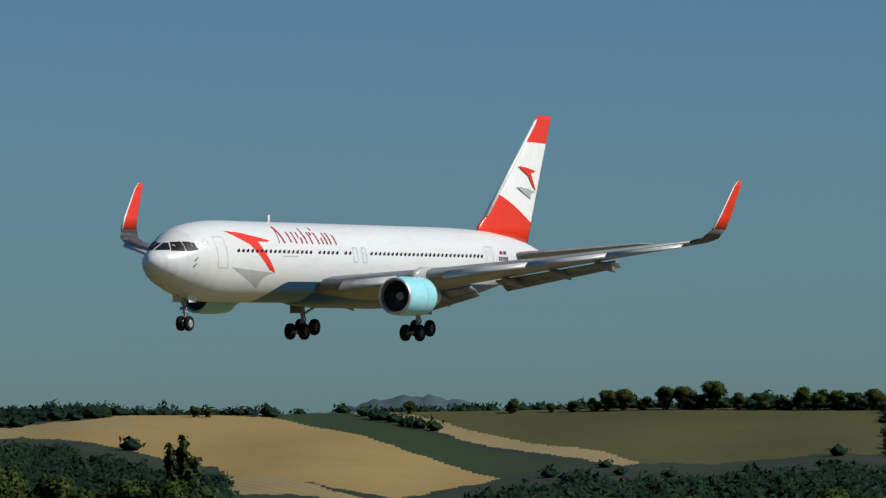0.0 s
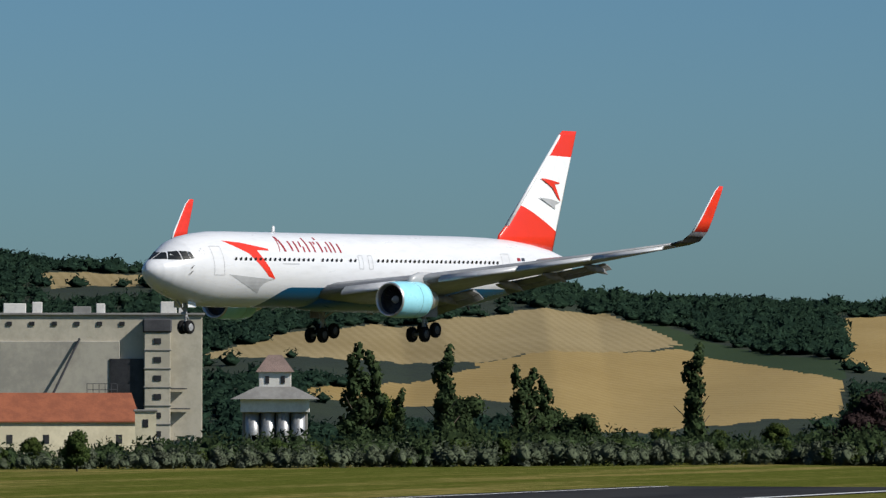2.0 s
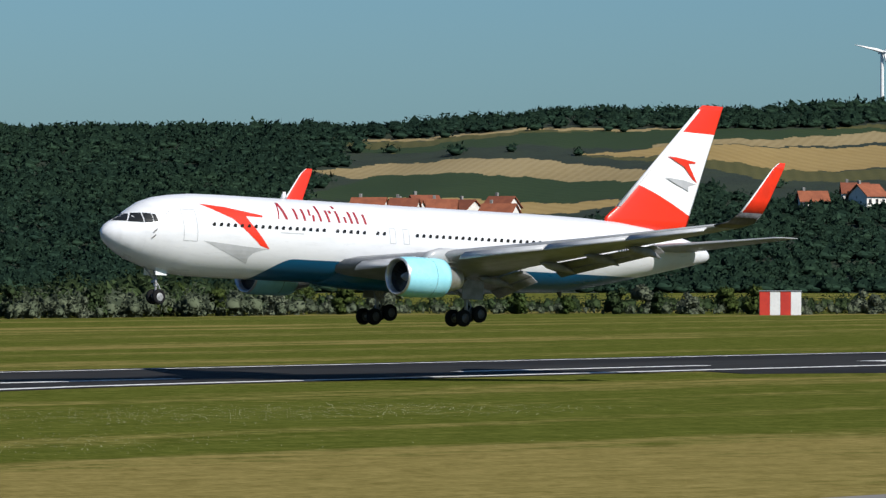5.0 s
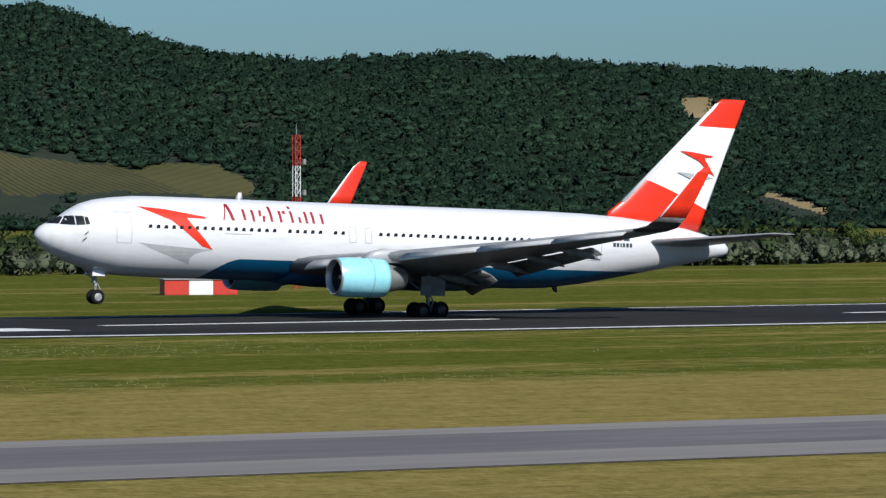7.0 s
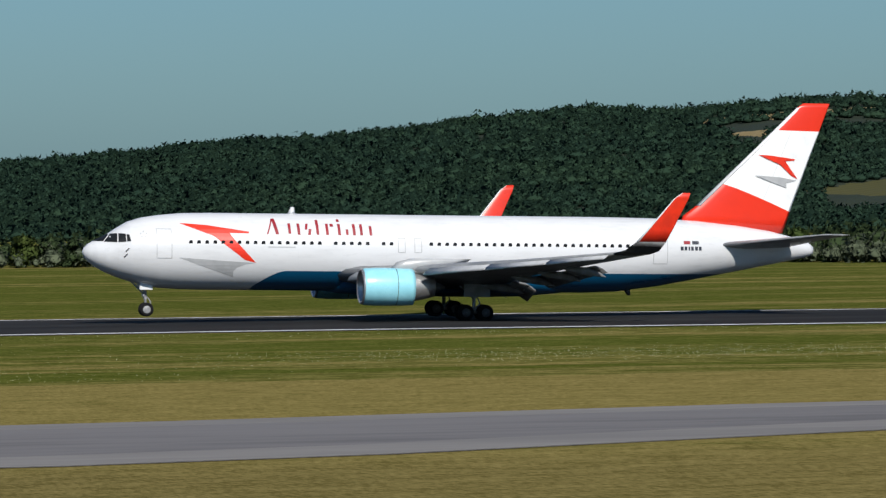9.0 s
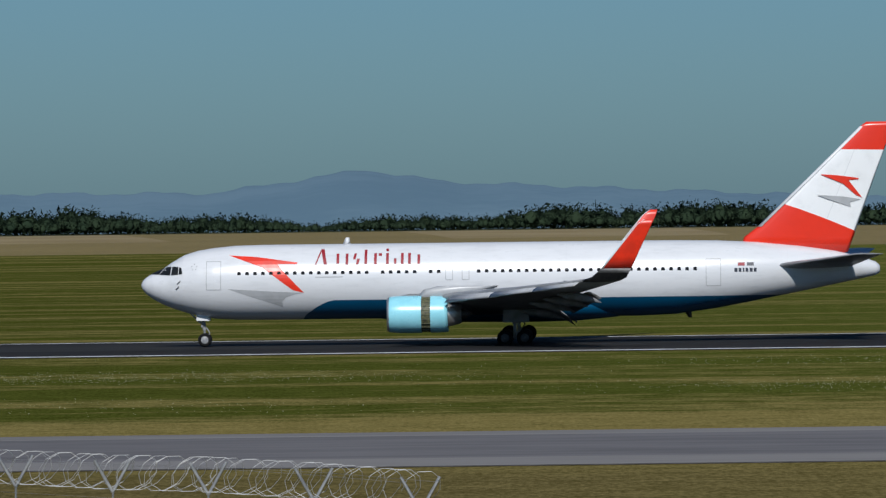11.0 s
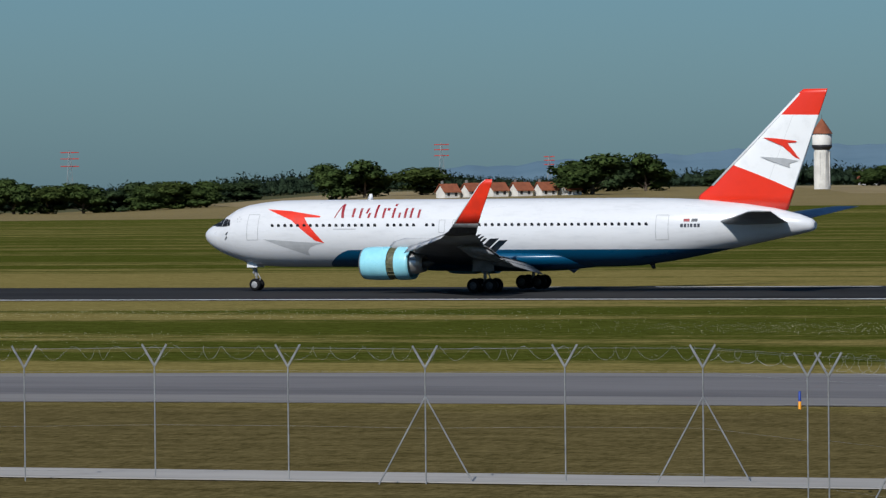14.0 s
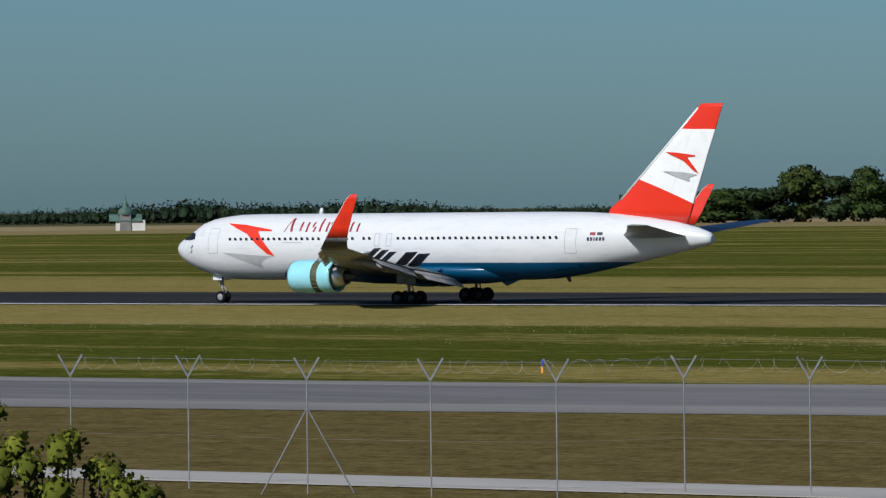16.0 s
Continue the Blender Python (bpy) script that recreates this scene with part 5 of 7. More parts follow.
def build_woods():
    """Far woodland on the hills: many small uneven crowns in one sheet of stuff."""
    iv = np.array([(1, 0, 0), (0, 1, 0), (-1, 0, 0), (0, -1, 0), (0, 0, 1), (0, 0, -1)], float)
    itri = np.array([(0, 1, 4), (1, 2, 4), (2, 3, 4), (3, 0, 4), (1, 0, 5), (2, 1, 5), (3, 2, 5), (0, 3, 5)])
    g = np.random.default_rng(11)
    n = 130000
    az = g.uniform(3.2, 84, n)
    d = np.sqrt(g.uniform((RISE - 60) ** 2, (CREST + 25) ** 2, n))
    ok = (kind_at(az, d) == 2) & (ridge(az) > 5)
    ahead = np.zeros(n, bool)                            # keep the lower edge of each field open
    for step in (14, 28, 44, 60):
        ahead |= kind_at(az, d + step) > 2
    ok &= ~(ahead & (d < CREST - 70)) | (g.uniform(0, 1, n) < 0.015)
    az, d = az[ok][:42000], d[ok][:42000]
    m = len(az)
    z = ground_z(az, d)
    r = g.uniform(1.9, 3.1, m) * g.choice([1.0, 1.0, 1.2], m)
    hgt = r * g.uniform(0.5, 0.8, m)
    c = np.stack([HOME[0] + d * np.cos(np.radians(az)), HOME[1] + d * np.sin(np.radians(az)), z + hgt * 0.5], 1)
    jit = g.uniform(0.75, 1.0, (m, len(iv), 1))
    V = c[:, None, :] + iv[None] * jit * np.stack([r, r, hgt], 1)[:, None, :]
    T = (itri[None] + (np.arange(m) * len(iv))[:, None, None]).reshape(-1).astype(np.int32)
    # ragged leaf tufts on every crown
    q = 26
    dirs = g.normal(size=(m, q, 3))
    dirs[..., 2] = np.abs(dirs[..., 2])
    dirs /= np.linalg.norm(dirs, axis=2)[..., None]
    pos = c[:, None, :] + dirs * np.stack([r, r, hgt], 1)[:, None, :] * g.uniform(0.8, 1.06, (m, q, 1))
    tri = pos[:, :, None, :] + g.normal(size=(m, q, 3, 3)) * (r[:, None, None, None] * 0.16)
    soft = np.concatenate([np.tile(iv, (m, 1)), np.repeat((dirs + 0.15 * g.normal(size=dirs.shape)).reshape(-1, 3), 3, axis=0)]) * 0.5 + (0, -0.25, 0.8)
    nv = m * len(iv)
    V = np.concatenate([V.reshape(-1, 3), tri.reshape(-1, 3)])
    T = np.concatenate([T, nv + np.arange(m * q * 3, dtype=np.int32)])
    me = bpy.data.meshes.new("woodland")
    me.vertices.add(len(V))
    me.vertices.foreach_set("co", V.reshape(-1).astype(np.float32))
    me.loops.add(len(T))
    me.loops.foreach_set("vertex_index", T)
    me.polygons.add(len(T) // 3)
    me.polygons.foreach_set("loop_start", np.arange(0, len(T), 3, dtype=np.int32))
    n = Nodes("woodland_crowns", 0.9, 0.0, 0.15)
    p = n.g.outputs["Position"]
    big, fine = n.noise(p, 0.012, 3.0), n.noise(p, 1.2, 4.0, 0.75)
    tone = n.math("ADD", n.math("MULTIPLY", n.g.outputs["Random Per Island"], 0.2), n.math("ADD", n.math("MULTIPLY", big, 0.55), n.math("MULTIPLY", fine, 0.35)))
    me.materials.append(lit_as_mass(n, n.mix(n.step(tone, 0.3, 0.85), (0.0085, 0.0180, 0.0135), (0.0150, 0.0285, 0.0170))))
    me.update(calc_edges=True)
    set_canopy(me, soft)
    tagged(new("woodland", me), "dark green deciduous woodland covering the hillsides", "forest", kind="stuff")


build_woods()

# ---- built things beyond the airfield ----
M["beige"] = two_tone("weathered_concrete", (0.48, 0.44, 0.35), (0.37, 0.34, 0.27), 0.12, 0.9, bump=0.05)
M["grey_wall"] = two_tone("grey_render", (0.24, 0.235, 0.22), (0.17, 0.165, 0.155), 0.15, 0.9, bump=0.05)
M["worn_wall"] = two_tone("worn_render", (0.40, 0.375, 0.31), (0.29, 0.275, 0.235), 0.1, 0.9, bump=0.05)
M["cream"] = two_tone("cream_render", (0.62, 0.56, 0.40), (0.50, 0.45, 0.32), 0.2, 0.9)
M["plaster"] = two_tone("white_plaster", (0.70, 0.68, 0.63), (0.58, 0.56, 0.52), 0.3, 0.9)
M["rooftile"] = two_tone("red_roof_tiles", (0.215, 0.068, 0.034), (0.16, 0.05, 0.027), 0.5, 0.85, bump=0.1)
M["orange_tile"] = two_tone("orange_roof_tiles", (0.27, 0.088, 0.042), (0.20, 0.064, 0.032), 0.5, 0.85, bump=0.1)
M["faded_tile"] = two_tone("faded_roof_tiles", (0.26, 0.185, 0.16), (0.20, 0.145, 0.125), 0.5, 0.9, bump=0.1)
M["slate"] = two_tone("dark_slate", (0.045, 0.045, 0.05), (0.07, 0.07, 0.075), 0.5, 0.7)
M["gap"] = two_tone("dark_opening", (0.02, 0.02, 0.022), (0.035, 0.035, 0.038), 0.5, 0.4)
M["mast_red"] = two_tone("red_mast_paint", (0.55, 0.05, 0.03), (0.45, 0.04, 0.03), 0.5, 0.5)
M["mast_white"] = two_tone("white_mast_paint", (0.78, 0.78, 0.77), (0.68, 0.68, 0.67), 0.5, 0.5)
M["galv"] = two_tone("galvanised_steel", (0.42, 0.42, 0.41), (0.30, 0.30, 0.30), 3.0, 0.45, metal=0.6)
M["wire"] = two_tone("weathered_wire", (0.50, 0.50, 0.48), (0.34, 0.34, 0.33), 6.0, 0.6, metal=0.1)
M["copper_green"] = two_tone("green_copper", (0.09, 0.16, 0.13), (0.06, 0.11, 0.09), 0.4, 0.6)
M["yellow"] = two_tone("yellow_sign_paint", (0.75, 0.42, 0.02), (0.65, 0.36, 0.02), 1.0, 0.5)
M["blue"] = two_tone("blue_marker_paint", (0.02, 0.06, 0.32), (0.02, 0.05, 0.26), 1.0, 0.5)
M["orange"] = two_tone("orange_marker_paint", (0.85, 0.33, 0.02), (0.75, 0.28, 0.02), 1.0, 0.5)
M["petal"] = two_tone("pale_petals", (0.66, 0.64, 0.44), (0.50, 0.50, 0.26), 1.5, 0.9)
M["smoke"] = None
n = Nodes("tyre_smoke", 1.0, 0.0, 0.0)
n.b.inputs["Alpha"].default_value = 0.13
M["smoke"] = n.done((0.55, 0.6, 0.66))


def facing(x, y, eye=(150, 170)):
    """Turn that points a thing's -y side at the airfield."""
    return math.atan2(eye[1] - y, eye[0] - x) + math.pi / 2


def gable_roof(L, W, z0, h, over=0.5, thick=0.25):
    bm = bmesh.new()
    a, b = L / 2 + over, W / 2 + over
    prof = [(-b, z0 - 0.1), (0, z0 + h), (b, z0 - 0.1), (b, z0 - 0.1 - thick), (0, z0 + h - thick), (-b, z0 - 0.1 - thick)]
    rings = [[bm.verts.new((x, y, z)) for y, z in prof] for x in (-a, a)]
    for i in range(6):
        bm.faces.new((rings[0][i], rings[0][(i + 1) % 6], rings[1][(i + 1) % 6], rings[1][i]))
    for r in rings:
        bm.faces.new((r[0], r[1], r[4], r[5]))
        bm.faces.new((r[1], r[2], r[3], r[4]))
    return bm


def house(name, label, category, x, y, L, W, H, roof, wall_m, roof_m, turn=None, cols=4, floors=1, chimney=1, group="", win=(0.9, 1.3)):
    t = facing(x, y) if turn is None else turn
    ob = thing(name, label, category, Matrix.Translation((x, y, ground_at(x, y))) @ Matrix.Rotation(t, 4, "Z"), group)
    bm = bmesh.new()
    box(bm, 0, 0, H / 2 - 0.2, L, W, H + 0.4)
    if roof:
        for sx in (-1, 1):
            vs = [bm.verts.new((sx * L / 2 * 0.999, yy, zz)) for yy, zz in ((-W / 2, H), (W / 2, H), (0, H + roof * W / (W + 1)))]
            bm.faces.new(vs)
    wall = part("wall", bm, wall_m, ob)
    if roof:
        r = part("roof", gable_roof(L, W, H, roof), roof_m, ob, "")
        for i in range(chimney):
            bm = bmesh.new()
            box(bm, -L * 0.3 + i * L * 0.6 / max(1, chimney), W * 0.15, H + roof, 0.7, 0.7, 1.8, 0.05)
            part("chimney", bm, M["grey_wall"], r)
    else:
        bm = bmesh.new()
        box(bm, 0, 0, H + 0.2, L + 0.5, W + 0.5, 0.4, 0.08)
        part("roof", bm, roof_m, ob)
    bm = bmesh.new()
    box(bm, 0, 0, 0, win[0], 0.16, win[1], 0.03)
    me = bpy.data.meshes.new("window")
    bm.to_mesh(me)
    bm.free()
    me.materials.append(M["gap"])
    for f in range(floors):
        for c in range(cols):
            for side in (-1, 1):
                w = new("window", me)
                w.parent = wall
                w.matrix_basis = Matrix.Translation(((c + 0.5) / cols * L - L / 2, side * (W / 2 + 0.02), (f + 0.55) * H / floors))
    return ob


def build_mill():
    """Tall concrete mill with a lift shaft, annexes and roof plant."""
    x, y = 1249.0, 618.0
    ob = thing("grain_mill", "tall weathered beige concrete mill with rooftop plant boxes", "industrial building", Matrix.Translation((x, y, 0)) @ Matrix.Rotation(facing(x, y), 4, "Z"))
    bm = bmesh.new()
    box(bm, 0, 0, 13.8, 41, 16, 28, 0.1)
    body = part("wall", bm, M["beige"], ob)
    bm = bmesh.new()
    box(bm, -8, -8.3, 11.5, 24, 0.9, 22, 0.1)
    part("wall_panel", bm, M["worn_wall"], ob, "grey rendered front bay")
    bm = bmesh.new()
    box(bm, 11.5, -9.2, 12, 5.2, 2.5, 24.5, 0.1)
    shaft = part("lift_shaft", bm, M["beige"], ob, "projecting lift shaft with small windows")
    for k in range(6):
        bm = bmesh.new()
        box(bm, 11.5, -10.5, 4 + k * 3.7, 1.5, 0.25, 1.1, 0.03)
        part("window", bm, M["gap"], shaft)
    bm = bmesh.new()
    box(bm, 11.5, -9.2, 25.6, 5.8, 3.2, 2.8, 0.3)
    part("shaft_head", bm, M["slate"], ob)
    for k in range(6):
        bm = bmesh.new()
        box(bm, 11.5, -9.25, 2.2 + k * 3.7, 5.5, 2.75, 0.22, 0.04)
        part("storey_band", bm, M["grey_wall"], shaft)
    for zc, w in ((13.0, 3.6), (9.0, 5.0)):
        bm = bmesh.new()
        box(bm, 15.6, -9.2, zc, w, 1.6, 0.25, 0.04)
        part("canopy", bm, M["slate"], ob, "dark projecting canopy")
    # Proud dark slab stands in for the shaded gap beside the shaft.
    bm = bmesh.new()
    box(bm, 5.4, -8.6, 9.5, 6.8, 0.8, 19, 0.05)
    part("shade_slab", bm, M["gap"], ob, "dark slab painted for the shaded gap beside the shaft")
    for cx, w, h in ((-17, 4.5, 2.2), (-12.5, 2, 2.5), (-3.5, 3.6, 1.6), (0.2, 1.8, 2.2), (13.8, 3.2, 2.6), (16.5, 1.4, 2.4)):
        bm = bmesh.new()
        box(bm, cx, -3, 27.9 + h / 2, w, 3, h, 0.1)
        part("roof_plant", bm, M["plaster"] if h > 2.1 else M["grey_wall"], ob)
    bm = bmesh.new()
    box(bm, 0, 0, 27.9, 42, 17, 0.5, 0.1)
    part("roof_edge", bm, M["grey_wall"], ob)
    for k in range(9):
        bm = bmesh.new()
        box(bm, -18 + k * 4.5, -8.1, 26, 1.0, 0.3, 0.8, 0.03)
        part("window", bm, M["gap"], body)
    bm = bmesh.new()
    tube(bm, (-14, -12, 2), (-4, -9.2, 23), 0.25, 0.25, 8)
    part("chute", bm, M["slate"], ob, "sloping conveyor chute")
    bm = bmesh.new()
    tube(bm, (-38, -6, 6), (-20.5, -4, 20), 0.4, 0.4, 8)
    part("chute", bm, M["plaster"], ob, "pale sloping conveyor pipe")
    bm = bmesh.new()
    for k in range(6):
        tube(bm, (-2.5 + k * 1.2, -10.5, 8), (-2.5 + k * 1.2, -10.5, 14), 0.08, 0.08, 6)
        tube(bm, (-2.5, -10.5, 8 + k * 1.2), (3.5, -10.5, 8 + k * 1.2), 0.06, 0.06, 6)
    part("steel_frame", bm, M["slate"], ob, "open steel stair frame")
    # The side wing's shade is put into its colour, slate for beige.
    bm = bmesh.new()
    box(bm, -22.5, 1, 13, 4, 14, 26, 0.1)
    part("side_wing", bm, M["slate"], ob, "side wing, its shade painted in as dark slate")


def build_silo_house():
    x, y = 1208.0, 566.0
    ob = thing("silo_house", "small silo house with four round bins and a hipped roof", "silo", Matrix.Translation((x, y, 0)) @ Matrix.Rotation(facing(x, y), 4, "Z"))
    for k in range(4):
        bm = bmesh.new()
        lathe(bm, [(0, 0.02), (0, 1.35), (8.2, 1.35), (8.2, 0.02)], "Z", 20, (-3.5 + k * 2.9, -2.2, 0))
        part("bin", bm, M["galv"], ob, "pale round grain bin")
    bm = bmesh.new()
    box(bm, 0.8, 1, 4.5, 12.5, 4, 9, 0.1)
    part("wall", bm, M["grey_wall"], ob)
    bm = bmesh.new()
    box(bm, 0.8, -0.6, 9.6, 13.2, 7.2, 2.6, 0.1)
    part("gallery", bm, M["plaster"], ob, "pale gallery above the bins")

    def hip(w, d, z0, z1, top):
        b = bmesh.new()
        lo = [b.verts.new((0.8 + sx * w / 2, -0.6 + sy * d / 2, z0)) for sx, sy in ((-1, -1), (1, -1), (1, 1), (-1, 1))]
        hi = [b.verts.new((0.8 + sx * w / 2 * top, -0.6 + sy * d / 2 * top, z1)) for sx, sy in ((-1, -1), (1, -1), (1, 1), (-1, 1))]
        for i in range(4):
            b.faces.new((lo[i], lo[(i + 1) % 4], hi[(i + 1) % 4], hi[i]))
        b.faces.new(lo[::-1])
        b.faces.new(hi)
        return b

    part("roof", hip(17, 10, 10.8, 13.2, 0.42), M["grey_wall"], ob)
    bm = bmesh.new()
    box(bm, 0.8, -0.6, 14.5, 6.2, 4.0, 3.2, 0.1)
    lantern = part("lantern", bm, M["plaster"], ob)
    part("roof", hip(7.4, 5.2, 16.0, 19.3, 0.35), M["faded_tile"], ob, "faded pinkish hipped lantern roof")
    for dx in (-1.5, 1.5):
        bm = bmesh.new()
        box(bm, 0.8 + dx, -2.65, 14.5, 0.8, 0.15, 1.4, 0.02)
        part("window", bm, M["gap"], lantern)


build_mill()
build_silo_house()
house("farm_hall", "long cream farm hall with a red tiled roof", "building", 1059, 565, 56, 13, 7.0, 4.6, M["cream"], M["orange_tile"], facing(1059, 565) + 0.2, 9, 1, 3, win=(1.0, 1.5))
house("farm_hall", "short cream farm hall with a red tiled roof", "building", 1058, 615, 17, 9, 3.8, 3.0, M["cream"], M["rooftile"], facing(1058, 615) + 0.2, 5, 1, 1)
house("gatehouse", "narrow cream gatehouse with flat roof", "building", 1060, 533, 3.5, 5, 8.4, 0, M["cream"], M["grey_wall"], facing(1060, 533), 1, 2, 0)
keep = house("tower_house", "square grey tower house with dark mansard roof", "tower", 1162, 628, 7.2, 7.2, 16, 0, M["grey_wall"], M["slate"], facing(1162, 628), 2, 4, 0)
bm = bmesh.new()
lo = [bm.verts.new((sx * 4.1, sy * 4.1, 16.2)) for sx, sy in ((-1, -1), (1, -1), (1, 1), (-1, 1))]
hi = [bm.verts.new((sx * 3.1, sy * 3.1, 19.7)) for sx, sy in ((-1, -1), (1, -1), (1, 1), (-1, 1))]
for i in range(4):
    bm.faces.new((lo[i], lo[(i + 1) % 4], hi[(i + 1) % 4], hi[i]))
bm.faces.new(hi)
bm.faces.new(lo[::-1])
part("mansard", bm, M["slate"], keep, "dark sloping mansard roof")

village = np.random.default_rng(5)
for cx, cy, count, spread in ((1088, 690, 9, 12), (1269, 959, 4, 9), (1203, 1045, 8, 14), (1333, 978, 6, 12)):
    for k in range(count):
        u = (k / max(1, count - 1) - 0.5) * 2
        bear = math.atan2(cy - 150, cx - 130)
        hx, hy = cx - math.sin(bear) * u * spread * 1.1 + math.cos(bear) * village.uniform(-8, 14), cy + math.cos(bear) * u * spread * 1.1 + math.sin(bear) * village.uniform(-8, 14)
        house("village_house", "small white village house with orange tiled roof" if k % 2 else "small white village house with red tiled roof", "house", hx, hy, village.uniform(6, 9), village.uniform(5, 7), village.uniform(2.6, 4.0), village.uniform(2.2, 3.0),
              M["plaster"], M["orange_tile"] if k % 2 else M["rooftile"], facing(hx, hy) + village.uniform(-0.8, 0.8), 3, 1, 1, "village houses")
for k in range(6):
    x, y = -785 + k * 7.4, 1731 + k * 3.2
    house("terraced_house", "white terraced house with orange tiled roof", "house", x, y, 5.6, 6, 1.8, 2.6, M["plaster"], M["orange_tile"], facing(x, y, (0, 0)) + 0.5, 2, 1, 1, "terraced houses behind the field")
house("office_block", "long pale concrete flat-roofed block with rows of windows", "building", -497, 2246, 33, 10, 7.0, 0, M["beige"], M["grey_wall"], facing(-497, 2246, (0, 0)), 10, 2, 0, win=(1.8, 1.5))
house("office_block", "pale flat-roofed tower block behind the long block", "building", -480, 2262, 10, 10, 10.0, 0, M["grey_wall"], M["grey_wall"], facing(-480, 2262, (0, 0)), 3, 3, 0)
house("farmhouse", "white farmhouse with a low grey gable roof", "house", -588, 2228, 9, 6, 2.4, 2.0, M["plaster"], M["grey_wall"], facing(-588, 2228, (0, 0)), 4, 1, 1)
house("barn", "low orange-roofed barn in the fields", "house", -632, 2190, 22, 7, 1.5, 2.8, M["plaster"], M["orange_tile"], facing(-632, 2190, (0, 0)), 4, 1, 1)
for x, y in ((-690, 2180), (-730, 2150), (-780, 2120), (-660, 2230)):
    house("farmhouse", "small white farmhouse with a red tiled roof", "house", x, y, 8, 6, 2.6, 2.4, M["plaster"], M["rooftile"], facing(x, y, (0, 0)), 3, 1, 1)


for x, y in ((904, 1139), (909, 1134), (913, 1129)):
    house("hillside_house", "small white house on the wooded hillside", "house", x, y, 4.0, 4, 1.8, 1.4, M["plaster"], M["slate"], facing(x, y), 2, 1, 1, "hillside houses", (0.6, 0.8))


def build_water_tower():
    x, y = -705.6, 1871.3
    ob = thing("water_tower", "white round water tower with an orange conical roof", "tower", Matrix.Translation((x, y, ground_at(x, y))))
    for name, prof, m, label in (("shaft", [(0, 2.9), (15.0, 2.6)], M["plaster"], ""), ("collar", [(13.6, 2.6), (14.6, 3.5), (15.4, 3.5), (15.4, 2.5)], M["gap"], "dark corbelled collar"),
                                 ("tank", [(15.4, 3.4), (19.4, 3.4), (19.4, 0.1)], M["plaster"], ""), ("roof", [(19.3, 3.8), (23.6, 0.9), (24.6, 0.1)], M["orange_tile"], "orange conical roof")):
        bm = bmesh.new()
        lathe(bm, prof, "Z", 20)
        part(name, bm, m, ob, label)
    for k in range(8):
        a = k * math.pi / 4
        bm = bmesh.new()
        box(bm, 0, 0, 0, 0.3, 0.7, 12, 0.05, Matrix.Rotation(a, 4, "Z") @ Matrix.Translation((2.8, 0, 7)))
        part("rib", bm, M["plaster"], ob)
    bm = bmesh.new()
    tube(bm, (0, 0, 24.4), (0, 0, 26), 0.08, 0.04, 6)
    part("finial", bm, M["slate"], ob)


def build_church():
    x, y = -1115.0, 1368.0
    ob = thing("church", "small white church with a green domed spire", "church", Matrix.Translation((x, y, ground_at(x, y))) @ Matrix.Rotation(facing(x, y, (0, 0)), 4, "Z"))
    bm = bmesh.new()
    box(bm, 1.5, 0, 1.5, 9, 5, 3.4, 0.05)
    part("nave", bm, M["plaster"], ob)
    part("roof", gable_roof(9, 5, 3.2, 1.8), M["copper_green"], ob)
    bm = bmesh.new()
    box(bm, 0, -1.2, 2.4, 3.4, 3.4, 5.2, 0.05)
    part("tower", bm, M["grey_wall"], ob)
    bm = bmesh.new()
    lathe(bm, [(4.9, 2.3), (5.6, 2.4), (6.6, 1.9), (7.2, 0.9), (7.7, 0.8), (8.6, 0.6), (9.0, 0.3), (11.2, 0.05)], "Z", 16, (0, -1.2, 0))
    part("dome", bm, M["copper_green"], ob, "green copper onion dome and spire")


build_water_tower()
build_church()


def lattice(bm, h, w0, w1, bays, r):
    """Four-legged lattice with cross bracing."""
    for k in range(bays):
        u, v = k / bays, (k + 1) / bays
        a, b = w0 + (w1 - w0) * u, w0 + (w1 - w0) * v
        lo = [(sx * a / 2, sy * a / 2, h * u) for sx, sy in ((-1, -1), (1, -1), (1, 1), (-1, 1))]
        hi = [(sx * b / 2, sy * b / 2, h * v) for sx, sy in ((-1, -1), (1, -1), (1, 1), (-1, 1))]
        for i in range(4):
            tube(bm, lo[i], hi[i], r, r, 5, False)
            tube(bm, lo[i], hi[(i + 1) % 4], r * 0.6, r * 0.6, 4, False)
            tube(bm, hi[i], hi[(i + 1) % 4], r * 0.6, r * 0.6, 4, False)


def build_mast(x, y, h, w, bands, r=0.05, label="slender red and white lattice mast by the runway"):
    ob = thing("lattice_mast", label, "mast", Matrix.Translation((x, y, ground_at(x, y))))
    for k in range(bands):
        bm = bmesh.new()
        lattice(bm, h / bands, w, w, max(2, int(h / bands / w / 1.2)), r)
        s = part("section", bm, M["mast_red"] if (bands - k) % 2 else M["mast_white"], ob)
        s.matrix_basis = Matrix.Translation((0, 0, h * k / bands))
    bm = bmesh.new()
    tube(bm, (0, 0, h), (0, 0, h * 1.08), r, r * 0.5, 6)
    part("lightning_rod", bm, M["galv"], ob)
    for z in (h * 0.62, h * 0.82):
        bm = bmesh.new()
        tube(bm, (0, 0, z), (w * 1.6, 0, z), r * 0.8, r * 0.8, 6)
        box(bm, w * 1.6, 0, z + 0.1, 0.3, 0.3, 0.5, 0.03)
        part("aerial_arm", bm, M["galv"], ob)
    return ob


build_mast(308, 502, 13.6, 0.5, 5, 0.036)


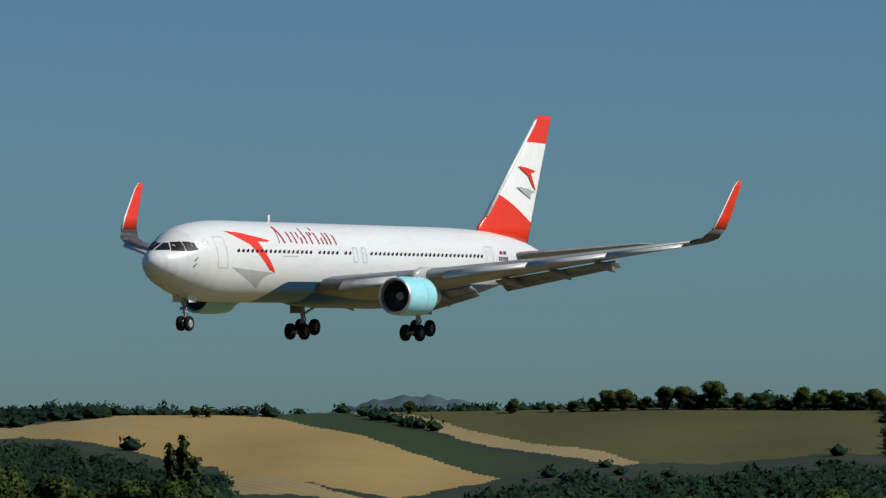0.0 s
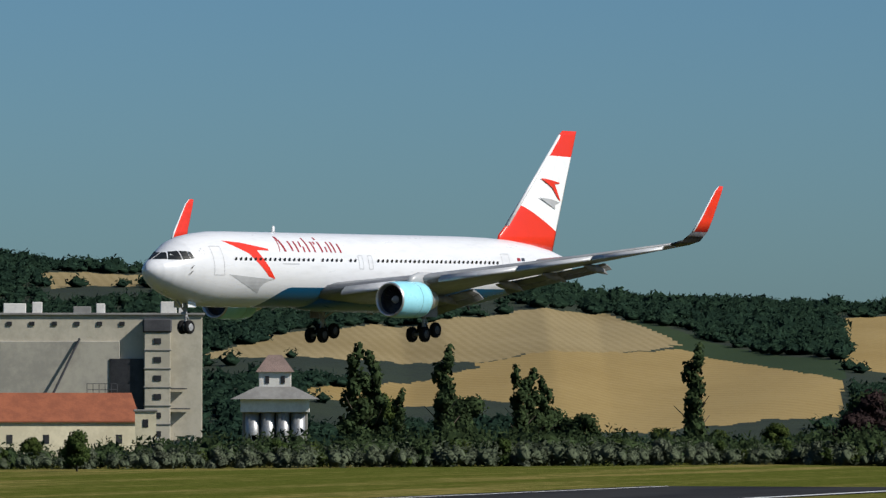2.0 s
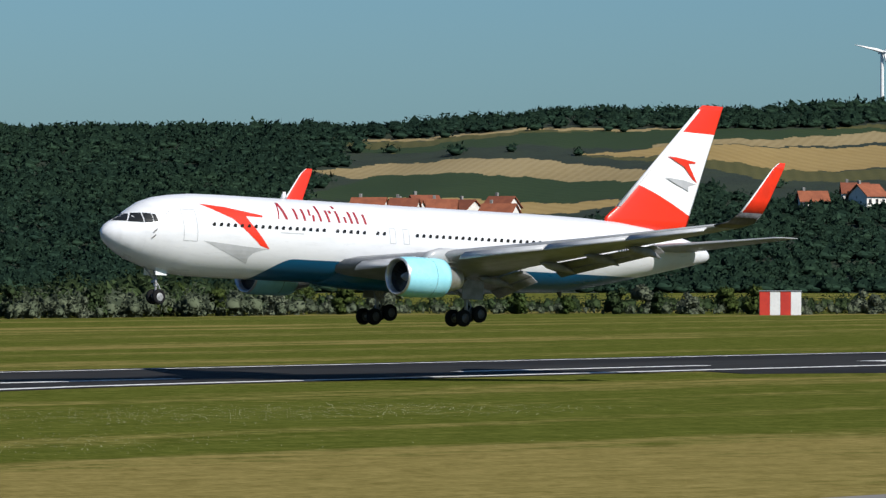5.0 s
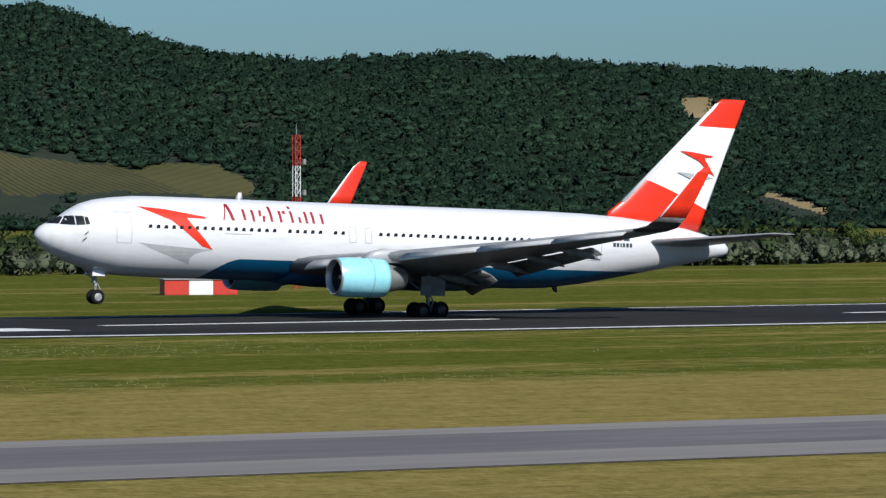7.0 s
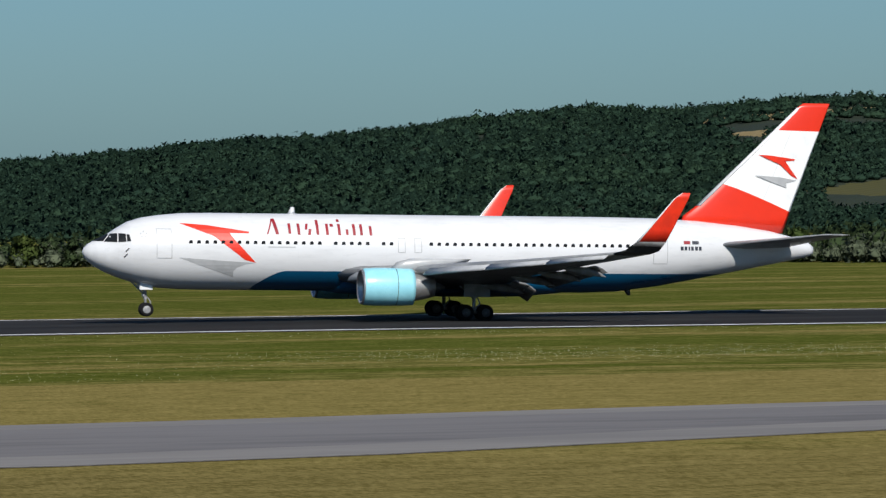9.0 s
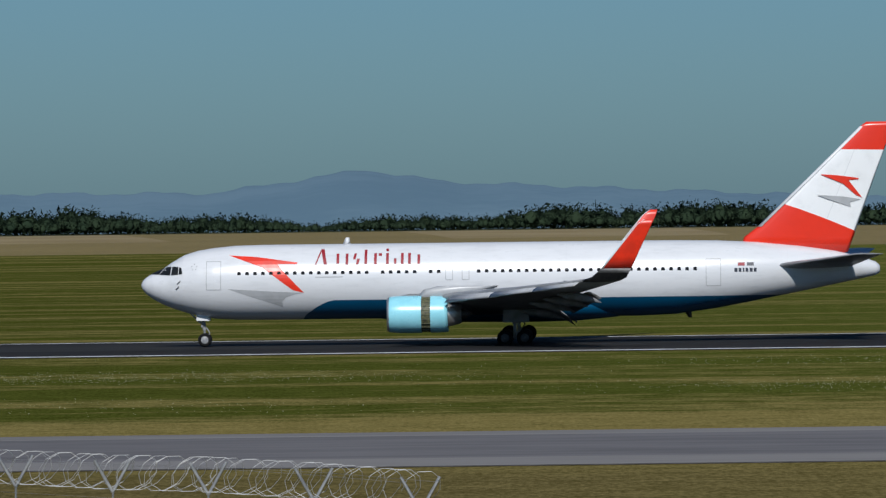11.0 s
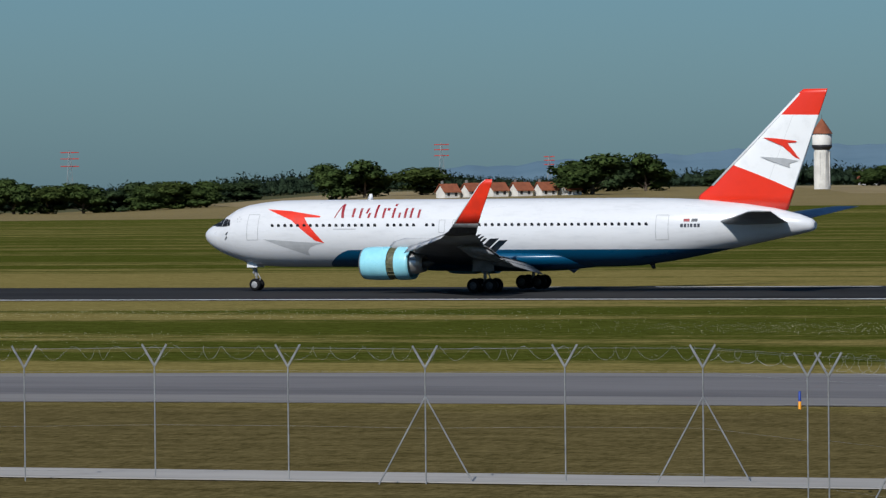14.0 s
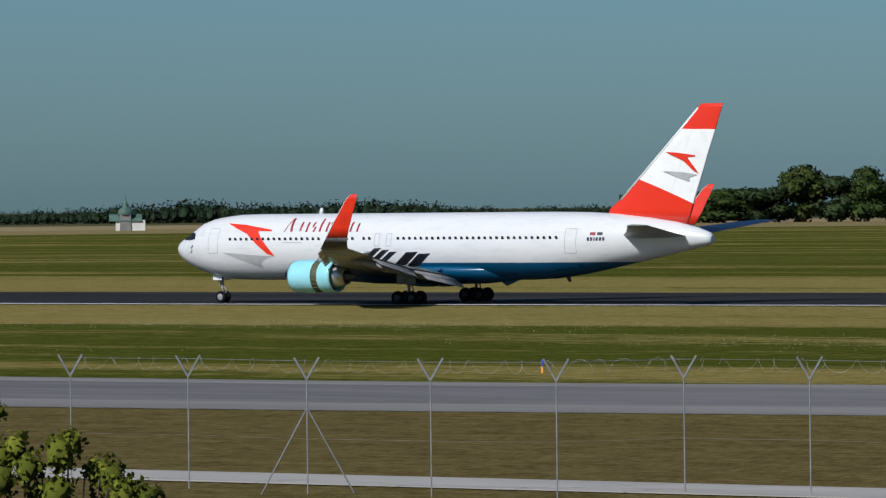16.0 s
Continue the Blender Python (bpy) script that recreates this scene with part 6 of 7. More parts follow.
def build_beacon(x, y):
    """Radio beacon: slim shaft, white cone and a red and white drum."""
    ob = thing("radio_beacon", "white cone radio beacon with a red drum above the woods", "beacon", Matrix.Translation((x, y, ground_at(x, y))))
    for name, prof, m, label in (("shaft", [(0, 0.6), (11.6, 0.5)], M["mast_white"], ""), ("cone", [(10.6, 0.1), (10.6, 2.3), (11.6, 2.2), (13.6, 1.0), (13.6, 0.1)], M["mast_white"], "white flared cone"),
                                 ("drum", [(13.6, 0.1), (13.6, 1.9), (14.6, 1.9), (14.6, 0.1)], M["mast_red"], "red drum band"), ("drum", [(14.6, 0.1), (14.6, 1.7), (15.5, 1.7), (15.5, 0.1)], M["mast_white"], ""),
                                 ("drum", [(15.5, 0.1), (15.5, 1.9), (16.4, 1.9), (16.4, 0.1)], M["mast_red"], "red drum band"), ("rod", [(16.4, 0.12), (17.6, 0.05)], M["galv"], "")):
        bm = bmesh.new()
        lathe(bm, prof, "Z", 16)
        part(name, bm, m, ob, label)


build_beacon(-316.8, 2479.8)


def build_approach_light(x, y):
    ob = thing("approach_light", "white approach light on a short post at the field edge", "light", Matrix.Translation((x, y, ground_at(x, y))), "row of approach lights")
    bm = bmesh.new()
    tube(bm, (0, 0, -0.3), (0, 0, 1.3), 0.16, 0.12, 6)
    part("post", bm, M["galv"], ob)
    bm = bmesh.new()
    box(bm, 0, 0, 1.7, 1.0, 0.7, 0.9, 0.15)
    part("lamp_head", bm, M["mast_white"], ob, "white lamp housing")


for k in range(6):
    b = radians(97.84 - 0.199 * k)
    build_approach_light(2020 * math.cos(b), 2020 * math.sin(b))


def build_pylon(x, y, h):
    ob = thing("power_pylon", "tall steel lattice power pylon on the horizon", "pylon", Matrix.Translation((x, y, ground_at(x, y))), "pylons on the horizon")
    bm = bmesh.new()
    lattice(bm, h, h * 0.16, h * 0.03, 6, 0.10)
    part("lattice", bm, M["galv"], ob)
    for z in (0.72, 0.85, 0.96):
        bm = bmesh.new()
        tube(bm, (-h * 0.16, 0, h * z), (h * 0.16, 0, h * z), 0.22, 0.22, 5)
        part("cross_arm", bm, M["mast_red"], ob, "red painted cross arm")
    ob.matrix_basis = ob.matrix_basis @ Matrix.Rotation(facing(x, y, (0, 0)), 4, "Z")


for x, y, h in ((-1181, 2206, 25), (-1035, 2276, 20), (-735, 2420, 19), (-560, 2440, 18), (-990, 2290, 14)):
    build_pylon(x, y, h)


def build_box(x, y, L, D, H, turn, panels):
    """Equipment hut painted in red and white panels."""
    ob = thing("equipment_hut", "red and white chequered equipment hut on the grass", "hut", Matrix.Translation((x, y, 0)) @ Matrix.Rotation(turn, 4, "Z"), "equipment huts")
    for k in range(panels):
        bm = bmesh.new()
        box(bm, (k + 0.5) * L / panels - L / 2, 0, H / 2, L / panels - 0.02, D, H, 0.03)
        part("panel", bm, M["mast_white"] if k % 2 else M["mast_red"], ob)
    bm = bmesh.new()
    box(bm, 0, 0, H + 0.06, L + 0.2, D + 0.2, 0.12, 0.03)
    part("roof", bm, M["galv"], ob)


build_box(728, 597, 5.8, 3.0, 3.3, facing(728, 597), 4)
build_box(285.5, 482.5, 6.2, 2.6, 1.25, facing(285, 482), 3)


def build_windsock():
    x, y = 238.3, 543.4
    ob = thing("windsock", "red and white striped windsock on a short pole", "windsock", Matrix.Translation((x, y, 0)))
    bm = bmesh.new()
    tube(bm, (0, 0, 0), (0, 0, 5.6), 0.07, 0.05, 8)
    part("pole", bm, M["mast_white"], ob)
    bm = bmesh.new()
    tube(bm, (0, 0, 0), (0, 0, 1.3), 0.5, 0.1, 8)
    part("base", bm, M["mast_red"], ob, "red pole base")
    for k in range(5):
        bm = bmesh.new()
        tube(bm, (0.1 + k * 0.5, 0, 5.4 - k * 0.09), (0.6 + k * 0.5, 0, 5.31 - k * 0.09), 0.42 - k * 0.05, 0.37 - k * 0.05, 14, False)
        part("sleeve_band", bm, M["mast_white"] if k % 2 else M["mast_red"], ob)


build_windsock()


def build_turbine(x, y, top, span, phase):
    z0 = ground_at(x, y)
    ob = thing("wind_turbine", "white three-bladed wind turbine on the far ridge", "wind turbine", Matrix.Translation((x, y, z0)) @ Matrix.Rotation(facing(x, y) + 0.5, 4, "Z"), "wind turbines")
    h = top - z0
    bm = bmesh.new()
    tube(bm, (0, 0, -1), (0, 0, h), 2.2, 1.3, 16)
    part("tower", bm, M["mast_white"], ob)
    bm = bmesh.new()
    box(bm, 0, 0.8, h + 0.6, 2.6, 8, 2.8, 0.5)
    part("nacelle", bm, M["mast_white"], ob)
    rotor = new("rotor")
    rotor.parent = ob
    bm = bmesh.new()
    lathe(bm, [(-2.2, 0.05), (-1.6, 0.9), (0, 1.3)], "Y", 14)
    me = bpy.data.meshes.new("hub")
    bm.to_mesh(me)
    bm.free()
    me.materials.append(M["mast_white"])
    rotor_ob = new("rotor", me)
    bpy.data.objects.remove(rotor)
    rotor_ob.parent = ob
    rotor_ob.matrix_basis = pose(0, -3.6, h + 0.6)
    for k in range(3):
        a = phase + k * 2 * math.pi / 3
        bm = bmesh.new()
        loft(bm, [[(u, v, z) for u, v in ((-w, 0), (0, t), (w * 1.4, 0), (0, -t))] for z, w, t in ((0.5, 0.55, 0.5), (span * 0.2, 1.15, 0.3), (span * 0.6, 0.7, 0.18), (span, 0.15, 0.05))])
        b = part("blade", bm, M["mast_white"], rotor_ob)
        b.matrix_basis = Matrix.Rotation(a, 4, "Y")
    return rotor_ob, h + 0.6


ROTORS = [build_turbine(3806, 2719, 167, 27, 0.9), build_turbine(3845, 2661, 173, 25, 0.3), build_turbine(3906, 2569, 152, 25, 2.5), build_turbine(3831, 2682, 137, 22, 1.9)]

# ---- far hills on the plain's edge, blue haze put into their colour ----
M["far_hill_haze"] = two_tone("hills_haze_tint", (0.105, 0.18, 0.235), (0.13, 0.21, 0.265), 0.004, 1.0)
# Haze over this single wooded hill is part of its blue-grey base colour.
M["haze_hill"] = two_tone("dark_woods_haze_tint", (0.040, 0.070, 0.085), (0.055, 0.088, 0.105), 0.01, 1.0)
FAR = [(84, 20), (88, 36), (90.7, 47), (91.5, 58), (93.0, 40), (94.7, 41), (97.5, 45), (99.9, 41), (102.4, 42), (105.5, 43), (107.5, 47), (109.3, 44), (112.6, 32), (117.3, 9), (122, 2)]
vs, fs = [], []
azs = np.arange(84, 122, 0.1)
for i, a in enumerate(azs):
    h = float(np.interp(a, [p[0] for p in FAR], [p[1] for p in FAR])) + 1.2 * math.sin(a * 7) + 0.7 * math.sin(a * 19)
    for d, z in ((4100, -2), (4350, h * 0.45), (4650, h * 0.93), (4760, h), (4900, h * 0.8)):
        vs.append((d * math.cos(radians(a)), d * math.sin(radians(a)), z))
for i in range(len(azs) - 1):
    for k in range(4):
        fs.append((i * 5 + k, i * 5 + 5 + k, i * 5 + 6 + k, i * 5 + 1 + k))
tagged(new("backdrop", mesh_of("backdrop", vs, fs, M["far_hill_haze"], True)), "wooded hills far beyond the plain, haze painted in as blue", "hills", kind="structure")

# ---- trees out on the plain and among the farms ----


def grove(x, y, width, height):
    height *= 1.22
    bear = math.atan2(y, x)
    k = max(1, round(width / 12.0))
    for i in range(k):
        u = (i + 0.5) / k - 0.5
        s = height / 11.0 * (1.0 if k == 1 else rng.uniform(0.78, 1.05))
        wide = min(2.4, max(0.5, width / k / 6.5 / s * 1.1))
        px, py = x - math.sin(bear) * u * width + math.cos(bear) * rng.uniform(-3, 3), y + math.cos(bear) * u * width
        t = plant("tree", px, py, s, rng.uniform(0, 6), 1.6 * s)
        t.scale = (s * wide * 1.2, s * wide * 1.2, s)


for g in ((-773, 1845, 35.5, 12.5), (-834, 1818, 15.8, 8.8), (-773, 1953, 15.5, 7.2), (-762, 1957, 8.3, 6.4), (-732, 2021, 25.4, 7.3), (-693, 1982, 6.6, 8.0), (-749, 2069, 27.1, 7.2), (-726, 2077, 5.4, 7.5)):
    grove(*g)
for g in ((-1009, 1671, 38.4, 16.9), (-974, 1692, 19.2, 11.3), (-987, 1800, 63.6, 12.1), (-940, 1825, 42.4, 9.4), (-982, 1972, 15.2, 7.5), (-859, 1809, 24.6, 13.3), (-743, 1752, 16.8, 13.1), (-1064, 1582, 20.6, 12.4), (-1045, 1595, 30.0, 13.1), (-963, 1873, 33.1, 10.7), (-1018, 1563, 25.5, 13.6), (-993, 1579, 33.4, 16.9)):
    grove(*g)


def wood_belt(points, gap, height, depth, material, label):
    g = np.random.default_rng(int(abs(points[0][0])))
    P, R, Hh = [], [], []
    for x, y, nx, ny in along(points, gap):
        away = Vector((x, y)).normalized()
        d = g.uniform(0, depth)
        hh = height * g.uniform(0.55, 1.1) * (0.85 + 0.25 * math.sin(x * 0.021) + 0.12 * math.sin(x * 0.09))
        px, py = x + away.x * d, y + away.y * d
        P.append((px, py, ground_at(px, py) - 0.3))
        R.append(hh * g.uniform(0.3, 0.5))
        Hh.append(hh)
    crowns("wood_belt", label, P, R, Hh, material, "forest")


wood_belt([(330, 2400), (56, 2499), (-55, 2499), (-206, 2491), (-374, 2472)], 0.6, 11.0, 80, M["leaf_h"], "dark belt of woodland beyond the plain")
wood_belt([(-374, 2472), (-500, 2450), (-620, 2422), (-726, 2392), (-825, 2360), (-985, 2298), (-1210, 2190)], 0.9, 9.0, 110, M["leaf_h"], "low broken belt of trees and hedges beyond the fields")
wood_belt([(-800, 2190), (-1000, 2090), (-1180, 1990), (-1359, 1868), (-1449, 1805), (-1540, 1730)], 0.6, 8.5, 60, M["leaf_h"], "distant dark tree belt behind the wheat")
for x, y, h in ((-560, 2400, 9), (-640, 2380, 10), (-700, 2360, 11), (-590, 2385, 8), (-820, 2330, 10), (-770, 2340, 9), (-900, 2290, 9), (-530, 2420, 8)):
    plant("poplar", x, y, h / 16.0, rng.uniform(0, 6))

# poplars, copper beech and mixed trees below the fields
for x, y, h in ((1082, 504, 19.5), (1088, 503, 18.3), (1087, 490, 19.3), (1100, 481, 16.1), (1106, 481, 15.5), (1099, 450, 19.5), (1134, 365, 21.9), (1139, 368, 20.7), (1084, 497, 12.1), (1111, 480, 14.3)):
    plant("poplar", x, y, h / 16.0, rng.uniform(0, 6))
for x, y, h in ((1096, 419, 13.2), (1090, 421, 9.0)):
    plant("copper", x, y, h / 15.5, rng.uniform(0, 6))
for x, y, h in ((1115, 424, 16.4), (1128, 416, 14.7), (1121, 403, 13.3), (1113, 390, 10.9), (1134, 487, 13.0), (1135, 484, 10.5), (1118, 451, 7.2), (1116, 461, 7.6), (1129, 517, 14.9), (1143, 506, 16.0), (1111, 439, 8.6), (1101, 470, 11.6), (1119, 404, 12.5), (1121, 395, 11.1), (1125, 377, 11.6), (1126, 368, 19.4), (1127, 364, 20.3), (1129, 389, 19.7), (1130, 383, 20.6), (1132, 376, 19.7), (1133, 372, 19.3), (1128, 393, 22.4), (1142, 315, 14.0), (1144, 298, 16.2), (1146, 280, 16.6), (1147, 267, 18.0), (1143, 307, 15.3), (1145, 289, 16.4), (1146, 273, 17.2), (1147, 259, 17.8), (771, 563, 12.4), (777, 553, 9.4), (781, 547, 8.6), (854, 494, 4.7), (922, 506, 8.7), (928, 491, 7.9)):
    plant("tree", x, y, h / 13.6, rng.uniform(0, 6), 0.5)

# single trees standing on the far crest above the fields
CREST_TREES = [(12.0, 2.4), (11.57, 3.2), (11.4, 3.0), (10.52, 3.4), (10.38, 3.0), (8.38, 4.2), (7.34, 4.6), (6.97, 3.2), (6.74, 4.0), (6.54, 4.4), (6.4, 6.2), (6.24, 6.4), (6.03, 4.4), (5.81, 6.8), (5.64, 6.8), (5.49, 5.2), (5.35, 8.2), (5.09, 5.4),
               (4.88, 5.8), (4.65, 4.4), (4.45, 6.9), (4.28, 6.2), (4.11, 5.8), (3.94, 5.8), (3.75, 6.2)]
for b, h in CREST_TREES:
    cx, cy = math.cos(radians(b)), math.sin(radians(b))
    ox, oy = 249.3 - HOME[0], 199.67 - HOME[1]
    half = ox * cx + oy * cy
    reach = -half + math.sqrt(half * half - ox * ox - oy * oy + 1690.0 ** 2)
    t = plant("tree", 249.3 + cx * reach, 199.67 + cy * reach, h / 10.5, rng.uniform(0, 6), 0.8)
    t.scale.x *= 1.25
    t.scale.y *= 1.25
vs, fs = [], []
bears = np.linspace(6.6, 10.2, 60)
for b in bears:
    h = 88 + 19 * math.exp(-((b - 8.3) / 0.9) ** 2) + 1.2 * math.sin(b * 21) + 0.8 * math.sin(b * 47)
    for d, z in ((4150, 20), (4300, h * 0.8), (4420, h), (4560, h * 0.8)):
        vs.append((249.3 + d * math.cos(radians(b)), 199.7 + d * math.sin(radians(b)), z))
for i in range(len(bears) - 1):
    for k in range(3):
        fs.append((i * 4 + k, i * 4 + 4 + k, i * 4 + 5 + k, i * 4 + 1 + k))
tagged(new("backdrop", mesh_of("backdrop", vs, fs, M["haze_hill"], True)), "wooded hill far behind the fields, haze painted in as blue-grey", "hills", kind="structure")

# ---- airfield furniture ----
for x0, x1, y0, y1 in ((150, 212, 404.5, 411), (150, 215, 421, 427), (452, 486, 405, 407.5), (452, 486, 409.5, 412), (452, 486, 414, 416.5), (612, 660, 412, 414.5), (612, 660, 418, 420.5), (612, 660, 424, 426.5), (612, 660, 430, 432.5), (-153, -130, 420.5, 421.8)):
    strip("touchdown_mark", x0, x1, y0 + 0.0, y1, 0.07, M["line"], "", parent=runway)



def build_marker(x, y):
    ob = thing("edge_marker", "small blue and orange taxiway edge marker post", "marker", Matrix.Translation((x, y, 0)), "taxiway edge markers")
    bm = bmesh.new()
    lathe(bm, [(0, 0.06), (0.3, 0.055), (0.3, 0.02)], "Z", 12)
    part("base", bm, M["orange"], ob, "orange lower half")
    bm = bmesh.new()
    lathe(bm, [(0.3, 0.055), (0.66, 0.05), (0.68, 0.01)], "Z", 12)
    part("cap", bm, M["blue"], ob, "blue upper half")


for x in (103.8, -73.4, -168.5):
    build_marker(x, 241.6)
for x in (103.4, -77.0):
    build_marker(x, 201.6)


def build_sign(x, y, turn):
    ob = thing("airfield_sign", "low yellow and black airfield sign on the grass", "sign", Matrix.Translation((x, y, 0)) @ Matrix.Rotation(turn, 4, "Z"))
    bm = bmesh.new()
    box(bm, 0, 0, 0.75, 1.7, 0.3, 0.8, 0.04)
    part("panel", bm, M["yellow"], ob)
    bm = bmesh.new()
    box(bm, -0.45, -0.17, 0.75, 0.6, 0.02, 0.62)
    part("legend_bar", bm, M["gap"], ob, "dark unreadable legend")
    for dx in (-0.6, 0.6):
        bm = bmesh.new()
        box(bm, dx, 0, 0.18, 0.08, 0.08, 0.36)
        part("leg", bm, M["galv"], ob)


build_sign(582, 345, facing(582, 345))


def build_fence():
    inner = [(-1.8, 104.9), (-3.9, 109.3), (-6.1, 112.7), (-8.1, 114.4), (-10.3, 117.4), (-14.1, 121.7), (-17.2, 119.7), (-20.2, 118.8), (-23.2, 118.4), (-26.4, 119.5), (-29.8, 120.9), (-33.5, 124.1), (-37.3, 127.5), (-41.5, 131.9), (-45.4, 134.8), (-49.7, 138.7), (-54.1, 143.8)]
    outer = [(-54.7, 143.8), (-60.4, 150.5), (-64.6, 150.4), (-68.3, 148.9), (-73.0, 149.6), (-77.3, 149.5), (-80.6, 147.6), (-84.8, 147.4), (-89.72, 148.66), (-94.72, 149.76), (-98.95, 149.71), (-100.75, 145.91), (-104.65, 145.21), (-108.95, 145.01), (-114.15, 146.01), (-118.35, 145.61)]
    ob = thing("perimeter_fence", "galvanised wire perimeter fence with forked post tops and coiled barbed wire", "fence")
    bm = bmesh.new()
    tube(bm, (0, 0, -0.2), (0, 0, 3.36), 0.021, 0.021, 8)
    tube(bm, (0, 0, 3.32), (0.36, 0, 3.96), 0.034, 0.03, 6)
    tube(bm, (0, 0, 3.32), (-0.36, 0, 3.96), 0.034, 0.03, 6)
    post = bpy.data.meshes.new("post")
    bm.to_mesh(post)
    bm.free()
    post.materials.append(M["galv"])
    bm = bmesh.new()
    for s in (-1, 1):
        tube(bm, (0, 0, 2.5), (s * 1.35, 0, 0), 0.022, 0.022, 6)
    brace = bpy.data.meshes.new("brace")
    bm.to_mesh(brace)
    bm.free()
    brace.materials.append(M["galv"])
    for pts, coil in ((inner, True), (outer, False)):
        for i, (x, y) in enumerate(pts):
            p = new("post", post)
            p.parent = ob
            face = math.atan2(-y, -x) + math.pi / 2
            p.matrix_basis = Matrix.Translation((x, y, 0)) @ Matrix.Rotation(face, 4, "Z")
            if round(x) in (-50, -60, -68, -109):
                b = new("brace", brace)
                b.parent = ob
                b.matrix_basis = p.matrix_basis.copy()
        for (x0, y0), (x1, y1) in zip(pts, pts[1:]):
            if math.hypot(x1 - x0, y1 - y0) > 9:
                continue
            for z in (0.3, 1.6, 3.2):
                bm = bmesh.new()
                tube(bm, (x0, y0, z), (x1, y1, z), 0.0025, 0.0025, 4, False)
                part("wire", bm, M["galv"], ob)
            for s in (-1, 1):
                bm = bmesh.new()
                tube(bm, (x0 + s * 0.33, y0, 3.86), (x1 + s * 0.33, y1, 3.86), 0.003, 0.003, 4, False)
                part("wire", bm, M["galv"], ob)
            bm = bmesh.new()
            prev = None
            wide = coil and y0 < 121 and x0 > -14
            turns = 9 if wide else 7 if coil else 5
            rad = 0.36 if wide else 0.26 if coil else 0.2
            d = Vector((x1 - x0, y1 - y0, 0))
            side = Vector((-d.y, d.x, 0)).normalized()
            for k in range(turns * 10 + 1):
                u, a = k / (turns * 10), 2 * math.pi * k / 10
                q = Vector((x0, y0, 3.72)) + d * u + side * math.cos(a) * rad + Vector((0, 0, 1)) * math.sin(a) * rad + d.normalized() * (math.sin(a * 0.37 + x0) * 0.2 + (math.cos(a + 0.7) * 0.3 if wide else 0.0))
                if prev is not None:
                    tube(bm, prev, q, 0.006 if wide else 0.0028, None, 3, False)
                prev = q
            part("barbed_coil", bm, M["wire"], ob, "loose coil of barbed wire")


build_fence()

# leafy bush close to the viewpoint: twigs and small leaves on rising stems


def build_near_bush():
    bush = thing("bush", "dark leafy bush, sun on its leaves painted in as yellow-green", "bush", Matrix.Translation((-46.2, 58.9, 0.0)))
    along, g = Vector((0.76, 0.65, 0)), np.random.default_rng(5)
    tips = [(-0.75, 5.85), (-0.55, 5.65), (-0.42, 5.98), (-0.2, 5.75), (-0.05, 6.0), (0.08, 5.9), (0.25, 5.68), (0.4, 5.62), (0.6, 5.5), (0.78, 5.45), (0.95, 5.4), (0.1, 5.5), (-0.3, 5.4), (0.5, 5.2), (-0.7, 5.3), (0.95, 5.05), (0.2, 5.0)]
    lobes = []
    for u, z in tips + [(u * 0.95, z - 0.75 - 0.3 * abs(u)) for u, z in tips] + [(u * 0.8, z - 1.7) for u, z in tips[:12]] + [(u * 0.7, z - 2.8) for u, z in tips[:10]]:
        p = along * u
        r = g.uniform(0.16, 0.24) * (1.0 if z > 4.9 else 1.6)
        lobes.append(((p.x, p.y + g.uniform(-0.25, 0.25), z), (r, r, r * 1.1)))
    for u, z in ((-0.85, 6.35), (-0.75, 6.42), (-0.66, 6.33)):
        lobes.append(((along.x * u, along.y * u, z), (0.14, 0.14, 0.11)))
    part("crown", crown_mesh("crown", lobes, 0.036, 11000, M["leaf_g"]), None, bush)
    part("trunk", trunk_mesh(4.6, 0.09, 6), None, bush)
    for u, z in tips:
        bm = bmesh.new()
        tube(bm, (0, 0, 2.2), (along.x * u, along.y * u, z), 0.03, 0.008, 6)
        part("branch", bm, M["bark"], bush)


build_near_bush()


def build_flowers():
    """White flower heads and pale tufts scattered on the airfield grass."""
    g = np.random.default_rng(3)
    n = 120000
    x = g.uniform(-330, 330, n)
    y = np.where(g.uniform(0, 1, n) < 0.8, g.normal(318, 24, n), g.uniform(250, 386, n))
    patchy = np.sin(x * 0.045) * np.sin(y * 0.11 + x * 0.01) + g.normal(0, 0.3, n) > 0.42
    clear = (y < 386 + np.array([float(sway(v)) for v in x])) & (y > 252 + 34 * (x > 0))
    x, y = x[patchy & clear], y[patchy & clear]
    m = len(x)
    s = g.uniform(0.008, 0.018, m)
    h = g.uniform(0.04, 0.22, m)
    off = np.array([(-1, 0, 0), (1, 0, 0), (1, 0.3, 1.1), (-1, 0.3, 1.1)], float)
    ang = g.uniform(-0.6, 0.6, m)
    q = np.stack([np.stack([x + o[0] * s * np.cos(ang), y + o[0] * s * np.sin(ang) + o[1] * s, h + o[2] * s], 1) for o in off], 1)
    V = q.reshape(-1, 3)
    F = np.arange(len(V)).reshape(-1, 4)
    me = mesh_of("wild_flowers", V.tolist(), F.tolist(), M["petal"])
    tagged(new("wild_flowers", me), "white wild flowers scattered in the airfield grass", "flowers", kind="stuff")


build_flowers()

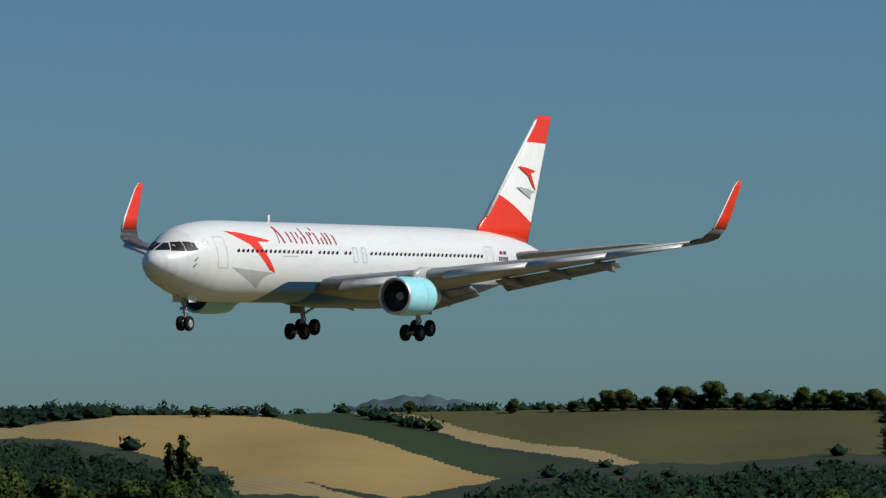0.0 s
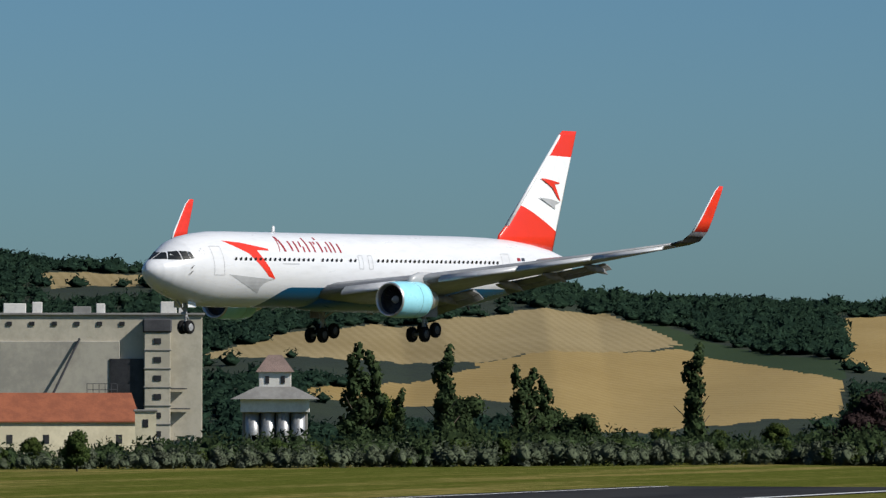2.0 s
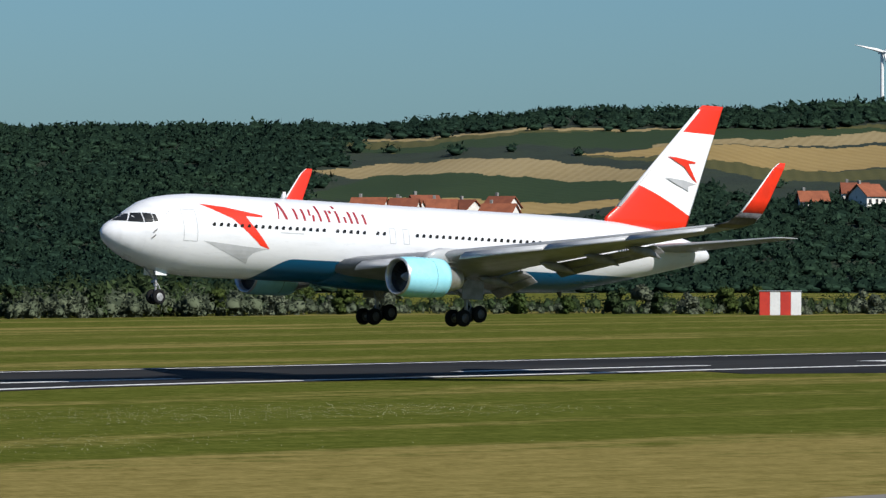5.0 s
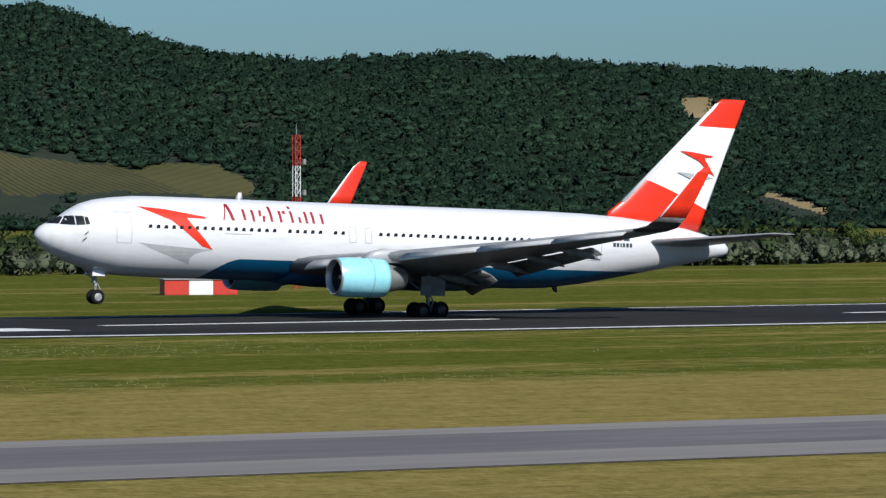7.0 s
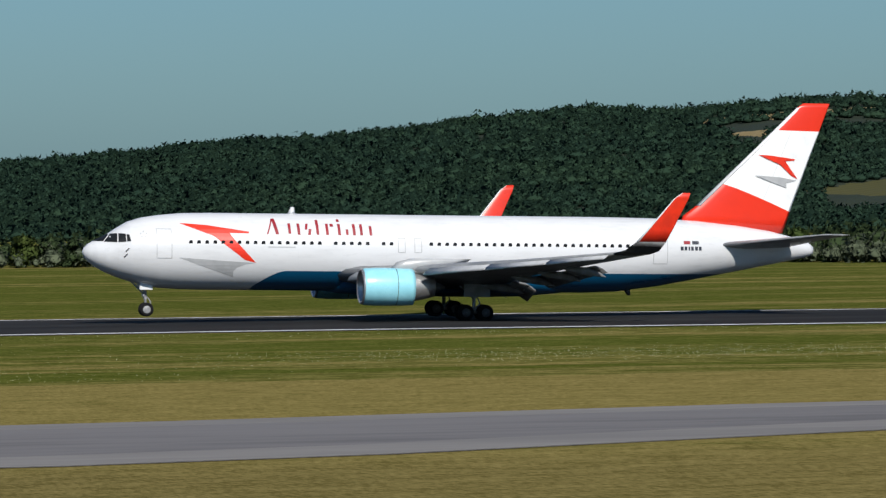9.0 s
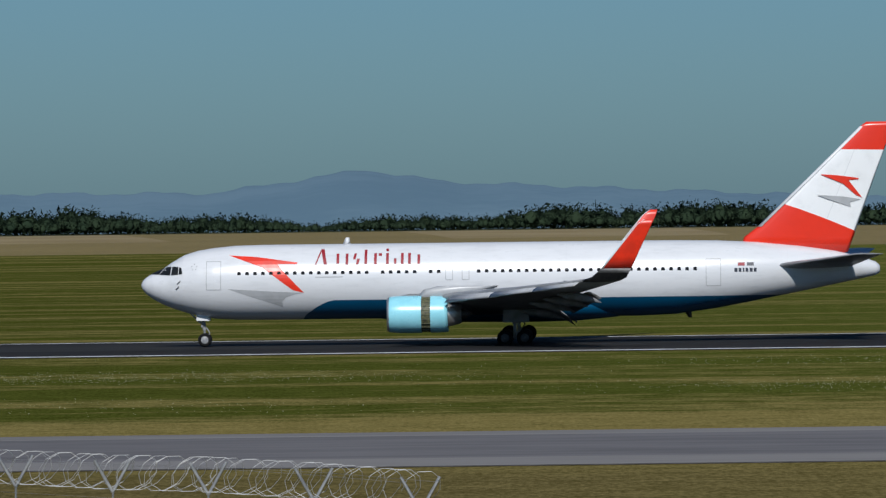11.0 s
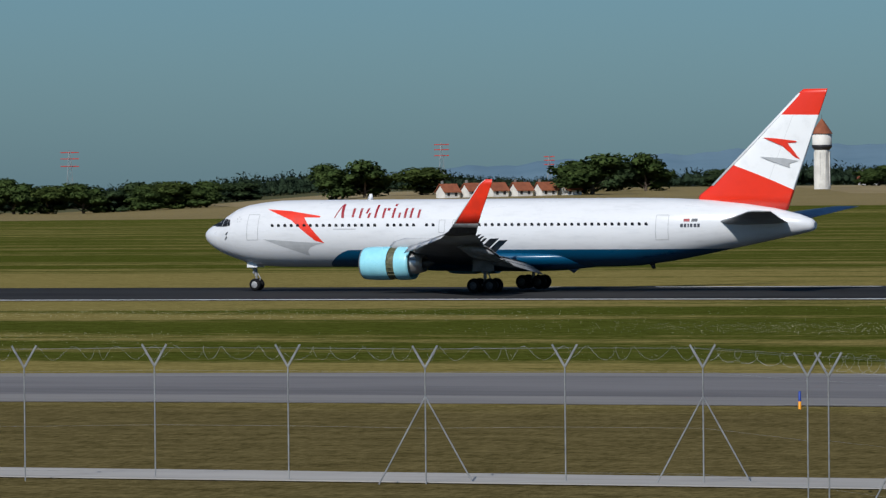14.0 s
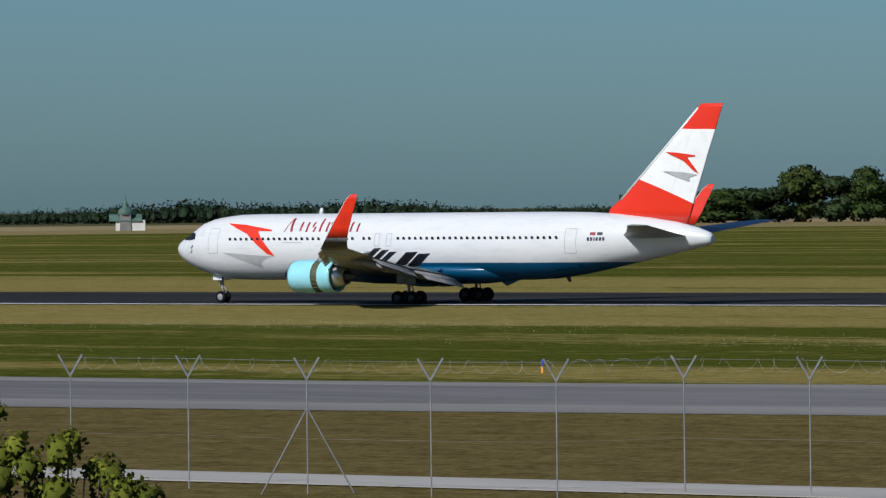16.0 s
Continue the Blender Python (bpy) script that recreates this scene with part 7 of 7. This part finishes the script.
# ---- tyre smoke of the touchdown ----
PUFFS = []
puff_rng = np.random.default_rng(21)
for k in range(16):
    bm = bmesh.new()
    bmesh.ops.create_icosphere(bm, subdivisions=3, radius=1.0)
    for v in bm.verts:
        v.co *= 1.0 + 0.28 * noise.noise(v.co * 1.7 + Vector((k * 3.1, 0, 0)))
        v.co = Vector((v.co.x * 2.6, v.co.y * 1.6, v.co.z * (0.7 + 0.035 * k)))
    for f in bm.faces:
        f.smooth = True
    me = bpy.data.meshes.new("smoke_puff")
    bm.to_mesh(me)
    bm.free()
    me.materials.append(M["smoke"])
    u = k / 15
    p = tagged(new("smoke_puff", me), "thin bluish-white puff of tyre smoke over the runway", "smoke", "tyre smoke of the touchdown")
    PUFFS.append((p, 238 - u * 20 + puff_rng.uniform(-1, 1), 399.5 + puff_rng.uniform(-4.5, 4.5), 0.5 + 1.3 * (1 - u) * puff_rng.uniform(0.4, 1.2), 7.05 + 0.35 * u))


# ---- what moves ----


def motions():
    walk(jet, [(t, pose(x, y, z, bank, pitch, turn)) for t, x, y, z, pitch, turn, bank in JET])
    for side, w in movers["wings"]:
        px, py, pz = PIVOT[0], PIVOT[1] * side, PIVOT[2]
        rows = [(0.0, 3.8), (4.5, 4.1), (6.8, 3.9), (7.5, 3.2), (8.2, 1.6), (9.0, 0.8), (11.0, 0.5), (16.0, 0.3)]
        walk(w, [(t, pose(px, py, pz, side * a)) for t, a in rows])
    for side, g in movers["gears"].items():
        drop, down = (0.5, 7.4) if side else (0.0, 10.6)
        walk(g, [(t, pose(0, 0, -z)) for t, z in ((0.0, drop), (down - 0.6, drop), (down, 0.0), (16.0, 0.0))])
    for bogie, x, y in movers["bogies"]:
        walk(bogie, [(t, pose(x, y, 0.585 - z, 0, tilt)) for t, z, tilt in ((0.0, 0.5, -13.0), (6.6, 0.5, -13.0), (7.0, 0.25, -4.0), (7.4, 0.0, 0.0), (16.0, 0.0, 0.0))])
    for s in movers["spoilers"]:
        base = s.matrix_basis.copy()
        walk(s, [(t, base @ Matrix.Rotation(radians(-a), 4, "Y")) for t, a in ((0.0, 0.0), (9.2, 0.0), (10.4, 45.0), (16.0, 45.0))])
    for s in movers["sleeves"]:
        walk(s, [(t, pose(dx, 0, 0)) for t, dx in ((0.0, 0.0), (8.6, 0.0), (9.2, 0.03), (11.0, 0.62), (16.0, 0.62))])
    for rotor, h in ROTORS:
        walk(rotor, [(t * 0.5, pose(0, -3.6, h) @ Matrix.Rotation(radians(35 * t), 4, "Y")) for t in range(33)])
    for p, x, y, z, t in PUFFS:
        walk(p, [(0.0, pose(x - 4, y, -2.5)), (t, pose(x - 4, y, -2.5)), (t + 0.3, pose(x - 1, y, z * 0.7)), (t + 1.2, pose(x + 4, y, z + 0.5)), (16.0, pose(x + 40, y, z + 4))])


motions()
